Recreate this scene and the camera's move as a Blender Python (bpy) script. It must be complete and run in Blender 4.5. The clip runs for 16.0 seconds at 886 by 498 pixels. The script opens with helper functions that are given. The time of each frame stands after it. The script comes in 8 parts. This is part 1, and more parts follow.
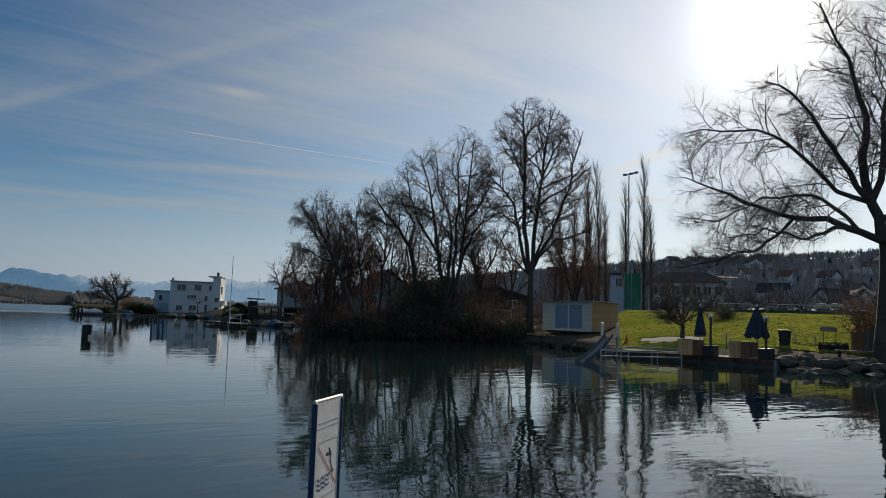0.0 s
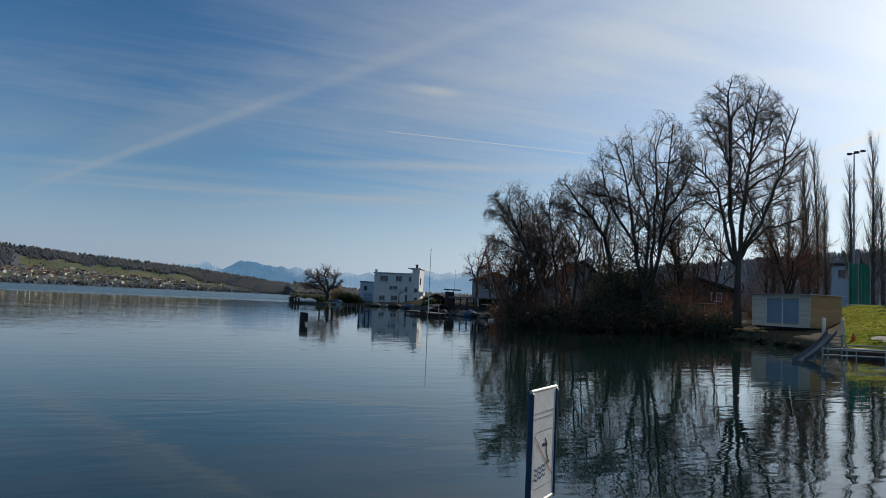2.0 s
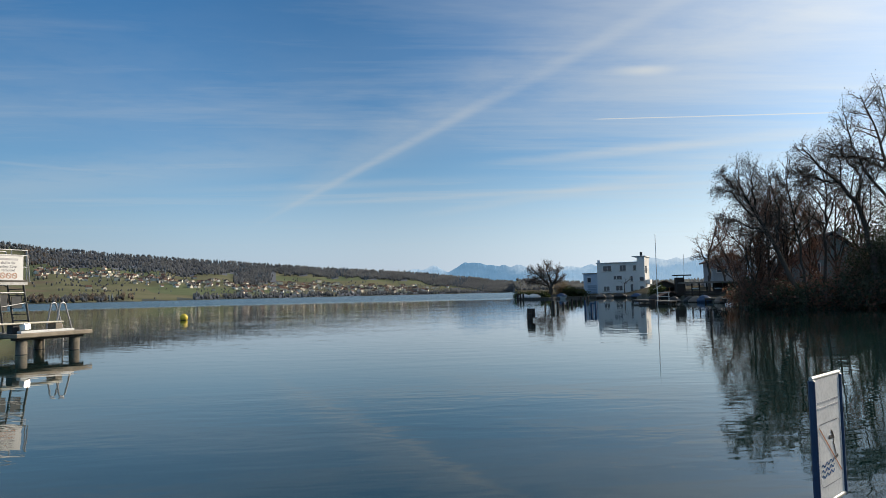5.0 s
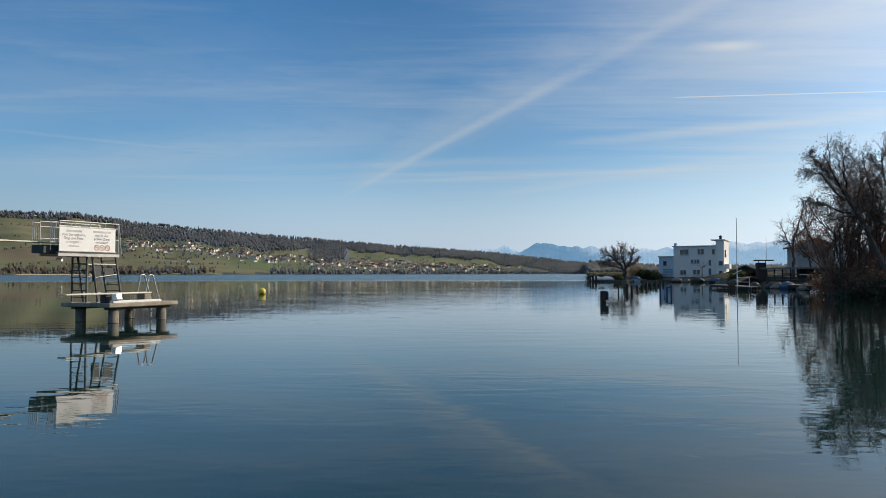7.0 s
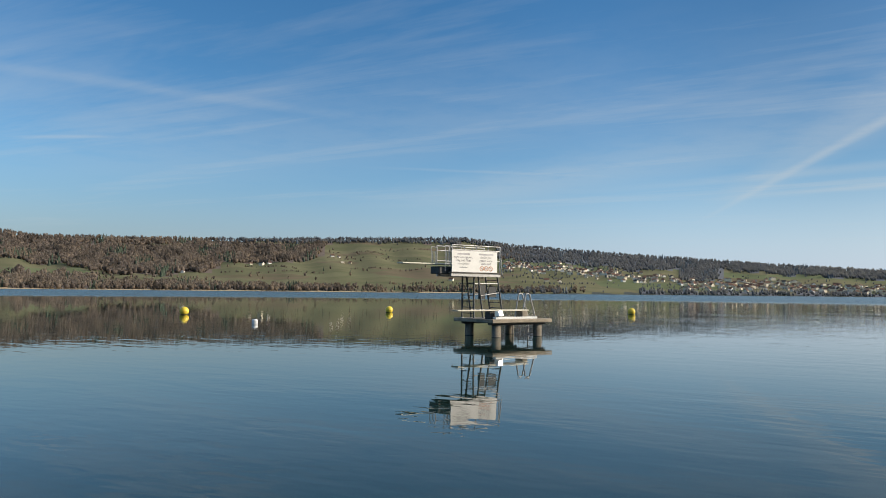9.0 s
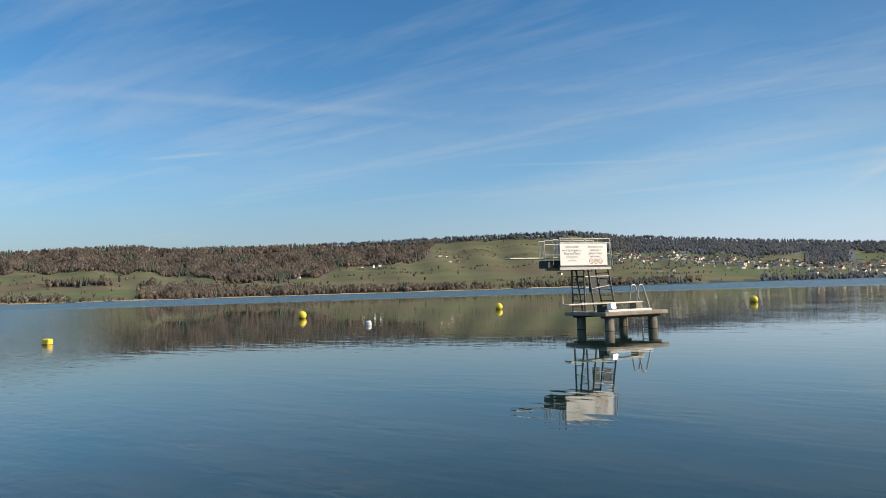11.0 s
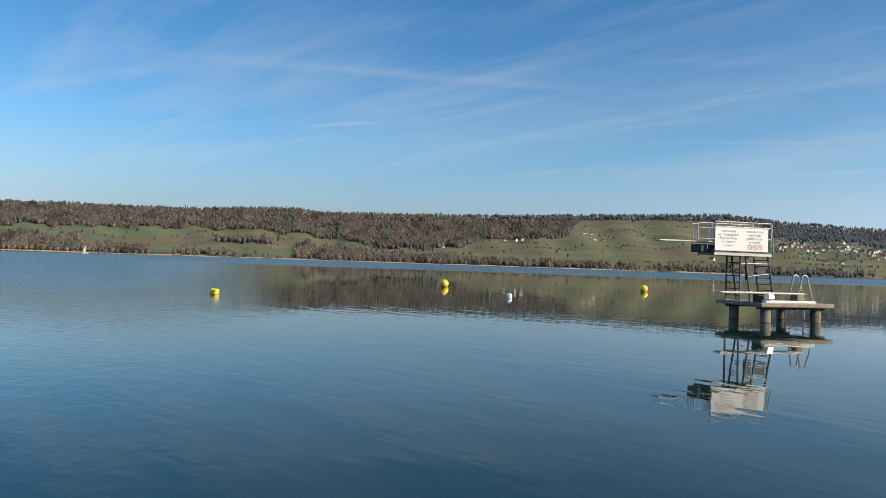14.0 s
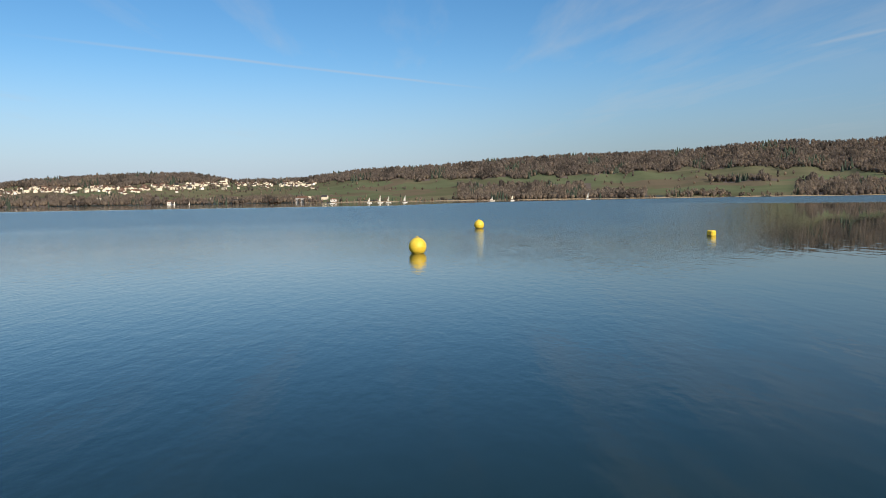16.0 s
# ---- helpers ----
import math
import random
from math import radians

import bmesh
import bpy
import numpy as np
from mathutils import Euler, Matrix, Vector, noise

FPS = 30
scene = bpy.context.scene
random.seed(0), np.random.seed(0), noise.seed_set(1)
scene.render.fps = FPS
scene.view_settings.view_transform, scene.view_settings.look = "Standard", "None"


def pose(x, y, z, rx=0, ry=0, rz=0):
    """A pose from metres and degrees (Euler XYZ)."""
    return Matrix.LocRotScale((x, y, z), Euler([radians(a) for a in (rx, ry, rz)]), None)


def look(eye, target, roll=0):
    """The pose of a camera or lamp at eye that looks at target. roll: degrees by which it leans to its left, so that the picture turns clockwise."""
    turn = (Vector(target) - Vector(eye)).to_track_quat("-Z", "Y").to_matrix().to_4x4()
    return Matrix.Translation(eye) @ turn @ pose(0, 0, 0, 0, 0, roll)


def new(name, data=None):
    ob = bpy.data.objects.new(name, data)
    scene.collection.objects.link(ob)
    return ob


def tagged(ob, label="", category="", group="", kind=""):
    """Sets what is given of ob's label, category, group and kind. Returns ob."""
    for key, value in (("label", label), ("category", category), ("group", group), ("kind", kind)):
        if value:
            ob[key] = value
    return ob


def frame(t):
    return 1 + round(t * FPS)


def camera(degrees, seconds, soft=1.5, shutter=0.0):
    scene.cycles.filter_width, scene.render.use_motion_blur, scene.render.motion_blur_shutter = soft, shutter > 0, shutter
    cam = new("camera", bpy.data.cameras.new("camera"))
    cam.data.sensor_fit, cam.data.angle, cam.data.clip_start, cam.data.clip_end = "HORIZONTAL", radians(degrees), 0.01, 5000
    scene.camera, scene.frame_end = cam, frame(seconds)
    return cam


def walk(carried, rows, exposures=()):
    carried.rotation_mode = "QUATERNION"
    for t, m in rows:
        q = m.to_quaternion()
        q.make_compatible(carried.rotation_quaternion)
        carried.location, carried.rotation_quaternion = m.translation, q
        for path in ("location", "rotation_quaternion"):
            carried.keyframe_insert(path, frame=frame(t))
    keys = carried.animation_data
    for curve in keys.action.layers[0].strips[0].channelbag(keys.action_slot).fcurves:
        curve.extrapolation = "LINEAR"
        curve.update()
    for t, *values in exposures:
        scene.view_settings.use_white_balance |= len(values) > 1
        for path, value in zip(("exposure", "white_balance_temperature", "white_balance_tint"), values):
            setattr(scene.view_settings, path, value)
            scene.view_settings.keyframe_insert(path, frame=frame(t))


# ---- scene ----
# ---- camera and walk ----
FOV = 63.12
cam = camera(FOV, 16.0, soft=0.85)
# seconds, eye x, y, z, heading (degrees clockwise from +y), pitch, roll
ROWS = (
    (0.0, 0.157, -0.112, 1.816, 38.22, 5.43, 1.95),
    (0.5, 0.131, -0.081, 1.807, 32.57, 5.13, 2.34),
    (1.0, 0.114, -0.048, 1.803, 28.02, 4.53, 2.69),
    (1.5, 0.103, -0.028, 1.804, 25.97, 4.19, 2.71),
    (2.0, 0.095, -0.024, 1.804, 23.01, 4.15, 2.62),
    (2.5, 0.072, -0.014, 1.800, 16.66, 4.38, 2.10),
    (3.0, 0.009, 0.038, 1.788, 5.91, 4.75, 2.01),
    (3.2, 0.008, 0.053, 1.790, 4.98, 4.88, 1.24),
    (5.3, 0.010, 0.039, 1.799, 5.93, 2.80, -1.52),
    (5.5, 0.011, 0.040, 1.804, 6.38, 2.28, -1.33),
    (6.0, 0.015, 0.056, 1.815, 7.82, 1.85, -1.07),
    (6.5, -0.012, 0.050, 1.818, 6.65, 1.70, -0.75),
    (7.0, -0.044, 0.037, 1.814, 0.00, 1.95, -0.03),
    (7.5, -0.046, 0.043, 1.810, -8.96, 2.38, 0.77),
    (8.0, -0.059, 0.036, 1.810, -16.14, 2.62, 0.99),
    (8.5, -0.069, 0.024, 1.810, -23.27, 3.00, 1.13),
    (9.0, -0.082, 0.021, 1.811, -28.68, 3.40, 0.58),
    (9.5, -0.108, 0.017, 1.811, -34.56, 3.70, 0.21),
    (9.7, -0.112, 0.017, 1.810, -36.46, 3.84, 0.09),
    (12.0, -0.114, 0.066, 1.793, -36.86, 3.06, -2.27),
    (12.5, -0.117, 0.068, 1.790, -36.86, 3.08, -1.43),
    (13.0, -0.132, 0.067, 1.789, -38.00, 3.34, -0.28),
    (13.5, -0.157, 0.065, 1.787, -39.80, 3.60, 0.72),
    (14.0, -0.185, 0.060, 1.781, -48.47, 1.14, 1.93),
    (14.1, -0.187, 0.055, 1.780, -52.70, -0.93, 2.14),
    (14.3, -0.192, 0.044, 1.780, -62.44, -4.91, 1.71),
    (14.5, -0.198, 0.033, 1.780, -72.06, -7.37, 0.50),
    (15.0, -0.190, -0.002, 1.789, -83.80, -8.02, -0.89),
    (15.2, -0.187, -0.009, 1.792, -84.50, -7.93, -0.91),
    (15.5, -0.184, -0.017, 1.797, -85.45, -6.77, -0.92),
    (16.0, -0.182, -0.019, 1.804, -86.24, -3.88, -0.84),
)


def heading(az, el=0.0):
    a, e = radians(az), radians(el)
    return Vector((math.sin(a) * math.cos(e), math.cos(a) * math.cos(e), math.sin(e)))


def eye_pose(x, y, z, az, el, roll):
    eye = Vector((x, y, z))
    return look(eye, eye + heading(az, el), roll)


walk(cam, [(r[0], eye_pose(*r[1:])) for r in ROWS],
     exposures=[(0.0, -0.68, 6600, 10), (1.0, -0.64, 6350, 10), (1.5, -0.54, 6320, 10), (2.0, -0.48, 6300, 10), (3.0, -0.09, 6300, 10), (5.5, 0.08, 6700, 10), (7.0, 0.07, 6550, 10), (8.0, 0.13, 6750, 10), (9.0, 0.20, 6800, 10),
                (12.0, 0.34, 6750, 10), (12.5, 0.34, 6650, 10), (13.5, 0.33, 6750, 12), (14.0, 0.27, 6550, 10), (14.5, 0.33, 7050, 11), (15.0, 0.25, 6100, 16), (15.5, 0.22, 6500, 13), (16.0, 0.03, 6850, 13)])

# ---- world, sun ----
SUN_AZ, SUN_EL = 63.2, 22.0
EYE_H = 1.8


def polar(az, d, z=0.0):
    a = radians(az)
    return Vector((d * math.sin(a), d * math.cos(a), z))


def height_at(el, d):
    """Height of a point seen under the elevation el at the distance d."""
    return EYE_H + d * math.tan(radians(el))


class Nodes:
    """Short helper to wire node trees."""

    def __init__(self, tree):
        self.t = tree
        tree.nodes.clear()

    def add(self, kind, **props):
        n = self.t.nodes.new(kind)
        for k, v in props.items():
            if k == "operation":
                n.operation = v
            elif k == "blend_type":
                n.blend_type = v
            elif k == "data_type":
                n.data_type = v
            elif k == "noise_dimensions":
                n.noise_dimensions = v
            elif k == "feature":
                n.feature = v
            elif k == "use_clamp":
                n.use_clamp = v
            elif k == "interpolation_type":
                n.interpolation_type = v
        return n

    def put(self, socket, value):
        if isinstance(value, bpy.types.NodeSocket):
            self.t.links.new(value, socket)
        else:
            socket.default_value = value

    def math(self, op, a, b=0.0, c=None, clamp=False):
        n = self.add("ShaderNodeMath", operation=op, use_clamp=clamp)
        self.put(n.inputs[0], a)
        self.put(n.inputs[1], b)
        if c is not None:
            self.put(n.inputs[2], c)
        return n.outputs[0]

    def vec(self, op, a, b=None, scale=None):
        n = self.add("ShaderNodeVectorMath", operation=op)
        self.put(n.inputs[0], a)
        if b is not None:
            self.put(n.inputs[1], b)
        if scale is not None:
            self.put(n.inputs[3], scale)
        return n.outputs["Value"] if op in ("DOT_PRODUCT", "LENGTH", "DISTANCE") else n.outputs[0]

    def step(self, x, lo, hi, out0=0.0, out1=1.0):
        n = self.add("ShaderNodeMapRange", interpolation_type="SMOOTHSTEP")
        self.put(n.inputs[0], x)
        for i, v in ((1, lo), (2, hi), (3, out0), (4, out1)):
            n.inputs[i].default_value = v
        return n.outputs[0]

    def noise(self, vector, scale, detail=4.0, rough=0.55, distortion=0.0):
        n = self.add("ShaderNodeTexNoise", noise_dimensions="3D")
        self.put(n.inputs["Vector"], vector)
        n.inputs["Scale"].default_value = scale
        n.inputs["Detail"].default_value = detail
        n.inputs["Roughness"].default_value = rough
        n.inputs["Distortion"].default_value = distortion
        return n.outputs["Fac"]

    def mix(self, fac, a, b, blend="MIX"):
        n = self.add("ShaderNodeMix", data_type="RGBA", blend_type=blend)
        self.put(n.inputs[0], fac)
        for s, v in ((n.inputs[6], a), (n.inputs[7], b)):
            self.put(s, (*v, 1.0) if isinstance(v, tuple) and len(v) == 3 else v)
        return n.outputs[2]

    def scaled(self, vector, sx, sy, sz, rz=0.0):
        n = self.add("ShaderNodeMapping")
        self.put(n.inputs[0], vector)
        n.inputs["Rotation"].default_value = (0, 0, rz)
        n.inputs["Scale"].default_value = (sx, sy, sz)
        return n.outputs[0]


def make_world():
    w = bpy.data.worlds.new("sky")
    scene.world = w
    w.use_nodes = True
    k = Nodes(w.node_tree)
    sky = k.add("ShaderNodeTexSky")
    sky.sky_type = "NISHITA"
    sky.sun_disc = False
    sky.sun_elevation, sky.sun_rotation = radians(SUN_EL), radians(SUN_AZ)
    sky.altitude, sky.air_density, sky.dust_density, sky.ozone_density = 450, 1.0, 0.35, 3.0
    d = k.add("ShaderNodeTexCoord").outputs["Generated"]
    sep = k.add("ShaderNodeSeparateXYZ")
    k.put(sep.inputs[0], d)
    up = k.math("MAXIMUM", sep.outputs[2], 0.03)
    # the plane of high cloud: horizontal place over height
    plane = k.vec("DIVIDE", d, None)
    div = plane.node
    comb = k.add("ShaderNodeCombineXYZ")
    for i in range(3):
        k.put(comb.inputs[i], up)
    k.put(div.inputs[1], comb.outputs[0])
    flat = k.vec("MULTIPLY", plane, (1, 1, 0))
    toward_sun = k.vec("DOT_PRODUCT", d, tuple(heading(SUN_AZ, SUN_EL)))
    low = k.step(sep.outputs[2], 0.02, 0.16)

    # veils of cirrus, denser on the sunny side
    n1 = k.noise(k.scaled(flat, 0.16, 0.75, 1, radians(52)), 1.0, 6, 0.6, 0.6)
    n2 = k.noise(k.scaled(flat, 0.35, 1.6, 1, radians(-22)), 1.3, 6, 0.62, 0.4)
    n3 = k.noise(flat, 0.22, 3, 0.5)
    near_sun = k.step(toward_sun, 0.50, 0.99)
    thr = k.math("SUBTRACT", 0.575, k.math("MULTIPLY", near_sun, 0.24))
    # thicker veil overhead, out of view, added to brighten shaded sides
    thr = k.math("SUBTRACT", thr, k.step(sep.outputs[2], 0.44, 0.80, 0.0, 0.32))
    veil = k.math("ADD", k.math("MULTIPLY", n1, 0.55), k.math("ADD", k.math("MULTIPLY", n2, 0.3), k.math("MULTIPLY", n3, 0.25)))
    n4 = k.noise(k.scaled(flat, 0.45, 3.2, 1, radians(38)), 1.2, 8, 0.68, 0.9)
    veil = k.math("ADD", veil, k.math("MULTIPLY", k.math("SUBTRACT", n4, 0.5), k.math("ADD", 0.07, k.math("MULTIPLY", near_sun, 0.30))))
    veil = k.math("MULTIPLY", k.math("SUBTRACT", veil, thr, clamp=True), 1.9, clamp=True)
    veil = k.math("MINIMUM", veil, 0.7)
    veil = k.math("MULTIPLY", veil, low)
    haze = k.step(sep.outputs[2], -0.02, 0.20, 0.93, 0.0)
    # the haze scatters forwards and back more than sideways
    level = k.vec("DOT_PRODUCT", d, tuple(heading(SUN_AZ)))
    veiled = k.math("ADD", k.math("ADD", k.step(level, -0.5, 0.45, 0.50, 1.0), k.step(level, 0.42, 0.8, 0.0, 0.28)), k.step(k.math("MULTIPLY", level, -1.0), 0.66, 1.0, 0.0, 0.44))
    cloud = veil
    frayed = k.noise(flat, 2.2, 5, 0.65)
    # condensation trails: from (azimuth, elevation) to (azimuth, elevation), half width, density, softness of the ends
    trails = (
        (-6.5, 6.85, 30.1, 23.0, 0.042, 0.31, 3.4), (-6.8, 6.9, 28.0, 24.5, 0.15, 0.16, 1.5), (18.2, 13.15, 34.6, 11.9, 0.012, 1.0, 0.05),
        (13.0, 10.3, 31.5, 10.7, 0.13, 0.45, 0.8), (-3.4, 7.3, 26.0, 7.75, 0.12, 0.26, 1.2),
        (-68.0, 14.6, -38.9, 13.85, 0.07, 0.13, 0.5), (-31.8, 9.7, -17.6, 9.15, 0.05, 0.13, 0.5),
        (-59.1, 10.3, -53.9, 10.9, 0.04, 0.24, 0.2), (-111.7, 11.25, -85.0, 8.9, 0.035, 0.34, 0.6),
        (-78.4, 11.0, -68.8, 14.1, 0.07, 0.14, 0.4), (51.0, 11.5, 58.0, 14.0, 0.045, 1.0, 0.2),
        (50.5, 9.7, 57.5, 9.3, 0.07, 0.95, 0.3), (20.3, 16.6, 23.2, 16.25, 0.05, 0.7, 0.12),
        (33.5, 21.3, 54.0, 14.9, 0.09, 0.45, 0.4), (5.0, 6.3, 24.0, 8.6, 0.2, 0.2, 1.0),
        (-12.0, 8.2, 5.0, 8.9, 0.16, 0.22, 1.2), (28.0, 17.5, 48.0, 24.0, 0.22, 0.35, 0.5),
        (-56.0, 8.2, -6.0, 14.5, 0.75, 0.14, 1.5), (-30.0, 7.0, 4.0, 12.0, 0.5, 0.22, 1.5), (12.0, 13.0, 40.0, 18.5, 0.5, 0.3, 1.0),
    )
    for a0, e0, a1, e1, half, dens, soft in trails:
        p0 = Vector((math.sin(radians(a0)), math.cos(radians(a0)), 0)) / math.tan(radians(e0))
        p1 = Vector((math.sin(radians(a1)), math.cos(radians(a1)), 0)) / math.tan(radians(e1))
        along = (p1 - p0).normalized()
        side = Vector((-along.y, along.x, 0))
        rel = k.vec("SUBTRACT", flat, tuple(p0))
        across = k.vec("DOT_PRODUCT", rel, tuple(side))
        way = k.vec("DOT_PRODUCT", rel, tuple(along))
        across = k.math("ABSOLUTE", k.math("ADD", across, k.math("MULTIPLY", k.math("SUBTRACT", frayed, 0.5), half * 1.5)))
        m = k.math("MULTIPLY", k.step(across, 0.0, half * (1.7 if half < 0.02 else 2.3), 1.0, 0.0), k.step(way, -soft, soft))
        m = k.math("MULTIPLY", m, k.step(way, (p1 - p0).length - soft, (p1 - p0).length + soft, 1.0, 0.0))
        m = k.math("MULTIPLY", m, k.math("MULTIPLY", k.step(frayed, 0.15, 0.6, 0.45, 1.0), dens))
        cloud = k.math("SUBTRACT", 1.0, k.math("MULTIPLY", k.math("SUBTRACT", 1.0, cloud), k.math("SUBTRACT", 1.0, m)))
    # thin cloud scatters sunlight forward, so it is brightest towards the sun
    glow = k.math("POWER", k.math("MAXIMUM", toward_sun, 0.0), 9.0)
    white = k.math("ADD", CLOUD_BASE, k.math("MULTIPLY", glow, CLOUD_SUN))
    cw = k.add("ShaderNodeCombineColor")
    k.put(cw.inputs[0], k.math("MULTIPLY", white, 0.93))
    k.put(cw.inputs[1], white)
    k.put(cw.inputs[2], k.math("MULTIPLY", white, 1.04))
    deep = k.add("ShaderNodeHueSaturation")
    deep.inputs["Saturation"].default_value = SKY_DEPTH
    deep.inputs["Hue"].default_value = 0.4995
    k.put(deep.inputs["Color"], sky.outputs[0])
    # milky haze over the horizon
    hz = k.add("ShaderNodeCombineColor")
    for i, (aside, sunny) in enumerate(((0.72, 0.86), (0.92, 1.02), (1.28, 1.25))):
        k.put(hz.inputs[i], k.math("MULTIPLY", k.math("MULTIPLY", white, veiled), k.step(level, 0.1, 0.95, aside, sunny)))
    # the clear sky is deepest well away from the sun
    depth = k.math("MULTIPLY", k.step(toward_sun, 0.22, 0.55), k.step(toward_sun, 0.74, 0.93, 1.0, 0.0))
    clear = k.vec("SCALE", deep.outputs[0], scale=k.math("SUBTRACT", 1.0, k.math("MULTIPLY", depth, 0.24)))
    col = k.mix(haze, clear, hz.outputs[0])
    col = k.mix(cloud, col, cw.outputs[0])
    # the ring of glare round the sun in the haze
    ring = k.math("ADD", k.math("MULTIPLY", k.math("POWER", k.math("MAXIMUM", toward_sun, 0.0), 420.0), HALO_NEAR),
                  k.math("ADD", k.math("MULTIPLY", k.math("POWER", k.math("MAXIMUM", toward_sun, 0.0), 45.0), HALO_MID), k.math("MULTIPLY", k.math("POWER", k.math("MAXIMUM", toward_sun, 0.0), 5.0), HALO_FAR)))
    rc = k.add("ShaderNodeCombineColor")
    k.put(rc.inputs[0], ring)
    k.put(rc.inputs[1], k.math("MULTIPLY", ring, 0.94))
    k.put(rc.inputs[2], k.math("MULTIPLY", ring, 0.80))
    col = k.mix(1.0, col, rc.outputs[0], "ADD")
    bg = k.add("ShaderNodeBackground")
    k.put(bg.inputs[0], col)
    bg.inputs[1].default_value = SKY_STRENGTH
    out = k.add("ShaderNodeOutputWorld")
    k.put(out.inputs[0], bg.outputs[0])


SKY_STRENGTH = 0.12
SKY_DEPTH = 1.27
CLOUD_BASE, CLOUD_SUN = 4.6, 3.6
HALO_NEAR, HALO_MID, HALO_FAR = 16.0, 3.0, 2.2
make_world()
sun_data = bpy.data.lights.new("sun", "SUN")
sun_data.energy, sun_data.angle, sun_data.color = 4.8, radians(0.53), (1.0, 0.89, 0.74)
sun = new("sun", sun_data)
sun.matrix_world = look(heading(SUN_AZ, SUN_EL) * 50, (0, 0, 0))


# ---- materials ----
def surface(name, color, color2=None, rough=0.8, metal=0.0, scale=3.0, bump=0.15, fine=40.0, spec=0.4, stretch=(1, 1, 1), vary=0.0, island=0.0, coat=0.0, sheer=0.0, glow=0.0):
    """A surface with grain and stains at two scales; vary and island change the shade from piece to piece."""
    m = bpy.data.materials.new(name)
    m.use_nodes = True
    k = Nodes(m.node_tree)
    co = k.scaled(k.add("ShaderNodeTexCoord").outputs["Object"], *stretch)
    big = k.noise(co, scale, 5, 0.6)
    small = k.noise(co, fine, 4, 0.6)
    color2 = color2 or tuple(c * 0.6 for c in color)
    c = k.mix(k.step(big, 0.32, 0.68), color, color2)
    c = k.mix(k.step(small, 0.35, 0.75, 0.0, 0.35), c, tuple(v * 0.55 for v in color2))
    if vary or island:
        r = k.add("ShaderNodeObjectInfo").outputs["Random"] if vary else k.add("ShaderNodeNewGeometry").outputs["Random Per Island"]
        hsv = k.add("ShaderNodeHueSaturation")
        s = vary or island
        k.put(hsv.inputs["Value"], k.math("ADD", 1.0 - s, k.math("MULTIPLY", r, 2 * s)))
        k.put(hsv.inputs["Hue"], k.math("ADD", 0.5 - 0.03 * s, k.math("MULTIPLY", k.math("FRACT", k.math("MULTIPLY", r, 7.31)), 0.06 * s)))
        k.put(hsv.inputs["Color"], c)
        c = hsv.outputs[0]
    b = k.add("ShaderNodeBsdfPrincipled")
    k.put(b.inputs["Base Color"], c)
    k.put(b.inputs["Roughness"], k.math("ADD", rough - 0.08, k.math("MULTIPLY", small, 0.16), clamp=True))
    b.inputs["Metallic"].default_value = metal
    b.inputs["Specular IOR Level"].default_value = spec
    b.inputs["Coat Weight"].default_value = coat
    if bump:
        h = k.add("ShaderNodeBump")
        h.inputs["Strength"].default_value = bump
        h.inputs["Distance"].default_value = 0.02
        k.put(h.inputs["Height"], k.math("ADD", big, k.math("MULTIPLY", small, 0.5)))
        k.put(b.inputs["Normal"], h.outputs[0])
    out = k.add("ShaderNodeOutputMaterial")
    if glow:
        tl = k.add("ShaderNodeBsdfTranslucent")
        k.put(tl.inputs[0], k.mix(1.0, c, (1.6, 1.5, 1.2), "MULTIPLY"))
        mx = k.add("ShaderNodeMixShader")
        mx.inputs[0].default_value = glow
        k.put(mx.inputs[1], b.outputs[0])
        k.put(mx.inputs[2], tl.outputs[0])
        k.put(out.inputs[0], mx.outputs[0])
    elif sheer:
        tr = k.add("ShaderNodeBsdfTransparent")
        mx = k.add("ShaderNodeMixShader")
        mx.inputs[0].default_value = sheer
        k.put(mx.inputs[1], b.outputs[0])
        k.put(mx.inputs[2], tr.outputs[0])
        k.put(out.inputs[0], mx.outputs[0])
    else:
        k.put(out.inputs[0], b.outputs[0])
    return m


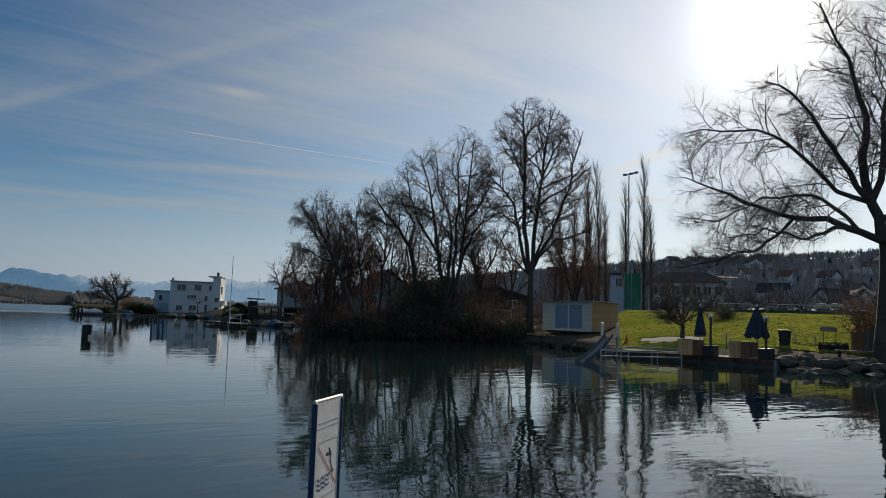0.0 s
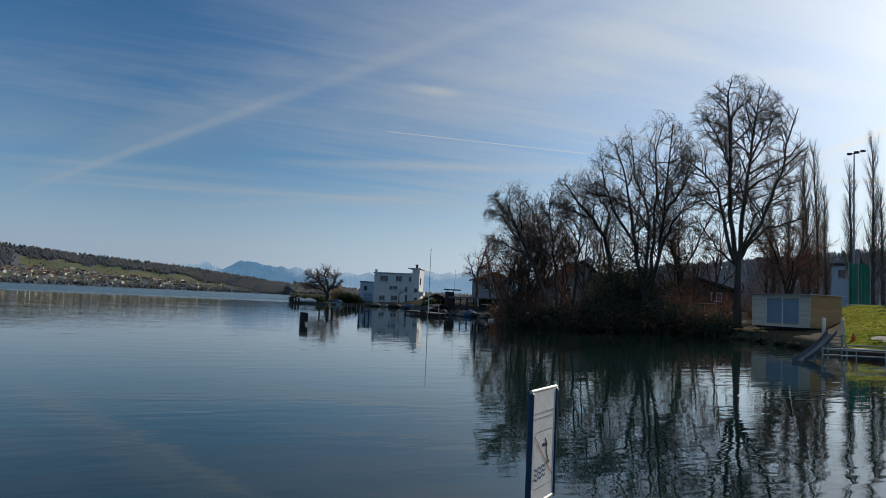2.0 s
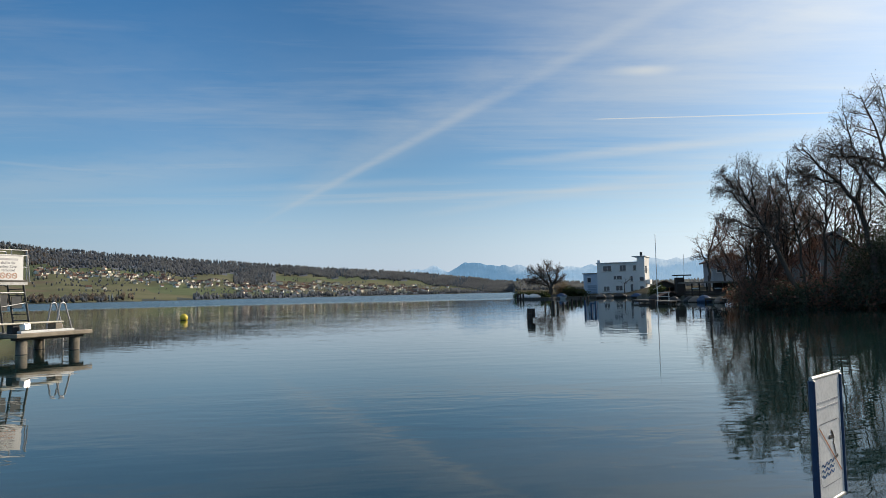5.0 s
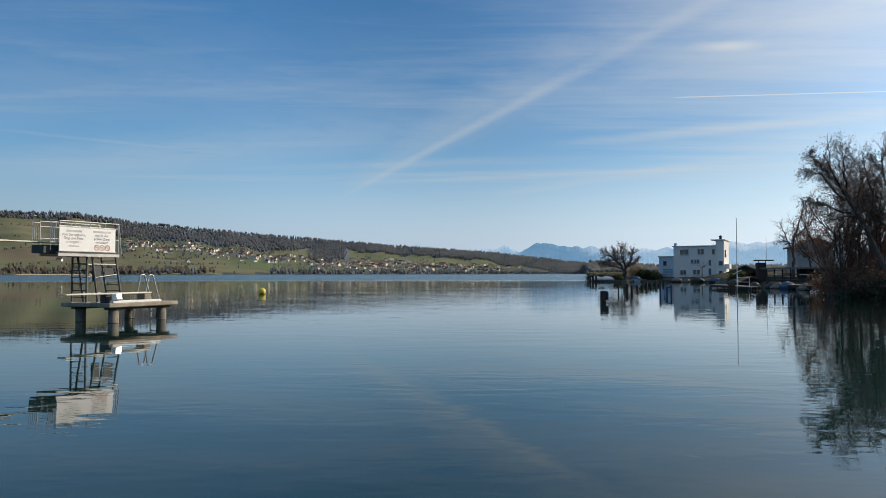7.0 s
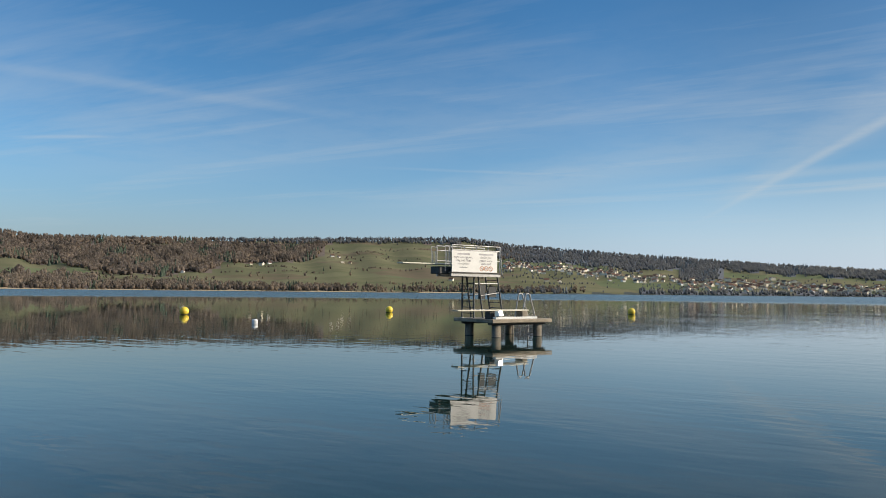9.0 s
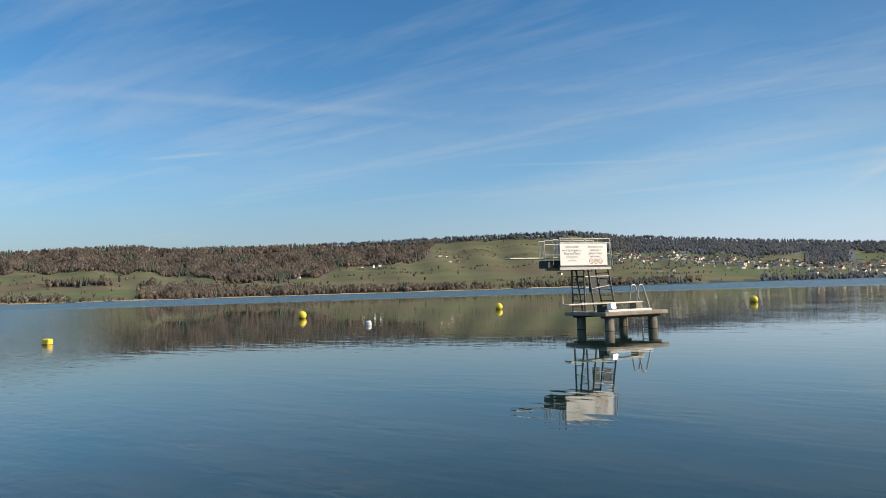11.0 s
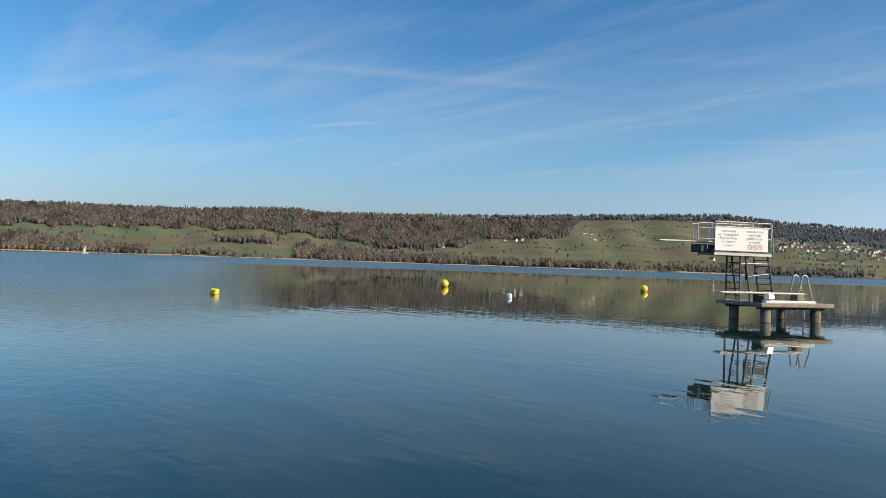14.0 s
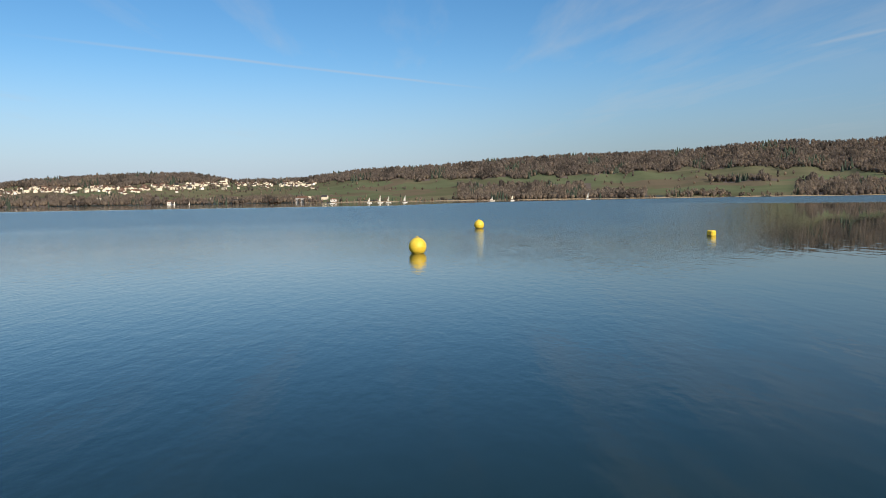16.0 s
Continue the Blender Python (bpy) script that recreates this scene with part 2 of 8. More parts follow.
def water_surface():
    m = bpy.data.materials.new("lake_water")
    m.use_nodes = True
    k = Nodes(m.node_tree)
    pos = k.add("ShaderNodeNewGeometry").outputs["Position"]
    sep = k.add("ShaderNodeSeparateXYZ")
    k.put(sep.inputs[0], pos)
    x, y = sep.outputs[0], sep.outputs[1]
    dist = k.vec("LENGTH", pos)
    wob = k.noise(k.scaled(pos, 0.012, 0.012, 1), 1.0, 4, 0.6)
    # a breeze ruffles the open lake; the bay lies calm
    edge = k.math("ADD", dist, k.math("MULTIPLY", k.math("SUBTRACT", wob, 0.5), 90.0))
    open_lake = k.step(edge, 150.0, 230.0)
    ratio = k.math("DIVIDE", y, k.math("MAXIMUM", k.math("ABSOLUTE", x), 1.0))
    west = k.math("MULTIPLY", k.step(ratio, 0.28, 0.62, 1.0, 0.0), k.math("LESS_THAN", x, 0.0))
    west = k.math("MULTIPLY", west, k.step(edge, 2.0, 70.0, 0.06, 1.0))
    west_side = k.math("MULTIPLY", k.step(ratio, 0.28, 0.62, 1.0, 0.0), k.math("LESS_THAN", x, 0.0))
    lee = k.math("SUBTRACT", 1.0, k.math("MULTIPLY", west_side, k.math("MULTIPLY", k.step(k.math("SUBTRACT", dist, k.math("MULTIPLY", k.math("MAXIMUM", ratio, 0.0), 1500.0)), 230.0, 290.0), 0.93)))
    ruffle = k.math("MULTIPLY", k.math("MAXIMUM", open_lake, west), lee)
    patch = k.step(k.noise(k.scaled(pos, 0.05, 0.11, 1, 0.5), 1.0, 4, 0.6), 0.35, 0.7, 0.40, 1.25)
    long_w = k.noise(k.scaled(pos, 0.55, 1.5, 1, radians(-20)), 1.0, 1, 0.4, 0.5)
    short_w = k.noise(k.scaled(pos, 2.2, 4.6, 1, radians(12)), 1.0, 1.5, 0.4, 0.3)
    tiny = k.noise(k.scaled(pos, 7.0, 11.0, 1, radians(30)), 1.0, 2, 0.5)
    calm = k.math("ADD", k.math("MULTIPLY", long_w, 0.0046), k.math("MULTIPLY", short_w, 0.0019))
    calm = k.math("MULTIPLY", calm, k.math("MULTIPLY", patch, k.step(dist, 12.0, 110.0, 1.0, 0.42)))
    # a faint swell runs over the open side of the bay
    bay = k.math("DIVIDE", x, k.math("MAXIMUM", y, 1.0))
    swell = k.math("MULTIPLY", k.step(bay, -0.62, -0.12), k.step(bay, 0.12, 0.32, 1.0, 0.0))
    calm = k.math("MULTIPLY", calm, k.math("ADD", 1.0, k.math("MULTIPLY", k.math("MULTIPLY", swell, k.step(dist, 25.0, 60.0)), 2.4)))
    calm = k.math("MULTIPLY", calm, k.step(bay, 0.32, 0.5, 1.0, 1.9))
    wind = k.math("MULTIPLY", k.math("ADD", k.math("MULTIPLY", short_w, 0.033), k.math("MULTIPLY", tiny, 0.024)), k.math("MULTIPLY", ruffle, k.step(dist, 30.0, 160.0, 0.8, 1.25)))
    h = k.add("ShaderNodeBump")
    h.inputs["Strength"].default_value = 1.0
    h.inputs["Distance"].default_value = 1.0
    k.put(h.inputs["Height"], k.math("ADD", calm, wind))
    b = k.add("ShaderNodeBsdfPrincipled")
    b.inputs["Base Color"].default_value = (0.010, 0.027, 0.025, 1)
    k.put(b.inputs["Roughness"], k.math("ADD", k.step(dist, 10.0, 120.0, 0.012, 0.022), k.math("MULTIPLY", ruffle, 0.20)))
    b.inputs["IOR"].default_value = 1.33
    k.put(b.inputs["Normal"], h.outputs[0])
    out = k.add("ShaderNodeOutputMaterial")
    k.put(out.inputs[0], b.outputs[0])
    return m


def field_surface():
    """Meadows, ploughed strips and hay fields on the far slopes."""
    m = bpy.data.materials.new("far_fields")
    m.use_nodes = True
    k = Nodes(m.node_tree)
    pos = k.add("ShaderNodeNewGeometry").outputs["Position"]
    v = k.add("ShaderNodeTexVoronoi")
    v.distance = "MANHATTAN"
    k.put(v.inputs["Vector"], k.scaled(pos, 0.0042, 0.0058, 0.0, 0.5))
    v.inputs["Scale"].default_value = 1.0
    sep = k.add("ShaderNodeSeparateColor")
    k.put(sep.inputs[0], v.outputs["Color"])
    # crop and meadow colours, with extra blue mixed in for distant haze
    c = k.mix(k.step(sep.outputs[0], 0.1, 0.9), (0.138, 0.141, 0.086), (0.178, 0.172, 0.108))
    c = k.mix(k.step(sep.outputs[1], 0.72, 0.78), c, (0.165, 0.137, 0.098))
    c = k.mix(k.step(sep.outputs[2], 0.80, 0.84), c, (0.142, 0.166, 0.096))
    c = k.mix(k.step(k.noise(pos, 0.012, 5, 0.6), 0.4, 0.75, 0.0, 0.45), c, (0.080, 0.100, 0.050))
    c = k.mix(k.step(k.noise(pos, 0.09, 4, 0.6), 0.5, 0.8, 0.0, 0.4), c, (0.14, 0.128, 0.085))
    b = k.add("ShaderNodeBsdfPrincipled")
    k.put(b.inputs["Base Color"], c)
    b.inputs["Roughness"].default_value = 0.95
    b.inputs["Specular IOR Level"].default_value = 0.0
    out = k.add("ShaderNodeOutputMaterial")
    k.put(out.inputs[0], b.outputs[0])
    return m


def alp_surface():
    """Far mountains with snow on the heights; the haze is painted in and glows."""
    m = bpy.data.materials.new("hazy_mountain")
    m.use_nodes = True
    k = Nodes(m.node_tree)
    geo = k.add("ShaderNodeNewGeometry")
    sep = k.add("ShaderNodeSeparateXYZ")
    k.put(sep.inputs[0], geo.outputs["Position"])
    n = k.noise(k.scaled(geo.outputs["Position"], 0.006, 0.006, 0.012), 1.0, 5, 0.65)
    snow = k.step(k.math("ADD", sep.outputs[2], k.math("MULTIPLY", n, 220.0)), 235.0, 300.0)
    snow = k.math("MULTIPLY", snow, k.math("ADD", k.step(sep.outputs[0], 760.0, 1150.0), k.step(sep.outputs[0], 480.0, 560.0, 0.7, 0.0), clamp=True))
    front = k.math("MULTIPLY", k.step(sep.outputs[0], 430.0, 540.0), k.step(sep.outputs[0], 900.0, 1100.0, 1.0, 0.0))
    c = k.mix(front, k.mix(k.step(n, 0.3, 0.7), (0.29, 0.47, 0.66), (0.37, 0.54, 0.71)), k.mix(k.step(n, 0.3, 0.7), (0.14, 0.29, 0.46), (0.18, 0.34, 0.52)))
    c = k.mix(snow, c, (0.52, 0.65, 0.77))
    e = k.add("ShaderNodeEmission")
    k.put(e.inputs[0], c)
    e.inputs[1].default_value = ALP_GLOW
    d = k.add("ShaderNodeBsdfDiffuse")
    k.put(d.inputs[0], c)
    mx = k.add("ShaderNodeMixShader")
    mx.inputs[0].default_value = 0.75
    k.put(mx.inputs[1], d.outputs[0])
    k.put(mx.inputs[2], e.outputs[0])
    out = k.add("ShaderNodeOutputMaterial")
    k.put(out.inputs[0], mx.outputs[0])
    return m


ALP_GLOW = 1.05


def grass_surface():
    """Blades that let the low sun through."""
    m = bpy.data.materials.new("grass_blades")
    m.use_nodes = True
    k = Nodes(m.node_tree)
    geo = k.add("ShaderNodeNewGeometry")
    patch = k.noise(geo.outputs["Position"], 0.22, 4, 0.6)
    c = k.mix(k.step(patch, 0.35, 0.7), (0.19, 0.215, 0.06), (0.26, 0.26, 0.09))
    c = k.mix(k.math("MULTIPLY", geo.outputs["Random Per Island"], 0.25), c, (0.12, 0.15, 0.034))
    d = k.add("ShaderNodeBsdfDiffuse")
    k.put(d.inputs[0], c)
    t = k.add("ShaderNodeBsdfTranslucent")
    k.put(t.inputs[0], k.mix(1.0, c, (1.7, 1.65, 1.0), "MULTIPLY"))
    mx = k.add("ShaderNodeMixShader")
    mx.inputs[0].default_value = 0.5
    k.put(mx.inputs[1], d.outputs[0])
    k.put(mx.inputs[2], t.outputs[0])
    out = k.add("ShaderNodeOutputMaterial")
    k.put(out.inputs[0], mx.outputs[0])
    return m


M = {
    "water": water_surface(),
    "field": field_surface(),
    "alp": alp_surface(),
    "lake_bed": surface("lake_bed", (0.05, 0.06, 0.045), scale=0.6),
    "lawn": surface("lawn_ground", (0.17, 0.20, 0.045), (0.12, 0.15, 0.034), rough=0.95, scale=0.25, fine=14.0, bump=0.2, spec=0.0),
    "grass": grass_surface(),
    # forest floor with the blue-grey of distant haze put into its colour
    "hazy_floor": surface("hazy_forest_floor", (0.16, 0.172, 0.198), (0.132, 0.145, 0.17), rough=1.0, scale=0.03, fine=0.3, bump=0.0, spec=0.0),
    "forest_floor": surface("forest_floor", (0.195, 0.163, 0.143), (0.15, 0.127, 0.115), rough=1.0, scale=0.03, fine=0.3, bump=0.0, spec=0.0),
    "soil": surface("bank_soil", (0.095, 0.078, 0.055), (0.062, 0.058, 0.036), rough=0.95, scale=0.6, fine=9.0, bump=0.5, spec=0.02),
    "gravel": surface("gravel_path", (0.42, 0.38, 0.32), (0.32, 0.29, 0.245), rough=0.95, scale=1.5, fine=45.0, bump=0.4),
    "bark": surface("bark", (0.105, 0.085, 0.068), (0.062, 0.051, 0.042), rough=0.95, scale=1.2, fine=18.0, bump=0.5, stretch=(1, 1, 0.25)),
    "twig": surface("twigs", (0.21, 0.16, 0.135), (0.155, 0.12, 0.105), rough=0.95, scale=0.6, bump=0.0),
    "twig_red": surface("reddish_twigs", (0.26, 0.14, 0.10), (0.19, 0.105, 0.078), rough=0.95, scale=0.6, bump=0.0),
    "twig_poplar": surface("poplar_twigs", (0.30, 0.25, 0.20), (0.22, 0.185, 0.15), rough=0.95, scale=0.6, bump=0.0),
    "leaf_dry": surface("dry_leaves", (0.20, 0.105, 0.07), (0.14, 0.078, 0.055), rough=0.9, scale=0.8, bump=0.0, island=0.4, glow=0.2),
    "leaf_straw": surface("straw_twigs", (0.34, 0.24, 0.14), (0.27, 0.19, 0.11), rough=0.9, scale=0.8, bump=0.0, island=0.3, glow=0.4),
    "leaf_ivy": surface("ivy_leaves", (0.06, 0.075, 0.045), (0.045, 0.057, 0.035), rough=0.75, scale=0.8, bump=0.0, island=0.4, glow=0.25),
    "seed_dark": surface("dark_seed_clusters", (0.10, 0.075, 0.058), (0.07, 0.053, 0.042), rough=0.9, scale=0.8, bump=0.0, island=0.4),
    "leaf_green": surface("evergreen_leaves", (0.045, 0.065, 0.022), (0.03, 0.045, 0.018), rough=0.7, scale=0.8, bump=0.0, island=0.4, glow=0.45),
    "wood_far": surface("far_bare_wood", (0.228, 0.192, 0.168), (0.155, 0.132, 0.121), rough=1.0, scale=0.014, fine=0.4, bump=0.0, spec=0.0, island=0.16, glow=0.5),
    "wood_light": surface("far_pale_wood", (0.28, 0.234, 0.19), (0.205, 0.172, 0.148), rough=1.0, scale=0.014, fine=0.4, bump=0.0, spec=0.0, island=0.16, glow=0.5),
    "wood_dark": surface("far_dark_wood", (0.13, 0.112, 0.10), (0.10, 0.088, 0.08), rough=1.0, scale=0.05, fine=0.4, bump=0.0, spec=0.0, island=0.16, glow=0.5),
    # woods whose colour is lightened and blued to carry the haze of distance
    "wood_haze": surface("far_hazed_wood", (0.185, 0.196, 0.222), (0.142, 0.156, 0.182), rough=1.0, scale=0.014, fine=0.4, bump=0.0, spec=0.0, island=0.07, glow=0.5),
    # bare trees against the sun; hazy glare is painted in as pale grey
    "wood_hill": surface("hill_hazed_wood", (0.31, 0.305, 0.31), (0.25, 0.245, 0.25), rough=1.0, scale=0.05, fine=0.4, bump=0.0, spec=0.0, island=0.12),
    "conifer": surface("far_conifers", (0.062, 0.082, 0.06), (0.045, 0.062, 0.05), rough=1.0, scale=0.05, fine=0.4, bump=0.0, spec=0.0, island=0.2),
    # conifers, their green paled to blue-grey by haze put into the colour
    "conifer_haze": surface("far_hazed_conifers", (0.125, 0.15, 0.17), (0.10, 0.125, 0.148), rough=1.0, scale=0.05, fine=0.4, bump=0.0, spec=0.0, island=0.1),
    "beach": surface("pale_beach", (0.46, 0.37, 0.26), (0.36, 0.29, 0.20), rough=0.95, scale=0.02, fine=0.6, bump=0.0, spec=0.0),
    "reed": surface("dry_reeds", (0.36, 0.27, 0.16), (0.27, 0.20, 0.12), rough=1.0, scale=0.05, bump=0.0, island=0.3),
    "plaster": surface("white_plaster", (0.78, 0.77, 0.73), (0.70, 0.69, 0.65), rough=0.9, scale=0.4, fine=8.0, bump=0.1, vary=0.12),
    "plaster_cream": surface("cream_plaster", (0.74, 0.67, 0.54), (0.66, 0.60, 0.48), rough=0.9, scale=0.4, fine=8.0, bump=0.1, vary=0.15),
    "plaster_blue": surface("pale_blue_plaster", (0.50, 0.60, 0.70), (0.44, 0.54, 0.64), rough=0.9, scale=0.3, fine=6.0, bump=0.1),
    "plaster_green": surface("pale_green_plaster", (0.20, 0.245, 0.235), (0.16, 0.20, 0.19), rough=0.9, scale=0.4, fine=8.0, bump=0.1),
    "plaster_grey": surface("grey_plaster", (0.34, 0.34, 0.335), (0.27, 0.27, 0.265), rough=0.9, scale=0.4, fine=8.0, bump=0.1),
    "roof_red": surface("clay_tiles", (0.19, 0.115, 0.088), (0.145, 0.092, 0.074), rough=0.9, scale=0.6, fine=6.0, vary=0.3, spec=0.05),
    "roof_brown": surface("brown_roofing", (0.12, 0.075, 0.055), (0.09, 0.058, 0.045), rough=0.85, scale=0.8, fine=8.0, vary=0.2, spec=0.05),
    "roof_dark": surface("dark_roofing", (0.07, 0.068, 0.07), (0.05, 0.05, 0.052), rough=0.8, scale=0.6, fine=6.0, vary=0.25, spec=0.05),
    "roof_metal": surface("zinc_edge", (0.62, 0.62, 0.62), rough=0.45, metal=0.6, scale=1.5, fine=20.0, bump=0.05),
    "window_dark": surface("dark_glass", (0.035, 0.05, 0.07), (0.025, 0.035, 0.05), rough=0.12, spec=0.6, scale=0.8, bump=0.0),
    "window_blue": surface("blue_glass", (0.27, 0.35, 0.44), (0.22, 0.30, 0.39), rough=0.15, spec=0.6, scale=0.8, bump=0.0),
    "sail_white": surface("white_sailcloth", (0.86, 0.85, 0.82), (0.80, 0.79, 0.76), rough=0.8, scale=0.6, bump=0.0, glow=0.3),
    "white_paint": surface("white_paint", (0.80, 0.80, 0.77), (0.70, 0.69, 0.66), rough=0.55, scale=1.2, fine=30.0, bump=0.05),
    "timber_pale": surface("pale_planed_timber", (0.78, 0.45, 0.21), (0.68, 0.38, 0.17), rough=0.8, scale=1.0, fine=30.0, bump=0.2, stretch=(1, 1, 6), vary=0.12),
    "timber_front": surface("cream_timber", (0.82, 0.72, 0.56), (0.74, 0.64, 0.49), rough=0.8, scale=1.0, fine=30.0, bump=0.2, stretch=(1, 1, 6), vary=0.08),
    "timber": surface("brown_timber", (0.30, 0.135, 0.065), (0.22, 0.10, 0.05), rough=0.85, scale=1.5, fine=30.0, bump=0.25, stretch=(4, 4, 1), vary=0.2),
    "timber_dark": surface("dark_timber", (0.055, 0.042, 0.034), (0.036, 0.03, 0.026), rough=0.9, scale=1.2, fine=20.0, bump=0.3, vary=0.2),
    "timber_grey": surface("weathered_timber", (0.20, 0.18, 0.155), (0.13, 0.12, 0.105), rough=0.9, scale=1.5, fine=26.0, bump=0.3, stretch=(1, 4, 1), vary=0.2),
    "concrete": surface("weathered_concrete", (0.38, 0.325, 0.25), (0.22, 0.19, 0.145), rough=0.9, scale=1.6, fine=22.0, bump=0.35),
    "concrete_old": surface("streaked_concrete", (0.27, 0.235, 0.185), (0.13, 0.115, 0.092), rough=0.9, scale=1.8, fine=20.0, bump=0.4, stretch=(1, 1, 0.5)),
    "concrete_dark": surface("dark_stained_concrete", (0.10, 0.092, 0.078), (0.06, 0.057, 0.05), rough=0.7, scale=2.0, fine=22.0, bump=0.4),
    "stone": surface("shore_stone", (0.17, 0.142, 0.11), (0.085, 0.074, 0.06), rough=0.95, scale=1.2, fine=12.0, bump=0.6, vary=0.35),
    "steel": surface("galvanised_steel", (0.42, 0.42, 0.42), (0.32, 0.32, 0.32), rough=0.5, metal=0.55, scale=4.0, fine=60.0, bump=0.05),
    "steel_tower": surface("aged_galvanised_steel", (0.14, 0.14, 0.13), (0.09, 0.09, 0.085), rough=0.7, metal=0.2, scale=4.0, fine=60.0, bump=0.05),
    "steel_dark": surface("dark_painted_steel", (0.045, 0.05, 0.055), (0.03, 0.033, 0.036), rough=0.55, scale=4.0, bump=0.05),
    "bright_steel": surface("polished_sheet_steel", (0.85, 0.84, 0.80), (0.80, 0.79, 0.76), rough=0.32, metal=0.8, scale=3.0, fine=60.0, bump=0.02),
    "alu": surface("brushed_aluminium", (0.55, 0.54, 0.50), (0.46, 0.45, 0.42), rough=0.55, metal=0.6, scale=10.0, fine=200.0, bump=0.05),
    "navy": surface("navy_plastic", (0.03, 0.065, 0.135), (0.024, 0.052, 0.11), rough=0.45, scale=8.0, bump=0.02),
    "sign_white": surface("sign_white", (0.80, 0.79, 0.76), (0.74, 0.73, 0.70), rough=0.5, scale=2.0, fine=60.0, bump=0.02),
    "print_grey": surface("grey_print", (0.16, 0.15, 0.15), rough=0.6, bump=0.0),
    "print_mid": surface("worn_print", (0.27, 0.26, 0.27), rough=0.6, bump=0.0),
    "print_soft": surface("faded_print", (0.56, 0.55, 0.56), rough=0.6, bump=0.0),
    "print_red": surface("red_print", (0.66, 0.33, 0.19), (0.58, 0.28, 0.16), rough=0.6, bump=0.0),
    "print_blue": surface("blue_print", (0.06, 0.20, 0.42), (0.05, 0.17, 0.38), rough=0.6, bump=0.0),
    "board_cream": surface("cream_springboard", (0.72, 0.68, 0.56), (0.62, 0.58, 0.47), rough=0.7, scale=1.5, fine=60.0, bump=0.1),
    "yellow": surface("yellow_buoy_plastic", (0.82, 0.62, 0.07), (0.72, 0.51, 0.05), rough=0.45, scale=3.0, fine=20.0, bump=0.08, vary=0.06),
    "algae": surface("dark_algae", (0.045, 0.04, 0.018), (0.03, 0.03, 0.014), rough=0.8, scale=5.0),
    "float_white": surface("white_float_plastic", (0.74, 0.76, 0.78), (0.62, 0.64, 0.66), rough=0.5, scale=4.0, bump=0.05),
    "net": surface("green_netting", (0.02, 0.30, 0.17), (0.015, 0.22, 0.13), rough=0.9, scale=0.6, fine=5.0, bump=0.0, sheer=0.12),
    "canvas": surface("dark_blue_canvas", (0.035, 0.055, 0.085), (0.025, 0.042, 0.065), rough=0.9, scale=2.0, fine=60.0, bump=0.2),
    "tarp_blue": surface("blue_tarpaulin", (0.035, 0.085, 0.17), (0.028, 0.065, 0.13), rough=0.6, scale=2.0, fine=20.0, bump=0.2),
    "plastic_dark": surface("dark_plastic", (0.032, 0.036, 0.038), (0.022, 0.025, 0.027), rough=0.6, scale=4.0, bump=0.05),
    "slide_grey": surface("grey_slide", (0.19, 0.25, 0.32), (0.15, 0.20, 0.26), rough=0.95, spec=0.0, scale=2.0, bump=0.03),
    "cone_red": surface("orange_cone", (0.70, 0.12, 0.03), rough=0.6, scale=4.0, bump=0.02),
    "rust": surface("rusty_edge", (0.17, 0.065, 0.038), (0.11, 0.048, 0.032), rough=0.85, scale=3.0, fine=25.0, bump=0.2),
}

# ---- building helpers ----
def thing(name, m, label, category, group="", kind=""):
    ob = new(name)
    ob.empty_display_size = 0.3
    ob.matrix_basis = m
    return tagged(ob, label, category, group, kind)


def mesh_from(bm, name, material, smooth=False):
    me = bpy.data.meshes.new(name)
    bm.to_mesh(me)
    bm.free()
    if material:
        me.materials.append(material)
    if smooth:
        me.polygons.foreach_set("use_smooth", [True] * len(me.polygons))
    return me


def part(name, bm, material, parent, label="", smooth=False):
    me = bm if isinstance(bm, bpy.types.Mesh) else mesh_from(bm, name, material, smooth)
    ob = new(name, me)
    ob.parent = parent
    return tagged(ob, label)


def solo(name, bm, material, m, label, category, group="", kind="", smooth=False):
    me = bm if isinstance(bm, bpy.types.Mesh) else mesh_from(bm, name, material, smooth)
    ob = new(name, me)
    ob.matrix_basis = m
    return tagged(ob, label, category, group, kind)


def box(x0, x1, y0, y1, z0, z1, bevel=0.0, bm=None):
    own = bmesh.new()
    bmesh.ops.create_cube(own, size=1.0, matrix=Matrix.LocRotScale(((x0 + x1) / 2, (y0 + y1) / 2, (z0 + z1) / 2), None, (x1 - x0, y1 - y0, z1 - z0)))
    if bevel:
        bmesh.ops.bevel(own, geom=own.edges[:], offset=bevel, segments=1, affect="EDGES", clamp_overlap=True)
    return join(bm, own)


def join(bm, own):
    if bm is None:
        return own
    me = bpy.data.meshes.new("join")
    own.to_mesh(me)
    own.free()
    bm.from_mesh(me)
    bpy.data.meshes.remove(me)
    return bm


def rod(p0, p1, r0, r1=None, n=8, bm=None, caps=True):
    p0, p1 = Vector(p0), Vector(p1)
    own = bmesh.new()
    d = p1 - p0
    bmesh.ops.create_cone(own, cap_ends=caps, segments=n, radius1=r0, radius2=r0 if r1 is None else r1, depth=d.length,
                          matrix=Matrix.Translation((p0 + p1) / 2) @ d.to_track_quat("Z", "Y").to_matrix().to_4x4())
    return join(bm, own)


def pipe(points, r, n=8, bm=None):
    for a, b in zip(points[:-1], points[1:]):
        bm = rod(a, b, r, n=n, bm=bm)
    return bm


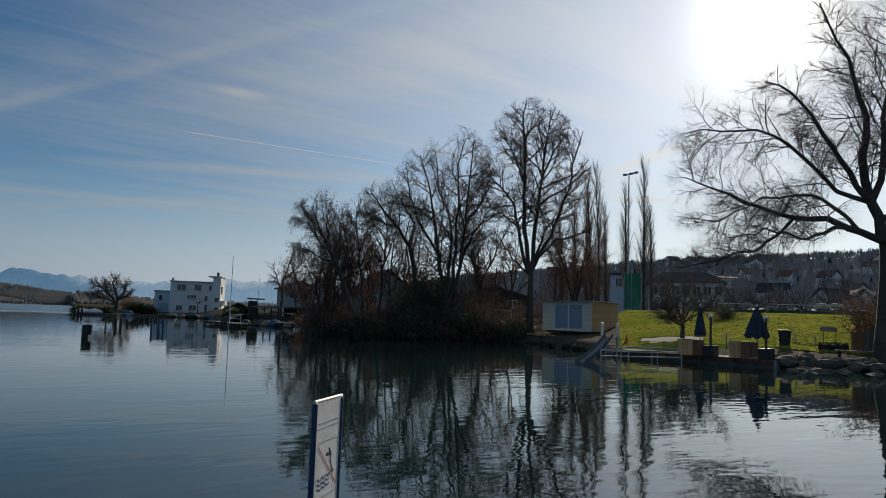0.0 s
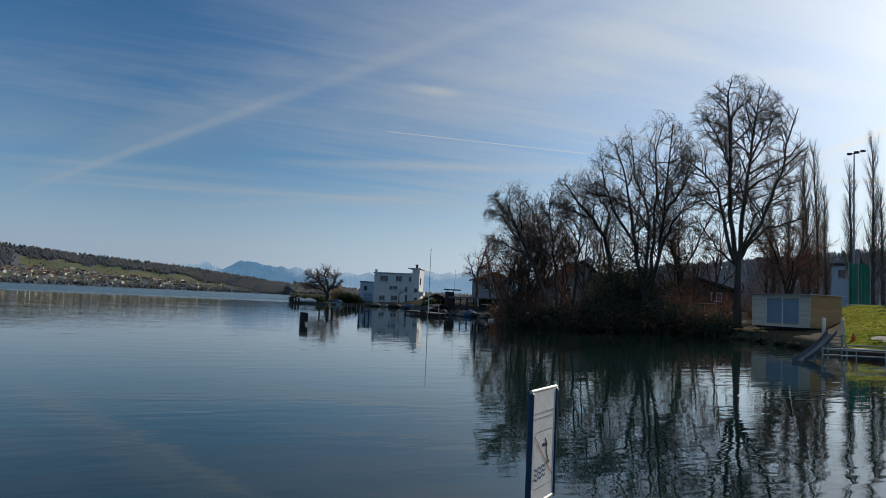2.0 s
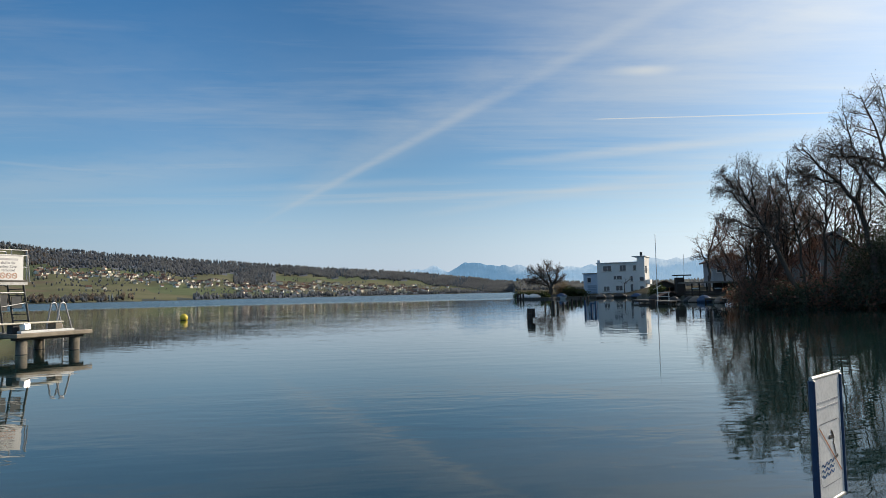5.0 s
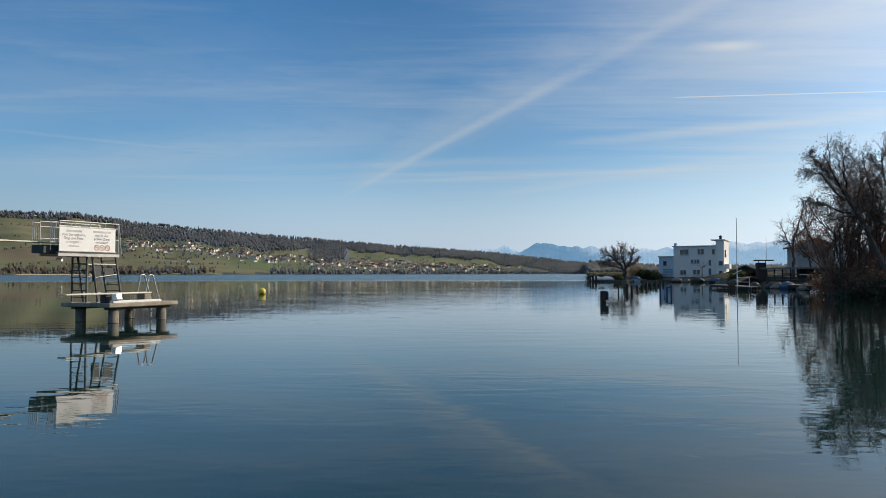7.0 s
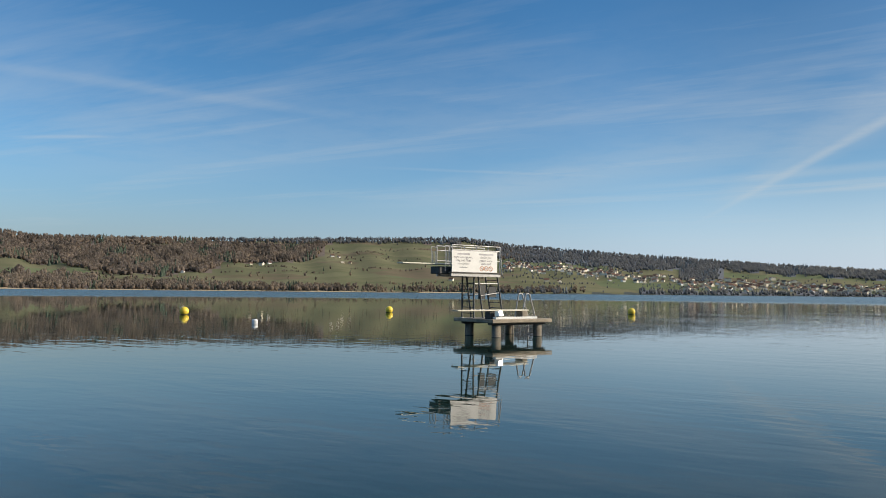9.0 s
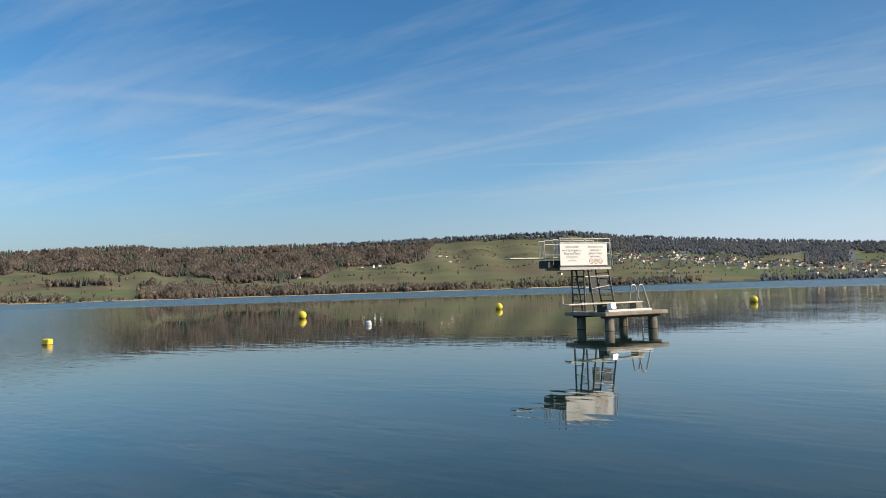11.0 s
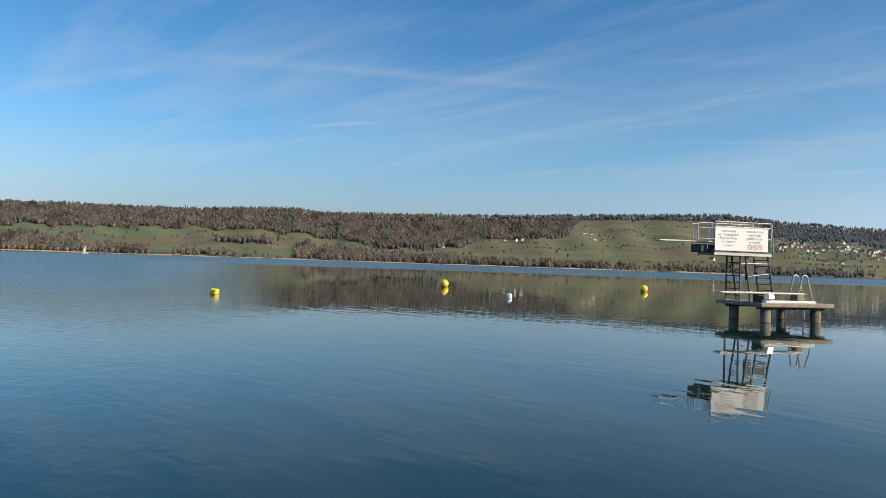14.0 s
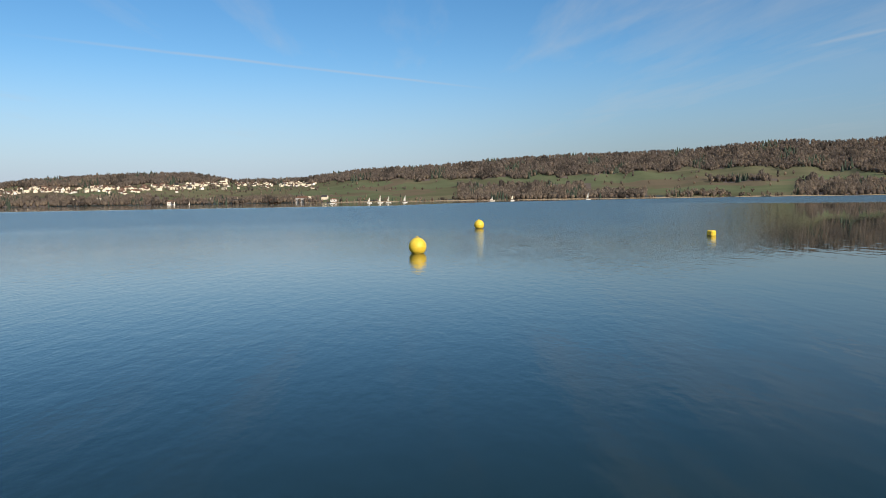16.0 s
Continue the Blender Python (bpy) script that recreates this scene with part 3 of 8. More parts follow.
def turned(profile, n=16):
    """A solid of revolution from (radius, height) pairs."""
    bm = bmesh.new()
    rings = []
    for r, z in profile:
        rings.append([bm.verts.new((max(r, 0.001) * math.cos(2 * math.pi * i / n), max(r, 0.001) * math.sin(2 * math.pi * i / n), z)) for i in range(n)])
    for a, b in zip(rings[:-1], rings[1:]):
        for i in range(n):
            bm.faces.new((a[i], a[(i + 1) % n], b[(i + 1) % n], b[i]))
    bm.faces.new(rings[0][::-1])
    bm.faces.new(rings[-1])
    return bm


def prism(outline, y0, y1, bm=None):
    """An outline in x and z drawn out along y."""
    own = bmesh.new()
    a = [own.verts.new((x, y0, z)) for x, z in outline]
    b = [own.verts.new((x, y1, z)) for x, z in outline]
    n = len(a)
    own.faces.new(a)
    own.faces.new(b[::-1])
    for i in range(n):
        own.faces.new((a[i], b[i], b[(i + 1) % n], a[(i + 1) % n]))
    bmesh.ops.recalc_face_normals(own, faces=own.faces[:])
    return join(bm, own)


def mesh_arrays(name, verts, faces, material):
    me = bpy.data.meshes.new(name)
    verts = np.asarray(verts, dtype=np.float32)
    faces = np.asarray(faces, dtype=np.int32)
    n = faces.shape[1]
    me.vertices.add(len(verts))
    me.vertices.foreach_set("co", verts.ravel())
    me.loops.add(faces.size)
    me.loops.foreach_set("vertex_index", faces.ravel())
    me.polygons.add(len(faces))
    me.polygons.foreach_set("loop_start", np.arange(0, faces.size, n, dtype=np.int32))
    me.update(calc_edges=True)
    me.materials.append(material)
    return me


def tubes(name, segs, material, sides=3):
    """Tapered prisms from rows of x0 y0 z0 x1 y1 z1 r0 r1."""
    s = np.asarray(segs, dtype=np.float64)
    p0, p1, r0, r1 = s[:, 0:3], s[:, 3:6], s[:, 6], s[:, 7]
    d = p1 - p0
    d /= np.maximum(np.linalg.norm(d, axis=1, keepdims=True), 1e-9)
    ref = np.where(np.abs(d[:, 2:3]) > 0.9, np.array([[1.0, 0, 0]]), np.array([[0, 0, 1.0]]))
    u = np.cross(d, ref)
    u /= np.linalg.norm(u, axis=1, keepdims=True)
    w = np.cross(d, u)
    ang = np.arange(sides) * 2 * np.pi / sides
    ring = u[:, None, :] * np.cos(ang)[None, :, None] + w[:, None, :] * np.sin(ang)[None, :, None]
    a = p0[:, None, :] + ring * r0[:, None, None]
    b = p1[:, None, :] + ring * r1[:, None, None]
    verts = np.concatenate([a, b], axis=1).reshape(-1, 3)
    base = (np.arange(len(s)) * 2 * sides)[:, None]
    i = np.arange(sides)
    quad = np.stack([i, (i + 1) % sides, (i + 1) % sides + sides, i + sides], axis=1)
    faces = (base[:, :, None] + quad[None]).reshape(-1, 4)
    return mesh_arrays(name, verts, faces, material)


def leaf_mesh(name, places, size, material, rng):
    """Small folded leaves, each turned its own way."""
    c = np.asarray(places, dtype=np.float64)
    n = len(c)
    u = rng.normal(size=(n, 3))
    u /= np.linalg.norm(u, axis=1, keepdims=True)
    v = np.cross(u, rng.normal(size=(n, 3)))
    v /= np.linalg.norm(v, axis=1, keepdims=True)
    s = size * rng.uniform(0.6, 1.4, (n, 1))
    w = np.cross(u, v)
    verts = np.stack([c - u * s, c + v * s * 0.6 + w * s * 0.25, c + u * s, c - v * s * 0.6 + w * s * 0.25], axis=1).reshape(-1, 3)
    faces = np.arange(4 * n).reshape(n, 4)
    return mesh_arrays(name, verts, faces, material)


# ---- ground, lake ----
SHORE = ((-180, 2.0), (-150, 2.0), (-140, 2.6), (-132, 8), (-126, 80), (-121, 900), (-117, 1400), (-105, 1500), (-90, 1350), (-70, 1200),
         (-40, 1150), (-20, 1250), (0, 1700), (6, 2000), (11.2, 2100), (11.45, 160), (14, 158), (17, 168), (20, 160), (21.5, 128), (24, 108), (26.5, 96),
         (27.6, 72), (29, 63), (34, 60), (40, 60), (44, 60), (46.4, 57.8), (48, 52), (49.9, 47.3), (51.2, 44.2), (55, 41.3), (57, 40.4), (60, 39),
         (64, 37.4), (66, 38.2), (69, 38), (73, 36), (80, 30), (95, 17), (115, 6), (130, 2.4), (180, 2.0))
RIDGE = ((-180, 0.9), (-122, 0.9), (-117.8, 1.3), (-115.8, 1.65), (-111.6, 1.95), (-107.6, 2.1), (-105.4, 2.1), (-103.4, 1.8), (-102.2, 1.55), (-97.5, 1.65),
         (-96.5, 1.8), (-92.5, 2.3), (-86.2, 2.6), (-81.3, 3.0), (-76, 3.2), (-68, 3.3), (-62, 3.7), (-59.8, 3.7), (-58.5, 3.5), (-52, 3.62), (-44, 3.75), (-40, 3.88), (-34, 4.02),
         (-27, 4.1), (-24, 3.72), (-18, 3.22), (-12, 2.73), (-4, 2.1), (3, 1.62), (9.6, 0.88), (11.8, 0.75), (16, 0.5), (28, 0.4), (40, 2.8), (50, 3.7), (58, 4.3), (72, 4.8), (110, 4.3), (180, 1.0))
FAR_TOP = 2650.0


def shore_at(az):
    return np.exp(np.interp(az, [k for k, _ in SHORE], [math.log(v) for _, v in SHORE]))


def ridge_at(az):
    return np.interp(az, [k for k, _ in RIDGE], [v for _, v in RIDGE])


def sm(x, lo, hi):
    t = np.clip((x - lo) / (hi - lo), 0, 1)
    return t * t * (3 - 2 * t)


def ground_z(az, r):
    """Height of the ground at an azimuth and a distance from the jetty."""
    az, r = np.asarray(az, dtype=float), np.asarray(r, dtype=float)
    shore = shore_at(az)
    sd = r - shore
    far = sm(-az, -11.35, -11.3) * sm(az, -128, -122)
    # far shore: meadows rise to the wooded ridge
    s = np.clip(sd / (FAR_TOP - shore), 0, 1)
    el = ridge_at(az) * s
    roll = 1.0 + 0.05 * np.sin(az * 1.7 + s * 5) * s * (1 - s) * 4
    zf = 0.4 + 1.4 * sm(sd, 0, 60) + r * np.tan(np.radians(el * roll))
    zf = np.where(r > FAR_TOP, zf - (r - FAR_TOP) * 0.16, zf)
    # near shore: bank, lawn, then the hill behind the village
    lawn = sm(az, 50.5, 53.0)
    bank = 0.10 + (0.45 - 0.27 * lawn) * sm(sd, -0.2, 0.9)
    slope_lawn = np.minimum(0.035 + 0.11 * np.maximum(sd - 1.5, 0), 2.7) + np.clip(0.016 * (sd - 24), 0, 0.62)
    slope_wood = np.minimum(0.035 * np.maximum(sd, 0), 1.6)
    zn = bank + slope_wood * (1 - lawn) + slope_lawn * lawn
    back = sm(az, 27, 34)
    hill = np.tan(np.radians(ridge_at(az))) * 950
    zn = zn + back * hill * sm(r, 210, 950) * (1 - 0.3 * sm(r, 1100, 3000))
    behind = sm(az, 11.2, 11.4) * sm(-az, -36, -30)
    zn = np.maximum(zn, behind * (r * np.tan(np.radians(ridge_at(az) * 1.15 * np.clip((r - 1500) / 900, 0, 1)))))
    z = zn * (1 - far) + np.maximum(zf, 0.2) * far
    bed = np.maximum(-2.5, 0.35 * sd) - 0.25
    return np.where(sd > 0, z, bed)


def gz(v):
    """Height of the ground under a place."""
    return float(ground_z(math.degrees(math.atan2(v[0], v[1])), math.hypot(v[0], v[1])))


def on_ground(az, d, sink=0.0):
    p = polar(az, d)
    p.z = gz(p) - sink
    return p


# lower edge of the hill woods: bearing, elevation
WOOD_EDGE = ((-122, 1.1), (-118, 1.2), (-110, 1.35), (-104, 1.55), (-97, 1.45), (-92, 1.6), (-80, 1.65), (-75, 1.75), (-68, 2.0), (-63, 2.07), (-59, 1.8), (-56, 1.5), (-53, 1.0),
             (-50, 1.0), (-47, 1.3), (-45.5, 1.95), (-42, 2.1), (-40, 2.15), (-38.6, 2.6), (-38.0, 3.3), (-37.6, 3.85), (-24.6, 3.7), (-24.4, 2.5), (-18.8, 2.25), (-14.2, 1.75), (-12.5, 1.7), (-10.3, 2.0),
             (-9, 2.0), (-5, 1.55), (-2, 1.35), (3, 1.05), (5, 0.65), (9, 0.2), (12, 0.1))


def wooded(az, el, top):
    """How densely trees stand at that bearing on the far slope."""
    wave = 0.07 * math.sin(az * 2.3) + 0.05 * math.sin(az * 5.1 + 1.0)
    low = float(np.interp(az, [k for k, _ in WOOD_EDGE], [v for _, v in WOOD_EDGE])) + wave
    if el > min(low, top * 0.94):
        if -46.5 < az < -38.7 and 3.45 < el < 3.6:
            return 0.05
        if -57 < az < -49 and 3.05 < el < 3.2:
            return 0.1
        return 1.0
    if az < -96:
        return 0.75 if el < (0.5 if az < -108 else 0.2) + wave else (0.14 if el > 0.8 else 0.06)
    if -85 < az < -75.2 and el < 1.0 + wave:
        return 1.0
    if -76.7 < az < -70.5 and el < 0.5 + wave:
        return 0.85
    if -69 < az < -65 and el < 0.22:
        return 0.6
    if -66 < az < -61.8 and 0.98 < el < 1.2:
        return 0.9
    if -60.2 < az < -54.4 and el < 0.95 + wave:
        return 1.0
    if -54.4 < az < -46 and el < 0.95 + wave:
        return 0.8 if el < 0.4 else 0.35
    if -47 < az < -36.5:
        return 0.65 if el < 0.28 + wave else 0.008
    if -34.5 < az < -24:
        return 0.5 if el < 0.2 + wave else 0.008
    if -10.5 < az < -7.8 and 1.0 < el:
        return 1.0
    if -24 < az < -13.5:
        return 0.6 if el < 0.22 + wave and az < -18.5 else (0.2 if el > 1.2 else 0.02)
    if az >= -13.5:
        return 0.7 if el < 0.18 + wave else (0.25 if el < 0.75 else 0.03)
    return 0.4 if el < 0.1 else 0.03


def make_ground():
    az = np.concatenate([np.arange(-180, -128, 4.0), np.arange(-128, 11, 0.6), np.arange(11, 12, 0.08), np.arange(12, 74, 0.36), np.arange(74, 180, 3.0)])
    r = np.concatenate([[0.6], np.geomspace(1.2, 30, 40), np.geomspace(30.5, 120, 80), np.geomspace(123, 4900, 90)])
    A, Rr = np.meshgrid(az, r, indexing="ij")
    Z = ground_z(A, Rr)
    rng = np.random.default_rng(3)
    Z = Z + np.where(Z > 0.45, rng.normal(size=Z.shape) * np.minimum(0.02 + Rr * 0.00025, 1.2), 0)
    X, Y = Rr * np.sin(np.radians(A)), Rr * np.cos(np.radians(A))
    verts = np.stack([X, Y, Z], axis=-1).reshape(-1, 3)
    na, nr = A.shape
    i = np.arange(na)[:, None]
    j = np.arange(nr - 1)[None]
    faces = np.stack([i * nr + j, i * nr + j + 1, ((i + 1) % na) * nr + j + 1, ((i + 1) % na) * nr + j], axis=-1).reshape(-1, 4)
    me = mesh_arrays("ground", verts, faces, M["lake_bed"])
    for key in ("lawn", "soil", "field", "forest_floor", "hazy_floor"):
        me.materials.append(M[key])
    fa, fr, fz = A[:, :-1].ravel(), Rr[:, :-1].ravel(), Z[:, :-1].ravel()
    slot = np.where(fz < 0.05, 0, np.where(fr > np.where((fa > 11.3) & (fa < 30), 1400, 400), 3, np.where((fa > 52) & (fa < 75) & (fr < 100) & (fr > 43), 1, 2)))
    far = np.nonzero((slot == 3) & (fa > -122) & (fa < 11.3) & (fr < FAR_TOP * 1.02))[0]
    for i in far:
        top = float(ridge_at(fa[i]))
        el = (fr[i] - shore_at(fa[i])) / (FAR_TOP - shore_at(fa[i])) * top
        if wooded(fa[i], el, top) > 0.6:
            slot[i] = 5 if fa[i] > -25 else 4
    # the hill behind the lawn gets the haze-tinted floor as well
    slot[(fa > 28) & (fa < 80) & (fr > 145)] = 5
    me.polygons.foreach_set("material_index", slot.astype(np.int32))
    me.polygons.foreach_set("use_smooth", [True] * len(me.polygons))
    tagged(new("ground", me), "lake shore with lawn, soil bank and rising meadows", "ground", kind="structure")


make_ground()
bm = bmesh.new()
bmesh.ops.create_circle(bm, cap_ends=True, segments=96, radius=4850)
bmesh.ops.poke(bm, faces=bm.faces[:])
tagged(new("water", mesh_from(bm, "water", M["water"])), "calm blue lake with fine ripples and reflections", "lake", kind="structure")


# ---- far mountains ----
def make_alps():
    peaks = ((3.4, 1.95, 1.2), (4.9, 2.2, 0.8), (7.45, 2.4, 0.6), (7.9, 2.38, 1.0), (8.6, 2.28, 1.2), (9.5, 2.18, 1.2), (10.5, 2.1, 1.0), (11.6, 2.15, 0.9), (15.6, 1.92, 1.6), (17.3, 2.0, 1.2),
             (21.7, 2.4, 1.6), (23.6, 2.3, 1.3), (25.2, 2.5, 1.6), (28.5, 2.3, 2.0), (33, 2.2, 2.5), (-1.0, 1.7, 2.0), (40, 2.0, 3.0))
    az = np.arange(-6, 46, 0.08)
    top = np.full_like(az, 0.9)
    for a, h, w in peaks:
        top = np.maximum(top, h - 0.42 * (np.sqrt(((az - a) / w) ** 2 + 0.02) - 0.14))
    rng = np.random.default_rng(8)
    rough = sum(np.interp(az, np.arange(-6, 46.1, st), rng.normal(size=len(np.arange(-6, 46.1, st)))) * amp for st, amp in ((1.1, 0.04), (0.45, 0.02), (0.17, 0.010)))
    top = top + rough
    rows = 14
    t = np.linspace(0, 1, rows)
    A = np.repeat(az[:, None], rows, 1)
    D = 4350 + 420 * t[None] + rng.normal(size=A.shape) * 22 * (t[None] < 0.99)
    EL = top[:, None] * (t[None] ** 1.25)
    X, Y, Z = D * np.sin(np.radians(A)), D * np.cos(np.radians(A)), D * np.tan(np.radians(EL)) + EYE_H
    n = len(az)
    i = np.arange(n - 1)[:, None]
    j = np.arange(rows - 1)[None]
    f = np.stack([i * rows + j, (i + 1) * rows + j, (i + 1) * rows + j + 1, i * rows + j + 1], axis=-1).reshape(-1, 4)
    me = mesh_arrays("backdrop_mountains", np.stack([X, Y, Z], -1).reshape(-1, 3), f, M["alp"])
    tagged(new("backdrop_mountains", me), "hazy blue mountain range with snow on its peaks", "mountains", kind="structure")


make_alps()


# ---- far woods ----
def brush_trees(name, places, material, rng, label, k=10, slim=0.09):
    """Leafless crowns seen from afar: fans of tapering branches, all in one mesh."""
    P = np.asarray(places)
    n = len(P)
    h = P[:, 3]
    w = h * rng.uniform(0.34, 0.52, n)
    root = P[:, None, :3] + np.stack([np.zeros((n, k)), np.zeros((n, k)), h[:, None] * rng.uniform(-0.05, 0.45, (n, k))], -1)
    ang = rng.uniform(0, 2 * np.pi, (n, k))
    ring = np.sqrt(rng.uniform(0, 1, (n, k)))
    top = np.stack([np.cos(ang) * ring * w[:, None], np.sin(ang) * ring * w[:, None], h[:, None] * (0.45 + 0.55 * np.sqrt(np.maximum(1 - ring ** 2, 0)) * rng.uniform(0.88, 1.02, (n, k)))], -1) + P[:, None, :3]
    turn = rng.uniform(0, 2 * np.pi, (n, k))
    half = np.stack([np.cos(turn), np.sin(turn), np.zeros((n, k))], -1) * (h * slim)[:, None, None] * rng.uniform(0.6, 1.6, (n, k, 1))
    mid = root * 0.3 + top * 0.7
    verts = np.stack([root, mid + half, top, mid - half], axis=2).reshape(-1, 3)
    faces = np.arange(n * k * 4).reshape(-1, 4)
    return tagged(new(name, mesh_arrays(name, verts, faces, material)), label, "woods", kind="stuff")


def blob_trees(name, places, material, rng, tall=1.0, label="", conifer=False, plump=1.0):
    """Many crowns in one mesh; each is a lumpy dome or a jagged spindle of its own."""
    base = bmesh.new()
    if conifer:
        bmesh.ops.create_cone(base, cap_ends=False, segments=6, radius1=1.0, radius2=0.05, depth=2.0)
    else:
        bmesh.ops.create_icosphere(base, subdivisions=1, radius=1.0)
    base.verts.ensure_lookup_table()
    bmesh.ops.triangulate(base, faces=base.faces[:])
    bv = np.array([v.co[:] for v in base.verts])
    bf = np.array([[v.index for v in f.verts] for f in base.faces])
    base.free()
    n = len(places)
    P = np.asarray(places)
    h = P[:, 3] * tall
    w = h * plump * (rng.uniform(0.17, 0.26, n) if conifer else rng.uniform(0.30, 0.46, n))
    jit = 1 + rng.normal(size=(n, len(bv), 1)) * (0.10 if conifer else 0.16)
    v = bv[None] * jit
    v = v * np.stack([w, w, h * 0.5], -1)[:, None, :]
    v[:, :, 2] += (h * 0.5)[:, None]
    if not conifer:
        v[:, :, :2] *= (0.6 + 0.6 * np.clip(v[:, :, 2:3] / np.maximum(h, 1)[:, None, None], 0, 1))
    v = v + P[:, None, :3] - np.array([0, 0, 0.6])
    faces = (np.arange(n) * len(bv))[:, None, None] + bf[None]
    me = mesh_arrays(name, v.reshape(-1, 3), faces.reshape(-1, 3), material)
    if not conifer:
        me.polygons.foreach_set("use_smooth", [True] * len(me.polygons))
    return tagged(new(name, me), label, "woods", kind="stuff")


def far_place(az, el):
    """A place on the far slope seen at that azimuth and elevation."""
    sh = float(shore_at(az))
    r = sh + (FAR_TOP - sh) * min(max(el / float(ridge_at(az)), 0.004), 1.0)
    p = polar(az, r)
    p.z = gz(p)
    return p


def make_woods():
    """Trees set out in uneven rows, each kind in drifts of its own."""
    rng = np.random.default_rng(11)
    kinds = {"brown": [], "pale": [], "dark": [], "fir": [], "haze": [], "haze_fir": []}

    def plant(az, el, h):
        p = far_place(az, el)
        drift = math.sin(az * 0.9 + el * 2.1) + math.sin(az * 2.3 - el * 4.0 + 1.3) * 0.8 + rng.normal() * 0.55
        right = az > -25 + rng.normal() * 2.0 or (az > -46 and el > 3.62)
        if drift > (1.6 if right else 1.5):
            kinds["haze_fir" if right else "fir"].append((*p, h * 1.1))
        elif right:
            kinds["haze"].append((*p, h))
        else:
            kinds["dark" if drift < -1.3 else ("pale" if rng.uniform() < (0.33 if el > 1.0 else 0.72) else "brown")].append((*p, h))

    for row in range(56):
        q = (row / 55) ** 1.2
        r_mid = 1200 + 1450 * q
        step = math.degrees(7.4 / r_mid)
        for i in range(int(133 / step)):
            az = -121.5 + i * step + rng.normal() * step * 0.35
            if az > 11.2:
                continue
            top = float(ridge_at(az))
            el = top * min(max(q + rng.normal() * 0.014, 0.004), 1.0)
            d = wooded(az, el, top)
            if rng.uniform() > d:
                continue
            plant(az, el, (15.5 if el > 0.9 else 11.0) * rng.uniform(0.75, 1.2) * (1.0 if d > 0.55 else 0.6) * (0.78 if az > -24 else 1.0))
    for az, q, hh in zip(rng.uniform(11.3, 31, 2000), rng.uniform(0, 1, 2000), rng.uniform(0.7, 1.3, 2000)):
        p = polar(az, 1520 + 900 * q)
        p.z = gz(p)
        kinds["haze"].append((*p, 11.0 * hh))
    # bare trees along the far waterline
    for az in rng.uniform(-47, -17.5, 520):
        if math.sin(az * 1.9) + math.sin(az * 4.3 + 2) > 1.2 or -33.4 < az < -32.2:
            continue
        p = far_place(az, 0.05 + 0.34 * rng.uniform() ** 1.6)
        kinds["fir" if rng.uniform() < 0.06 else ("dark" if rng.uniform() < 0.25 else ("pale" if rng.uniform() < 0.35 else "brown"))].append((*p, rng.uniform(5.5, 10.5)))
    # hedges along the meadows
    for a0, a1, el in ((-46, -38, 1.35), (-44, -40, 1.75), (-39, -33, 2.95), (-36, -29, 1.75), (-33, -26, 0.62), (-34, -26, 3.3), (-38, -30, 2.5), (-93, -84, 0.95), (-112, -104, 0.6), (-103, -98, 0.95), (-23, -15, 0.75), (-22, -17, 1.15)):
        for q in rng.uniform(0, 1, 34):
            plant(a0 + (a1 - a0) * q, el + 0.07 * math.sin(q * 5 + a0) + rng.normal() * 0.012, rng.uniform(3.0, 6.5))
    label = {"brown": "brown leafless woods on the far hillside", "pale": "pale brown leafless trees on the far hillside", "dark": "dark leafless clumps in the far woods",
             "haze": "far hill woods tinted blue-grey for haze"}
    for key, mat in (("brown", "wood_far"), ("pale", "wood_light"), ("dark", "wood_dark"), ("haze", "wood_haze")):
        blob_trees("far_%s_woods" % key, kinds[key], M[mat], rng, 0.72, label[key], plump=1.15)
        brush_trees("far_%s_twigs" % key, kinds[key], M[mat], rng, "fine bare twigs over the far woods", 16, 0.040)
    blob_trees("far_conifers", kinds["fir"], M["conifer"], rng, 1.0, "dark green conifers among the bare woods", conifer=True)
    blob_trees("hazy_conifers", kinds["haze_fir"], M["conifer_haze"], rng, 1.0, "far hill conifers tinted blue-grey for haze", conifer=True)
    # dry reeds along the far waterline
    reeds = []
    for az in rng.uniform(-96, -25, 1500):
        r = float(shore_at(az)) + rng.uniform(4, 12)
        p = polar(az, r)
        reeds.append((p.x, p.y, 0.6, rng.uniform(1.0, 2.4)))
    blob_trees("reeds", reeds, M["reed"], rng, 1.0, "dry straw-coloured reeds along the far waterline")
    # the pale beach below them
    bm = bmesh.new()
    rows = []
    for az in np.arange(-97, -24.9, 0.5):
        sh = float(shore_at(az))
        wide = 1.0 + 0.35 * math.sin(az * 0.8) + 0.2 * math.sin(az * 2.9)
        rows.append([bm.verts.new(polar(az, sh + dr, z)) for dr, z in ((-7, -0.3), (-1, 0.5 * wide), (8, 1.35 * wide), (14, 0.9))])
    for u, v in zip(rows[:-1], rows[1:]):
        for k in range(3):
            bm.faces.new((u[k], v[k], v[k + 1], u[k + 1]))
    bmesh.ops.recalc_face_normals(bm, faces=bm.faces[:])
    tagged(new("far_beach", mesh_from(bm, "far_beach", M["beach"])), "narrow pale beach along the far shore", "beach", kind="structure")


make_woods()


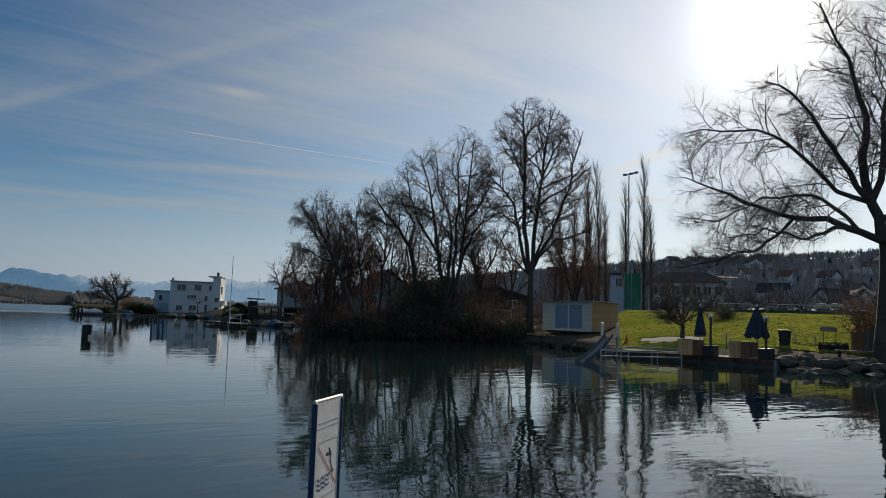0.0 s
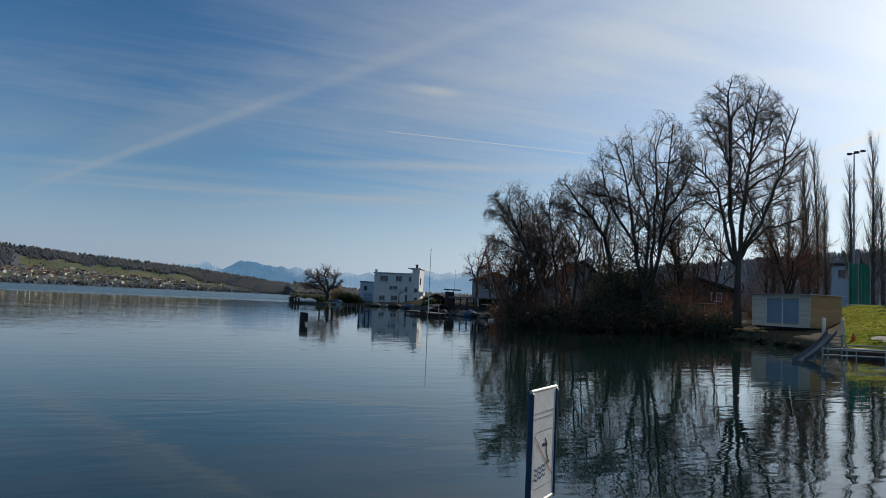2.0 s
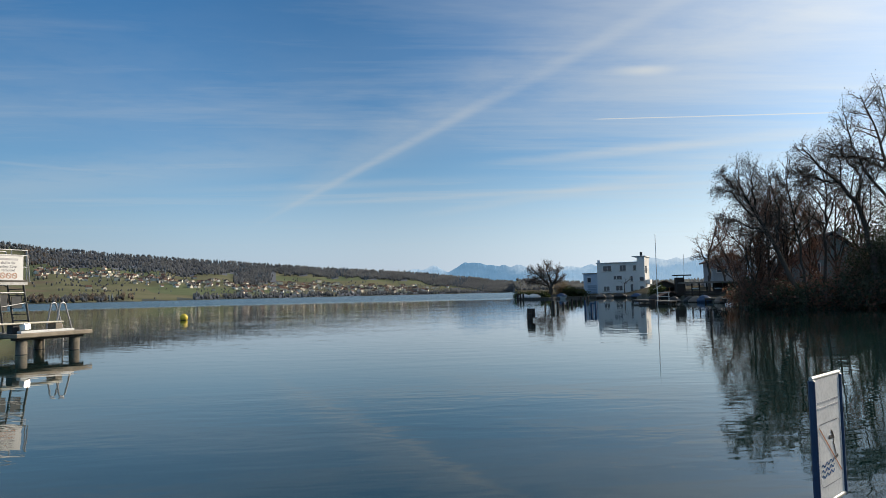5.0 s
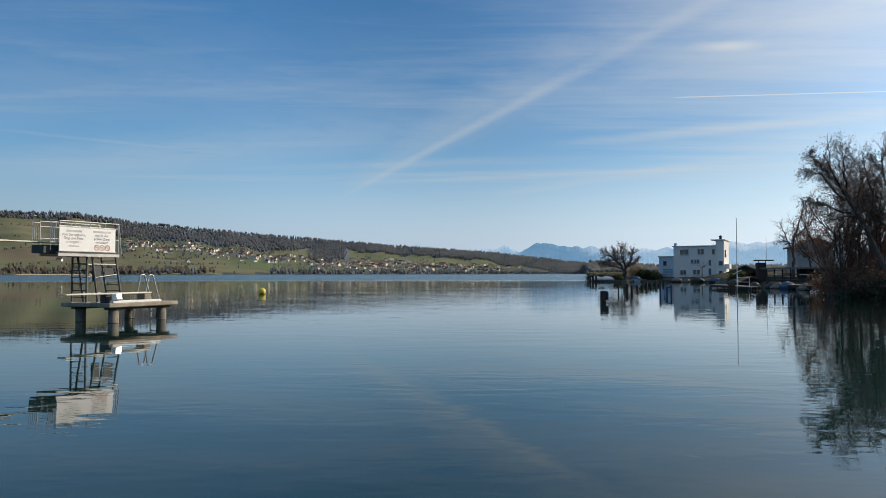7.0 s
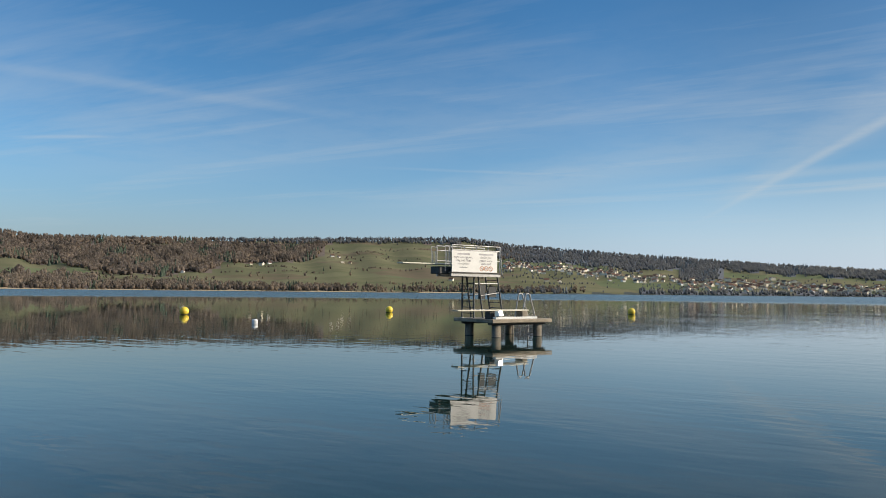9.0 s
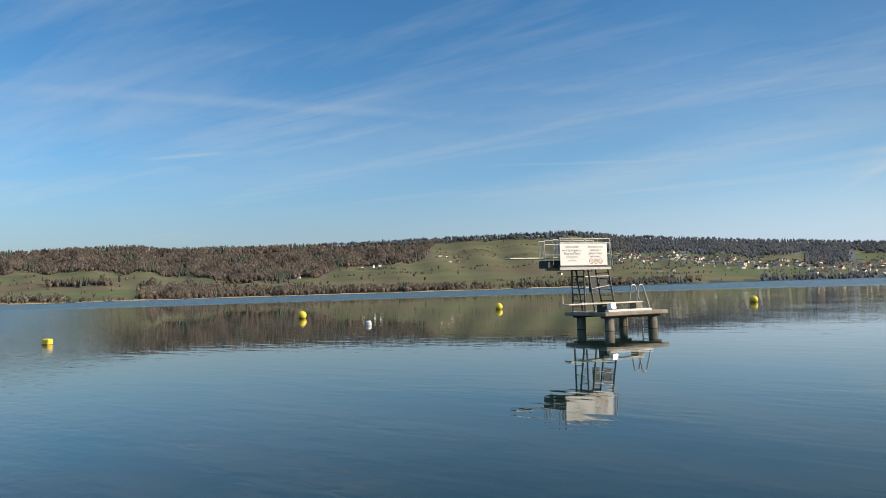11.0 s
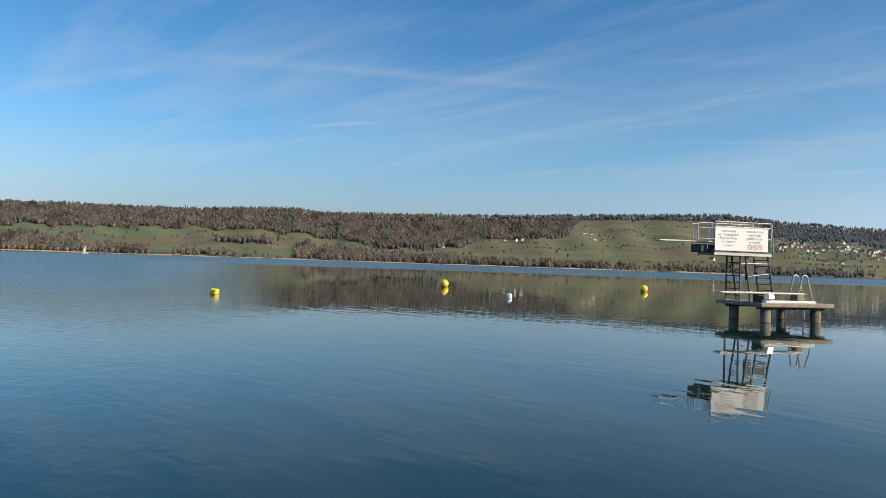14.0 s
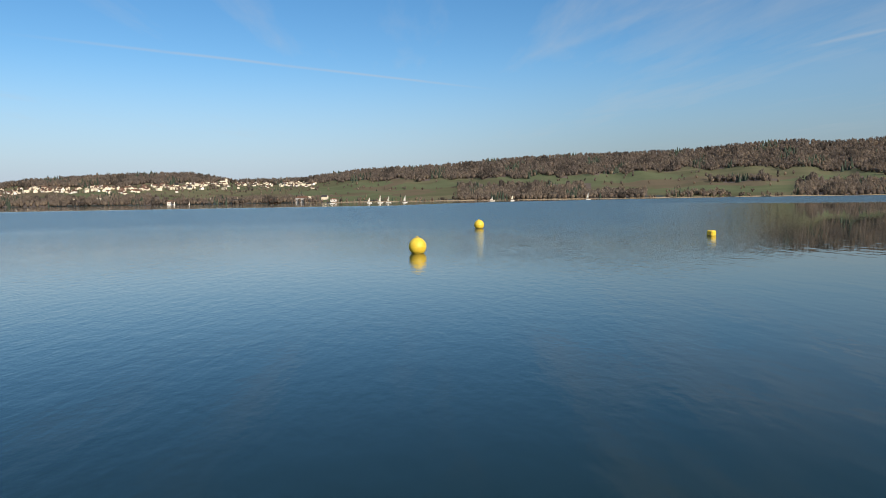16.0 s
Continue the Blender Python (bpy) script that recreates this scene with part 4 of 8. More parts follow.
# ---- far villages ----
def house_kinds():
    kinds = []
    for w, d, h, roof_h, roof in ((9, 11, 4.4, 3.8, "roof_red"), (10, 13, 5.6, 4.2, "roof_dark"), (12, 9, 5.0, 4.0, "roof_red"), (15, 11, 7.5, 1.2, "roof_red"), (9, 9, 4.6, 3.8, "roof_red")):
        wall = mesh_from(prism([(-w / 2, -2), (w / 2, -2), (w / 2, h), (0, h + roof_h - 0.25), (-w / 2, h)], -d / 2, d / 2), "wall", M["plaster_cream" if len(kinds) % 2 else "plaster"])
        o = 0.7
        rise = roof_h / (w / 2)
        rf = mesh_from(prism([(-w / 2 - o, h - o * rise), (0, h + roof_h), (w / 2 + o, h - o * rise), (w / 2 + o, h - o * rise + 0.35), (0, h + roof_h + 0.4), (-w / 2 - o, h - o * rise + 0.35)],
                             -d / 2 - o, d / 2 + o), "roof", M[roof])
        kinds.append((wall, rf))
    return kinds


def far_house(kinds, which, p, turn, label, size=1.0):
    h = thing("village_house", Matrix.Translation(p) @ Matrix.Rotation(turn, 4, "Z") @ Matrix.Scale(size, 4), label, "house", "houses of the far village")
    wall, rf = kinds[which]
    part("wall", wall, None, h)
    part("roof", rf, None, h, "dark roof" if which == 1 else "reddish tiled roof")
    return h


def make_villages():
    kinds = house_kinds()
    rng = np.random.default_rng(21)
    spots = []
    for i in range(420):
        az = -23.8 + 27.5 * rng.uniform() ** 1.15
        el = np.interp(az, [-23.5, -19.5, -17.5, -14.5, -10, -3, 4], [2.0, 1.85, 1.6, 1.2, 0.85, 0.6, 0.35]) + rng.normal() * 0.17
        spots.append((az, el))
    for i in range(60):
        spots.append((rng.uniform(-10, 6), rng.uniform(0.15, 0.5)))
    for i in range(250):
        az = rng.uniform(-118.5, -96)
        spots.append((az, np.clip(np.interp(az, [-118, -112, -108, -104, -97], [1.0, 1.05, 1.15, 1.35, 1.4]) + rng.normal() * 0.14, 0.5, 1.75)))
    for i in range(10):
        spots.append((rng.uniform(-116, -94), rng.uniform(0.1, 0.3)))
    spots += [(-42.8, 2.0), (-42.2, 2.02), (-43.6, 2.0), (-36.6, 2.2), (-36.0, 2.25), (-37.4, 2.6), (-36.9, 2.65), (-39.5, 2.7), (-40.2, 2.75), (-38.8, 2.72), (-48.5, 1.2), (-50.4, 0.3),
              (-28.0, 0.9), (-19.5, 0.85), (-20.5, 0.9), (-52.9, 1.45)]
    rest = {"wall": bmesh.new(), "roof": bmesh.new()}
    for i, (az, el) in enumerate(spots):
        p = far_place(az, max(float(el), 0.06))
        which, turn, size = int(rng.integers(0, 5)), rng.uniform(0, 3.14), rng.uniform(0.6, 0.92)
        if i % 5 < 2:
            far_house(kinds, which, p, turn, "small white house on the far slope", size)
            continue
        for me, key in zip(kinds[which], ("wall", "roof")):
            b = rest[key]
            n = len(b.verts)
            b.from_mesh(me)
            b.verts.ensure_lookup_table()
            bmesh.ops.transform(b, matrix=Matrix.Translation(p) @ Matrix.Rotation(turn, 4, "Z") @ Matrix.Scale(size, 4), verts=b.verts[n:])
    t = thing("village_rows", Matrix(), "rows of small pale houses with tiled roofs", "village")
    tagged(part("wall", rest["wall"], M["plaster_cream"], t), kind="stuff")
    tagged(part("roof", rest["roof"], M["roof_red"], t), kind="stuff")
    # the church on the hill
    p = far_place(-103.1, 1.5)
    c = thing("village_church", Matrix.Translation(p) @ Matrix.Rotation(0.5, 4, "Z"), "cream church with a stout tower among houses", "church")
    part("nave", prism([(-5, -2), (5, -2), (5, 6), (0, 10), (-5, 6)], -9, 9), M["plaster_cream"], c)
    part("tower", box(-3.2, 3.2, 9, 15.4, -2, 15), M["plaster_cream"], c)
    part("spire", rod((0, 12.2, 15), (0, 12.2, 20.5), 4.4, 0.3, n=4), M["concrete"], c, "low pointed tower roof")
    # the large shore building and boat sheds
    for az, w, h, wall, label in ((-97.2, 26, 9, "plaster_grey", "large grey building at the far waterline"), (-99.3, 20, 5, "timber", "brown boat shed at the far waterline"), (-102.0, 24, 6, "timber_dark", "dark boat shed at the far waterline"),
                                  (-105.8, 16, 5, "plaster", "white house at the far waterline"), (-106.8, 14, 5, "plaster", "white house at the far waterline"), (-94.8, 12, 5, "plaster", "white house at the far waterline")):
        p = polar(az, float(shore_at(az)) + 12)
        p.z = gz(p)
        g = thing("shore_building", Matrix.Translation(p) @ Matrix.Rotation(radians(-az), 4, "Z"), label, "building", "buildings at the far waterline")
        part("wall", box(-w / 2, w / 2, 0, 10, -2, h), M[wall], g)
        part("roof", prism([(-w / 2 - 0.8, h), (w / 2 + 0.8, h), (w / 2 - 3, h + 3), (-w / 2 + 3, h + 3)], -0.8, 10.8), M["roof_dark" if "dark" in wall else "roof_red"], g)
        for k in range(int(w / 5)):
            part("window", box(-w / 2 + 1.8 + k * 5, -w / 2 + 3.6 + k * 5, -0.1, -0.005, h * 0.35, h * 0.35 + 1.8), M["window_dark"], g, "dark window opening")


make_villages()


# ---- trees ----
def unit(v):
    return v / np.maximum(np.linalg.norm(v, axis=-1, keepdims=True), 1e-9)


def extend(rng, start, way, length, radius, segs, wander, rise, taper):
    """Many branches at once: places, directions and radii along each."""
    n = len(start)
    pts, dirs, rads = [start], [way], [radius]
    p, d = start, way
    for i in range(segs):
        d = unit(d + rng.normal(size=(n, 3)) * wander + np.array([0, 0, rise]))
        p = p + d * (length / segs)[:, None]
        pts.append(p)
        dirs.append(d)
        rads.append(radius * (1 - (i + 1) / segs * taper))
    return np.stack(pts, 1), np.stack(dirs, 1), np.stack(rads, 1), length


def inside(env, p):
    cx, cy, cz, rx, rz = env
    return ((p[..., 0] - cx) / rx) ** 2 + ((p[..., 1] - cy) / rx) ** 2 + ((p[..., 2] - cz) / rz) ** 2 < 1.0


def offshoots(rng, parents, level, spec):
    """The side branches of all the branches of one level."""
    pts, dirs, rads, length = parents
    n, m = len(pts), pts.shape[1] - 1
    count, lo = spec["kids"][level], spec["first"][level]
    f = lo + (1 - lo) * (np.arange(count)[None] + rng.uniform(0.1, 0.9, (n, count))) / count
    x = f * m
    i = np.minimum(x.astype(int), m - 1)
    t = (x - i)[..., None]
    row = np.arange(n)[:, None]
    p = pts[row, i] * (1 - t) + pts[row, i + 1] * t
    d = unit(dirs[row, i] * (1 - t) + dirs[row, i + 1] * t)
    r = rads[row, i] * (1 - t[..., 0]) + rads[row, i + 1] * t[..., 0]
    a = np.radians(rng.uniform(*spec["angle"][level], (n, count)))[..., None]
    u = unit(np.cross(d, rng.normal(size=(n, count, 3))))
    nd = d * np.cos(a) + u * np.sin(a)
    ln = length[:, None] * spec["ratio"][level] * rng.uniform(0.65, 1.2, (n, count)) * (1.15 - spec["shrink"][level] * f)
    rr = np.minimum(r * 0.75, spec["rad"] * ln ** 1.1 * 0.02 + spec["thin"])
    p, nd, ln, rr = p.reshape(-1, 3), nd.reshape(-1, 3), ln.ravel(), rr.ravel()
    if spec["env"]:
        k = inside(spec["env"], p)
        p, nd, ln, rr = p[k], nd[k], ln[k], rr[k]
    L = level + 1
    return extend(rng, p, unit(nd), ln, rr, spec["segs"][L], spec["wander"][L], spec["rise"][L], spec["taper"][L])


def seg_rows(branches, env=None):
    pts, dirs, rads, _ = branches
    rows = np.concatenate([pts[:, :-1], pts[:, 1:], rads[:, :-1, None], rads[:, 1:, None]], axis=2).reshape(-1, 8)
    if env:
        rows = rows[inside(env, rows[:, 3:6])]
    return rows


def spec_of(**change):
    s = dict(segs=(6, 6, 5, 4, 3), kids=(5, 7, 6, 5), first=(0.4, 0.25, 0.15, 0.1), angle=((20, 45), (30, 60), (30, 65), (30, 70)), ratio=(0.75, 0.5, 0.45, 0.45),
             shrink=(0.4, 0.6, 0.5, 0.4), wander=(0.05, 0.12, 0.16, 0.2, 0.22), rise=(0.02, 0.07, 0.05, 0.03, 0.0), taper=(0.5, 0.85, 0.85, 0.85, 0.7), rad=0.9, thin=0.007, env=None)
    s.update(change)
    return s


def resample(poly, n):
    """A limb drawn through a few places, as n even steps: places and radii."""
    q = np.array(poly, float)
    s = np.concatenate([[0], np.cumsum(np.linalg.norm(np.diff(q[:, :3], axis=0), axis=1))])
    t = np.linspace(0, s[-1], n + 1)
    return np.stack([np.interp(t, s, q[:, k]) for k in range(4)], 1), s[-1]


def build_tree(name, p, seed, height, radius, spec, label, category="tree", twig="twig", lean=(0, 0), limbs=None, leaves=0, leaf="leaf_dry", leaf_size=0.06, group="", crown=None):
    """crown: (offset x, offset y, centre height, half width, half height) bounds the crown."""
    rng = np.random.default_rng(seed)
    t = thing(name, Matrix.Translation(p), label, category, group)
    spec = dict(spec, env=crown or spec["env"])
    way = unit(np.array([[lean[0], lean[1], 1.0]]))
    level = extend(rng, np.array([[0, 0, -0.4]]), way, np.array([height + 0.4]), np.array([radius]), spec["segs"][0], spec["wander"][0], spec["rise"][0], spec["taper"][0])
    rows = [seg_rows(level)]
    last = level
    depth = len(spec["segs"])
    if limbs:
        pts, rads, lens = [], [], []
        for poly in limbs:
            q, ln = resample(poly, 12)
            q[1:-1, :3] += rng.normal(size=(11, 3)) * 0.07
            pts.append(q[:, :3])
            rads.append(q[:, 3])
            lens.append(ln)
        pts = np.array(pts)
        # side limbs start on the limb that bears them
        for i in range(1, len(pts)):
            earlier = pts[:i].reshape(-1, 3)
            gap = np.linalg.norm(earlier - pts[i, 0], axis=1)
            if gap.min() < 1.2:
                pts[i, 0] = earlier[gap.argmin()]
        dirs = unit(np.concatenate([np.diff(pts, axis=1), pts[:, -1:] - pts[:, -2:-1]], axis=1))
        last = (pts, dirs, np.array(rads), np.array(lens))
    else:
        last = offshoots(rng, level, 0, spec)
    rows.append(seg_rows(last, None if limbs else spec["env"]))
    for k in range(1, depth - 1):
        last = offshoots(rng, last, k, spec)
        rows.append(seg_rows(last, spec["env"]))
    part("trunk", tubes("trunk", np.concatenate(rows[:2]), M["bark"], 7), None, t)
    if depth > 3:
        tagged(part("bough", tubes("bough", rows[2], M["bark"] if twig == "twig" else M[twig], 4), None, t), kind="stuff")
    tagged(part("crown", tubes("crown", np.concatenate(rows[3 if depth > 3 else 2:]), M[twig], 3), None, t), kind="stuff")
    if leaves:
        tp = rows[-1][:, 3:6]
        pick = tp[rng.integers(0, len(tp), leaves)] + rng.normal(size=(leaves, 3)) * 0.12
        tagged(part("leaf_clumps", leaf_mesh("leaf_clumps", pick, leaf_size, M[leaf], rng), None, t), kind="stuff")
    return t


def build_shrub(name, p, seed, height, width, label, leaf="leaf_ivy", leaves=3500, twig="twig", leaf_size=0.11, group="", stems=22):
    """A dense shrub: many stems from the ground and a mass of leaves or fine twigs."""
    rng = np.random.default_rng(seed)
    t = thing(name, Matrix.Translation(p), label, "shrub", group)
    segs = []
    tops = []
    for i in range(stems):
        a = rng.uniform(0, 2 * math.pi)
        q = np.array([math.cos(a), math.sin(a), 0]) * rng.uniform(0, 0.3) * width
        d = np.array([math.cos(a) * rng.uniform(0, 0.8) * width / height, math.sin(a) * rng.uniform(0, 0.8) * width / height, 1.0])
        d /= np.linalg.norm(d)
        r = rng.uniform(0.012, 0.035)
        ln = height * rng.uniform(0.5, 1.0)
        q[2] = -0.3
        for k in range(7):
            d = d + rng.normal(size=3) * 0.12
            d /= np.linalg.norm(d)
            e = q + d * ln / 7
            segs.append((*q, *e, r * (1 - k / 8), r * (1 - (k + 1) / 8)))
            for _ in range(4):
                w = d + rng.normal(size=3) * 0.7
                w /= np.linalg.norm(w)
                f = e + w * rng.uniform(0.3, 1.0)
                segs.append((*e, *f, 0.008, 0.003))
                tops.append(f)
            q = e
    tagged(part("stem_mass", tubes("stem_mass", segs, M[twig], 3), None, t), kind="stuff")
    if leaves:
        tp = np.array(tops)
        pick = tp[rng.integers(0, len(tp), leaves)] + rng.normal(size=(leaves, 3)) * 0.25
        tagged(part("leaf_mass", leaf_mesh("leaf_mass", pick, leaf_size, M[leaf], rng), None, t), kind="stuff")
    return t

# ---- wooded point beside the bay ----
TALL = spec_of(segs=(4, 10, 5, 3, 1), kids=(7, 20, 10, 7), first=(0.7, 0.22, 0.12, 0.1), angle=((14, 52), (32, 65), (30, 65), (30, 70)), ratio=(3.1, 0.40, 0.44, 0.42), shrink=(0.1, 0.45, 0.45, 0.4),
               wander=(0.03, 0.06, 0.16, 0.2, 0.22), rise=(0.02, 0.07, 0.04, 0.02, 0.0), rad=0.7, thin=0.010)
BUSHY = spec_of(segs=(5, 8, 5, 3, 1), kids=(8, 14, 9, 11), first=(0.3, 0.2, 0.12, 0.1), angle=((15, 45), (30, 65), (30, 65), (30, 70)), ratio=(1.75, 0.40, 0.44, 0.42), rise=(0.02, 0.05, 0.03, 0.02, 0.0), rad=0.65, thin=0.010)
POPLAR = spec_of(segs=(10, 4, 2, 1), kids=(72, 8, 4), first=(0.10, 0.12, 0.1), angle=((12, 22), (8, 22), (10, 26)), ratio=(0.22, 0.5, 0.5), shrink=(0.7, 0.4, 0.3), wander=(0.015, 0.04, 0.06, 0.08),
                 rise=(0.0, 0.10, 0.10, 0.08), taper=(0.92, 0.85, 0.8, 0.7), rad=0.4, thin=0.012)

def tall_tree():
    base = on_ground(45.4, 62)
    rng = np.random.default_rng(2)

    def limb(r0, *way):
        rows = []
        for i, (az, el) in enumerate(way):
            d = 62 + rng.normal() * 0.3 + (rng.uniform(-2.6, 2.6) * i / len(way))
            p = polar(az, d, height_at(el, d)) - base
            rows.append((p.x, p.y, p.z, r0 * (1 - 0.82 * i / (len(way) - 1))))
        return rows
    limbs = (
        limb(0.163, (45.3, 3.6), (44.5, 6.5), (43.9, 9.4), (42.5, 10.8), (41.2, 11.9)),
        limb(0.204, (45.3, 3.6), (44.8, 8.0), (44.8, 10.9), (44.8, 13.6), (44.4, 15.9), (44.8, 17.0)),
        limb(0.204, (45.4, 3.6), (45.8, 8.0), (46.1, 10.9), (46.4, 13.9), (46.7, 16.4)),
        limb(0.122, (45.4, 4.0), (46.4, 7.2), (47.8, 8.5), (49.2, 9.4)),
        limb(0.163, (45.4, 4.2), (47.2, 7.3), (48.1, 10.0), (48.8, 12.7), (49.3, 14.8)),
        limb(0.116, (45.4, 4.0), (47.3, 6.4), (49.3, 6.9), (50.3, 7.4)),
        limb(0.102, (45.2, 3.6), (43.5, 5.4), (42.4, 7.2)),
        limb(0.088, (44.8, 10.6), (43.7, 13.4), (42.3, 15.1)),
        limb(0.088, (46.2, 11.5), (47.4, 13.9), (48.0, 16.0)),
        limb(0.082, (44.2, 7.5), (43.0, 8.3), (41.8, 9.2)),
    )
    sp = dict(TALL, kids=(0, 25, 11, 11), first=(0.9, 0.25, 0.12, 0.1), ratio=(0.4, 0.30, 0.44, 0.42))
    build_tree("tall_tree", base, 5, 5.4, 0.38, sp, "tall bare tree with several steep leaders by the shore", limbs=limbs, crown=(0.1, 0.1, 11.9, 5.3, 8.9))


tall_tree()


def traced_tree(name, az, d, seed, radius, ways, spec, label, crown, spread=2.0, twig="twig", leaves=0, leaf="leaf_dry", group="trees on the point"):
    """A tree whose main limbs run through given bearings; crown: bearing, centre height, half width, half height."""
    base = on_ground(az, d)
    rng = np.random.default_rng(seed)
    limbs = []
    for r0, *way in ways:
        rows = []
        for i, (a, e) in enumerate(way):
            dd = d + spread * math.sin((a - az) * 0.9 + e * 0.25) * min(max(e, 0) / 10, 1)
            p = polar(a, dd, height_at(e, dd)) - base
            if i == 0:
                p.z = max(p.z, 0.0)
            rows.append((p.x, p.y, p.z, r0 * (1 - 0.85 * i / (len(way) - 1))))
        limbs.append(rows)
    mid = polar(crown[0], d) - base
    build_tree(name, base, seed, max(0.9, limbs[0][0][2] + 0.5), radius, spec, label, twig=twig, limbs=limbs, crown=(mid.x, mid.y, crown[1], crown[2], crown[3]), leaves=leaves, leaf=leaf, leaf_size=0.045, group=group)


SPRAY = dict(TALL, kids=(0, 20, 10, 9), first=(0.9, 0.2, 0.1, 0.1), ratio=(0.4, 0.29, 0.46, 0.42), thin=0.010)
LIGHT = dict(SPRAY, kids=(0, 21, 10, 9), ratio=(0.4, 0.34, 0.46, 0.42))
traced_tree("shore_tree", 39.0, 62, 7, 0.3, (
    (0.20, (38.8, 0.8), (37.9, 5.7), (37.7, 7.8), (37.2, 10.3), (36.3, 12.8)),
    (0.17, (38.8, 0.8), (39.1, 5.7), (38.9, 7.9), (37.9, 10.3), (37.5, 13.2)),
    (0.20, (39.2, 0.9), (39.9, 4.7), (40.1, 7.4), (40.4, 10.3), (40.6, 14.1)),
    (0.16, (39.1, 0.9), (39.5, 6.5), (39.5, 9.0), (39.3, 11.9), (39.9, 14.0)),
    (0.12, (39.9, 4.7), (41.1, 7.4), (42.9, 8.5)),
    (0.11, (37.7, 7.6), (36.1, 8.6), (34.5, 9.1), (33.8, 9.6)),
    (0.11, (40.1, 7.4), (41.3, 9.0), (42.0, 11.2), (41.9, 12.9)),
    (0.12, (37.9, 5.1), (36.5, 7.3), (35.4, 10.2), (35.2, 11.8))),
    SPRAY, "tall bare tree with many stems and dark seed clusters", (38.6, 10.0, 5.4, 8.3), 2.4, leaves=6000, leaf="seed_dark")
traced_tree("shore_tree", 36.7, 62, 8, 0.26, (
    (0.22, (36.7, 0.2), (35.9, 5.1), (34.7, 6.9), (33.7, 8.3), (32.5, 9.7)),
    (0.12, (35.9, 5.1), (35.9, 7.5), (35.0, 9.1), (34.2, 10.4)),
    (0.10, (34.7, 6.9), (32.9, 7.7), (31.8, 8.2))),
    LIGHT, "leaning bare tree with an ivied trunk", (34.2, 8.6, 3.8, 4.6), 1.6, leaves=3200, leaf="seed_dark")
traced_tree("shore_tree", 32.1, 62, 10, 0.22, (
    (0.20, (32.1, -0.9), (30.5, 2.7), (29.3, 5.1), (28.5, 6.9), (27.9, 8.3)),
    (0.10, (29.3, 5.1), (29.1, 7.2), (29.1, 8.9)),
    (0.10, (29.3, 4.8), (27.7, 6.9), (26.5, 7.4)),
    (0.11, (30.5, 2.7), (30.8, 5.4), (30.2, 8.4)),
    (0.08, (28.8, 6.1), (27.4, 8.0), (27.1, 8.6)),
    (0.09, (29.8, 4.0), (28.1, 4.7), (26.8, 5.2))),
    LIGHT, "slanting tree still carrying a few brown leaves", (28.8, 7.4, 3.3, 4.6), 1.6, twig="twig", leaves=5200, leaf="seed_dark")
traced_tree("shore_tree", 32.4, 62.5, 9, 0.12, (
    (0.11, (32.4, -0.8), (31.9, 3.8), (31.4, 7.3), (31.7, 9.0)),
    (0.06, (31.8, 4.9), (32.4, 7.1), (32.8, 8.5)),
    (0.05, (31.5, 6.8), (30.7, 7.9))),
    LIGHT, "slender bare tree overhanging the lake", (31.8, 8.0, 2.2, 4.0), 1.0, leaves=1500, leaf="seed_dark")
traced_tree("shore_tree", 33.5, 64, 15, 0.14, (
    (0.13, (33.5, 0.1), (33.7, 3.9), (33.9, 6.9), (33.1, 9.9)),
    (0.07, (33.8, 4.4), (34.6, 6.4), (34.7, 7.7)),
    (0.06, (33.8, 6.1), (32.6, 7.4), (32.0, 8.7))),
    LIGHT, "bare tree of middling height on the wooded point", (33.5, 8.2, 2.6, 4.8), 1.2, leaves=1800, leaf="seed_dark")
for az, d, seed, h, r, lean, crown, leaves, leaf, twig, label in (
        (41.6, 66, 6, 5.6, 0.2, (0, 0), (0, 0, 7.2, 3.2, 5.4), 200, "leaf_ivy", "twig", "slim bare tree with upright limbs on the wooded point"),
        (29.6, 67, 12, 5.4, 0.15, (-0.12, 0), (-0.6, 0.4, 6.4, 3.4, 5.0), 2200, "leaf_dry", "twig_red", "tree with brown leaves at the tip of the point"),
        (28.2, 66, 16, 4.6, 0.13, (-0.1, 0), (-0.4, 0.3, 5.2, 2.4, 4.2), 1800, "leaf_dry", "twig_red", "slim tree with brown leaves at the tip of the point"),
        (31.0, 68, 17, 5.2, 0.14, (0.0, 0), (0, 0, 6.0, 2.8, 4.8), 1500, "leaf_dry", "twig_red", "twiggy tree behind the slanting trunk"),
        (43.4, 68, 13, 4.2, 0.14, (0, 0), (0, 0, 6.2, 3.0, 4.4), 0, "leaf_dry", "twig_red", "small bare tree on the wooded point"),
        (48.6, 68, 14, 5.0, 0.16, (0, 0), (0, 0, 5.6, 4.6, 4.9), 0, "leaf_dry", "twig_red", "bare tree with drooping twigs behind the hut")):
    build_tree("shore_tree", on_ground(az, d), seed, h, r, BUSHY, label, twig=twig, lean=lean, crown=crown, leaves=leaves, leaf=leaf, leaf_size=0.05, group="trees on the point")
THICKET = spec_of(segs=(5, 7, 5, 3, 1), kids=(13, 10, 7, 6), first=(0.12, 0.15, 0.12, 0.1), angle=((14, 40), (25, 60), (30, 65), (30, 70)), ratio=(0.7, 0.42, 0.44, 0.42), rise=(0.02, 0.06, 0.04, 0.02, 0.0), rad=0.5, thin=0.008)
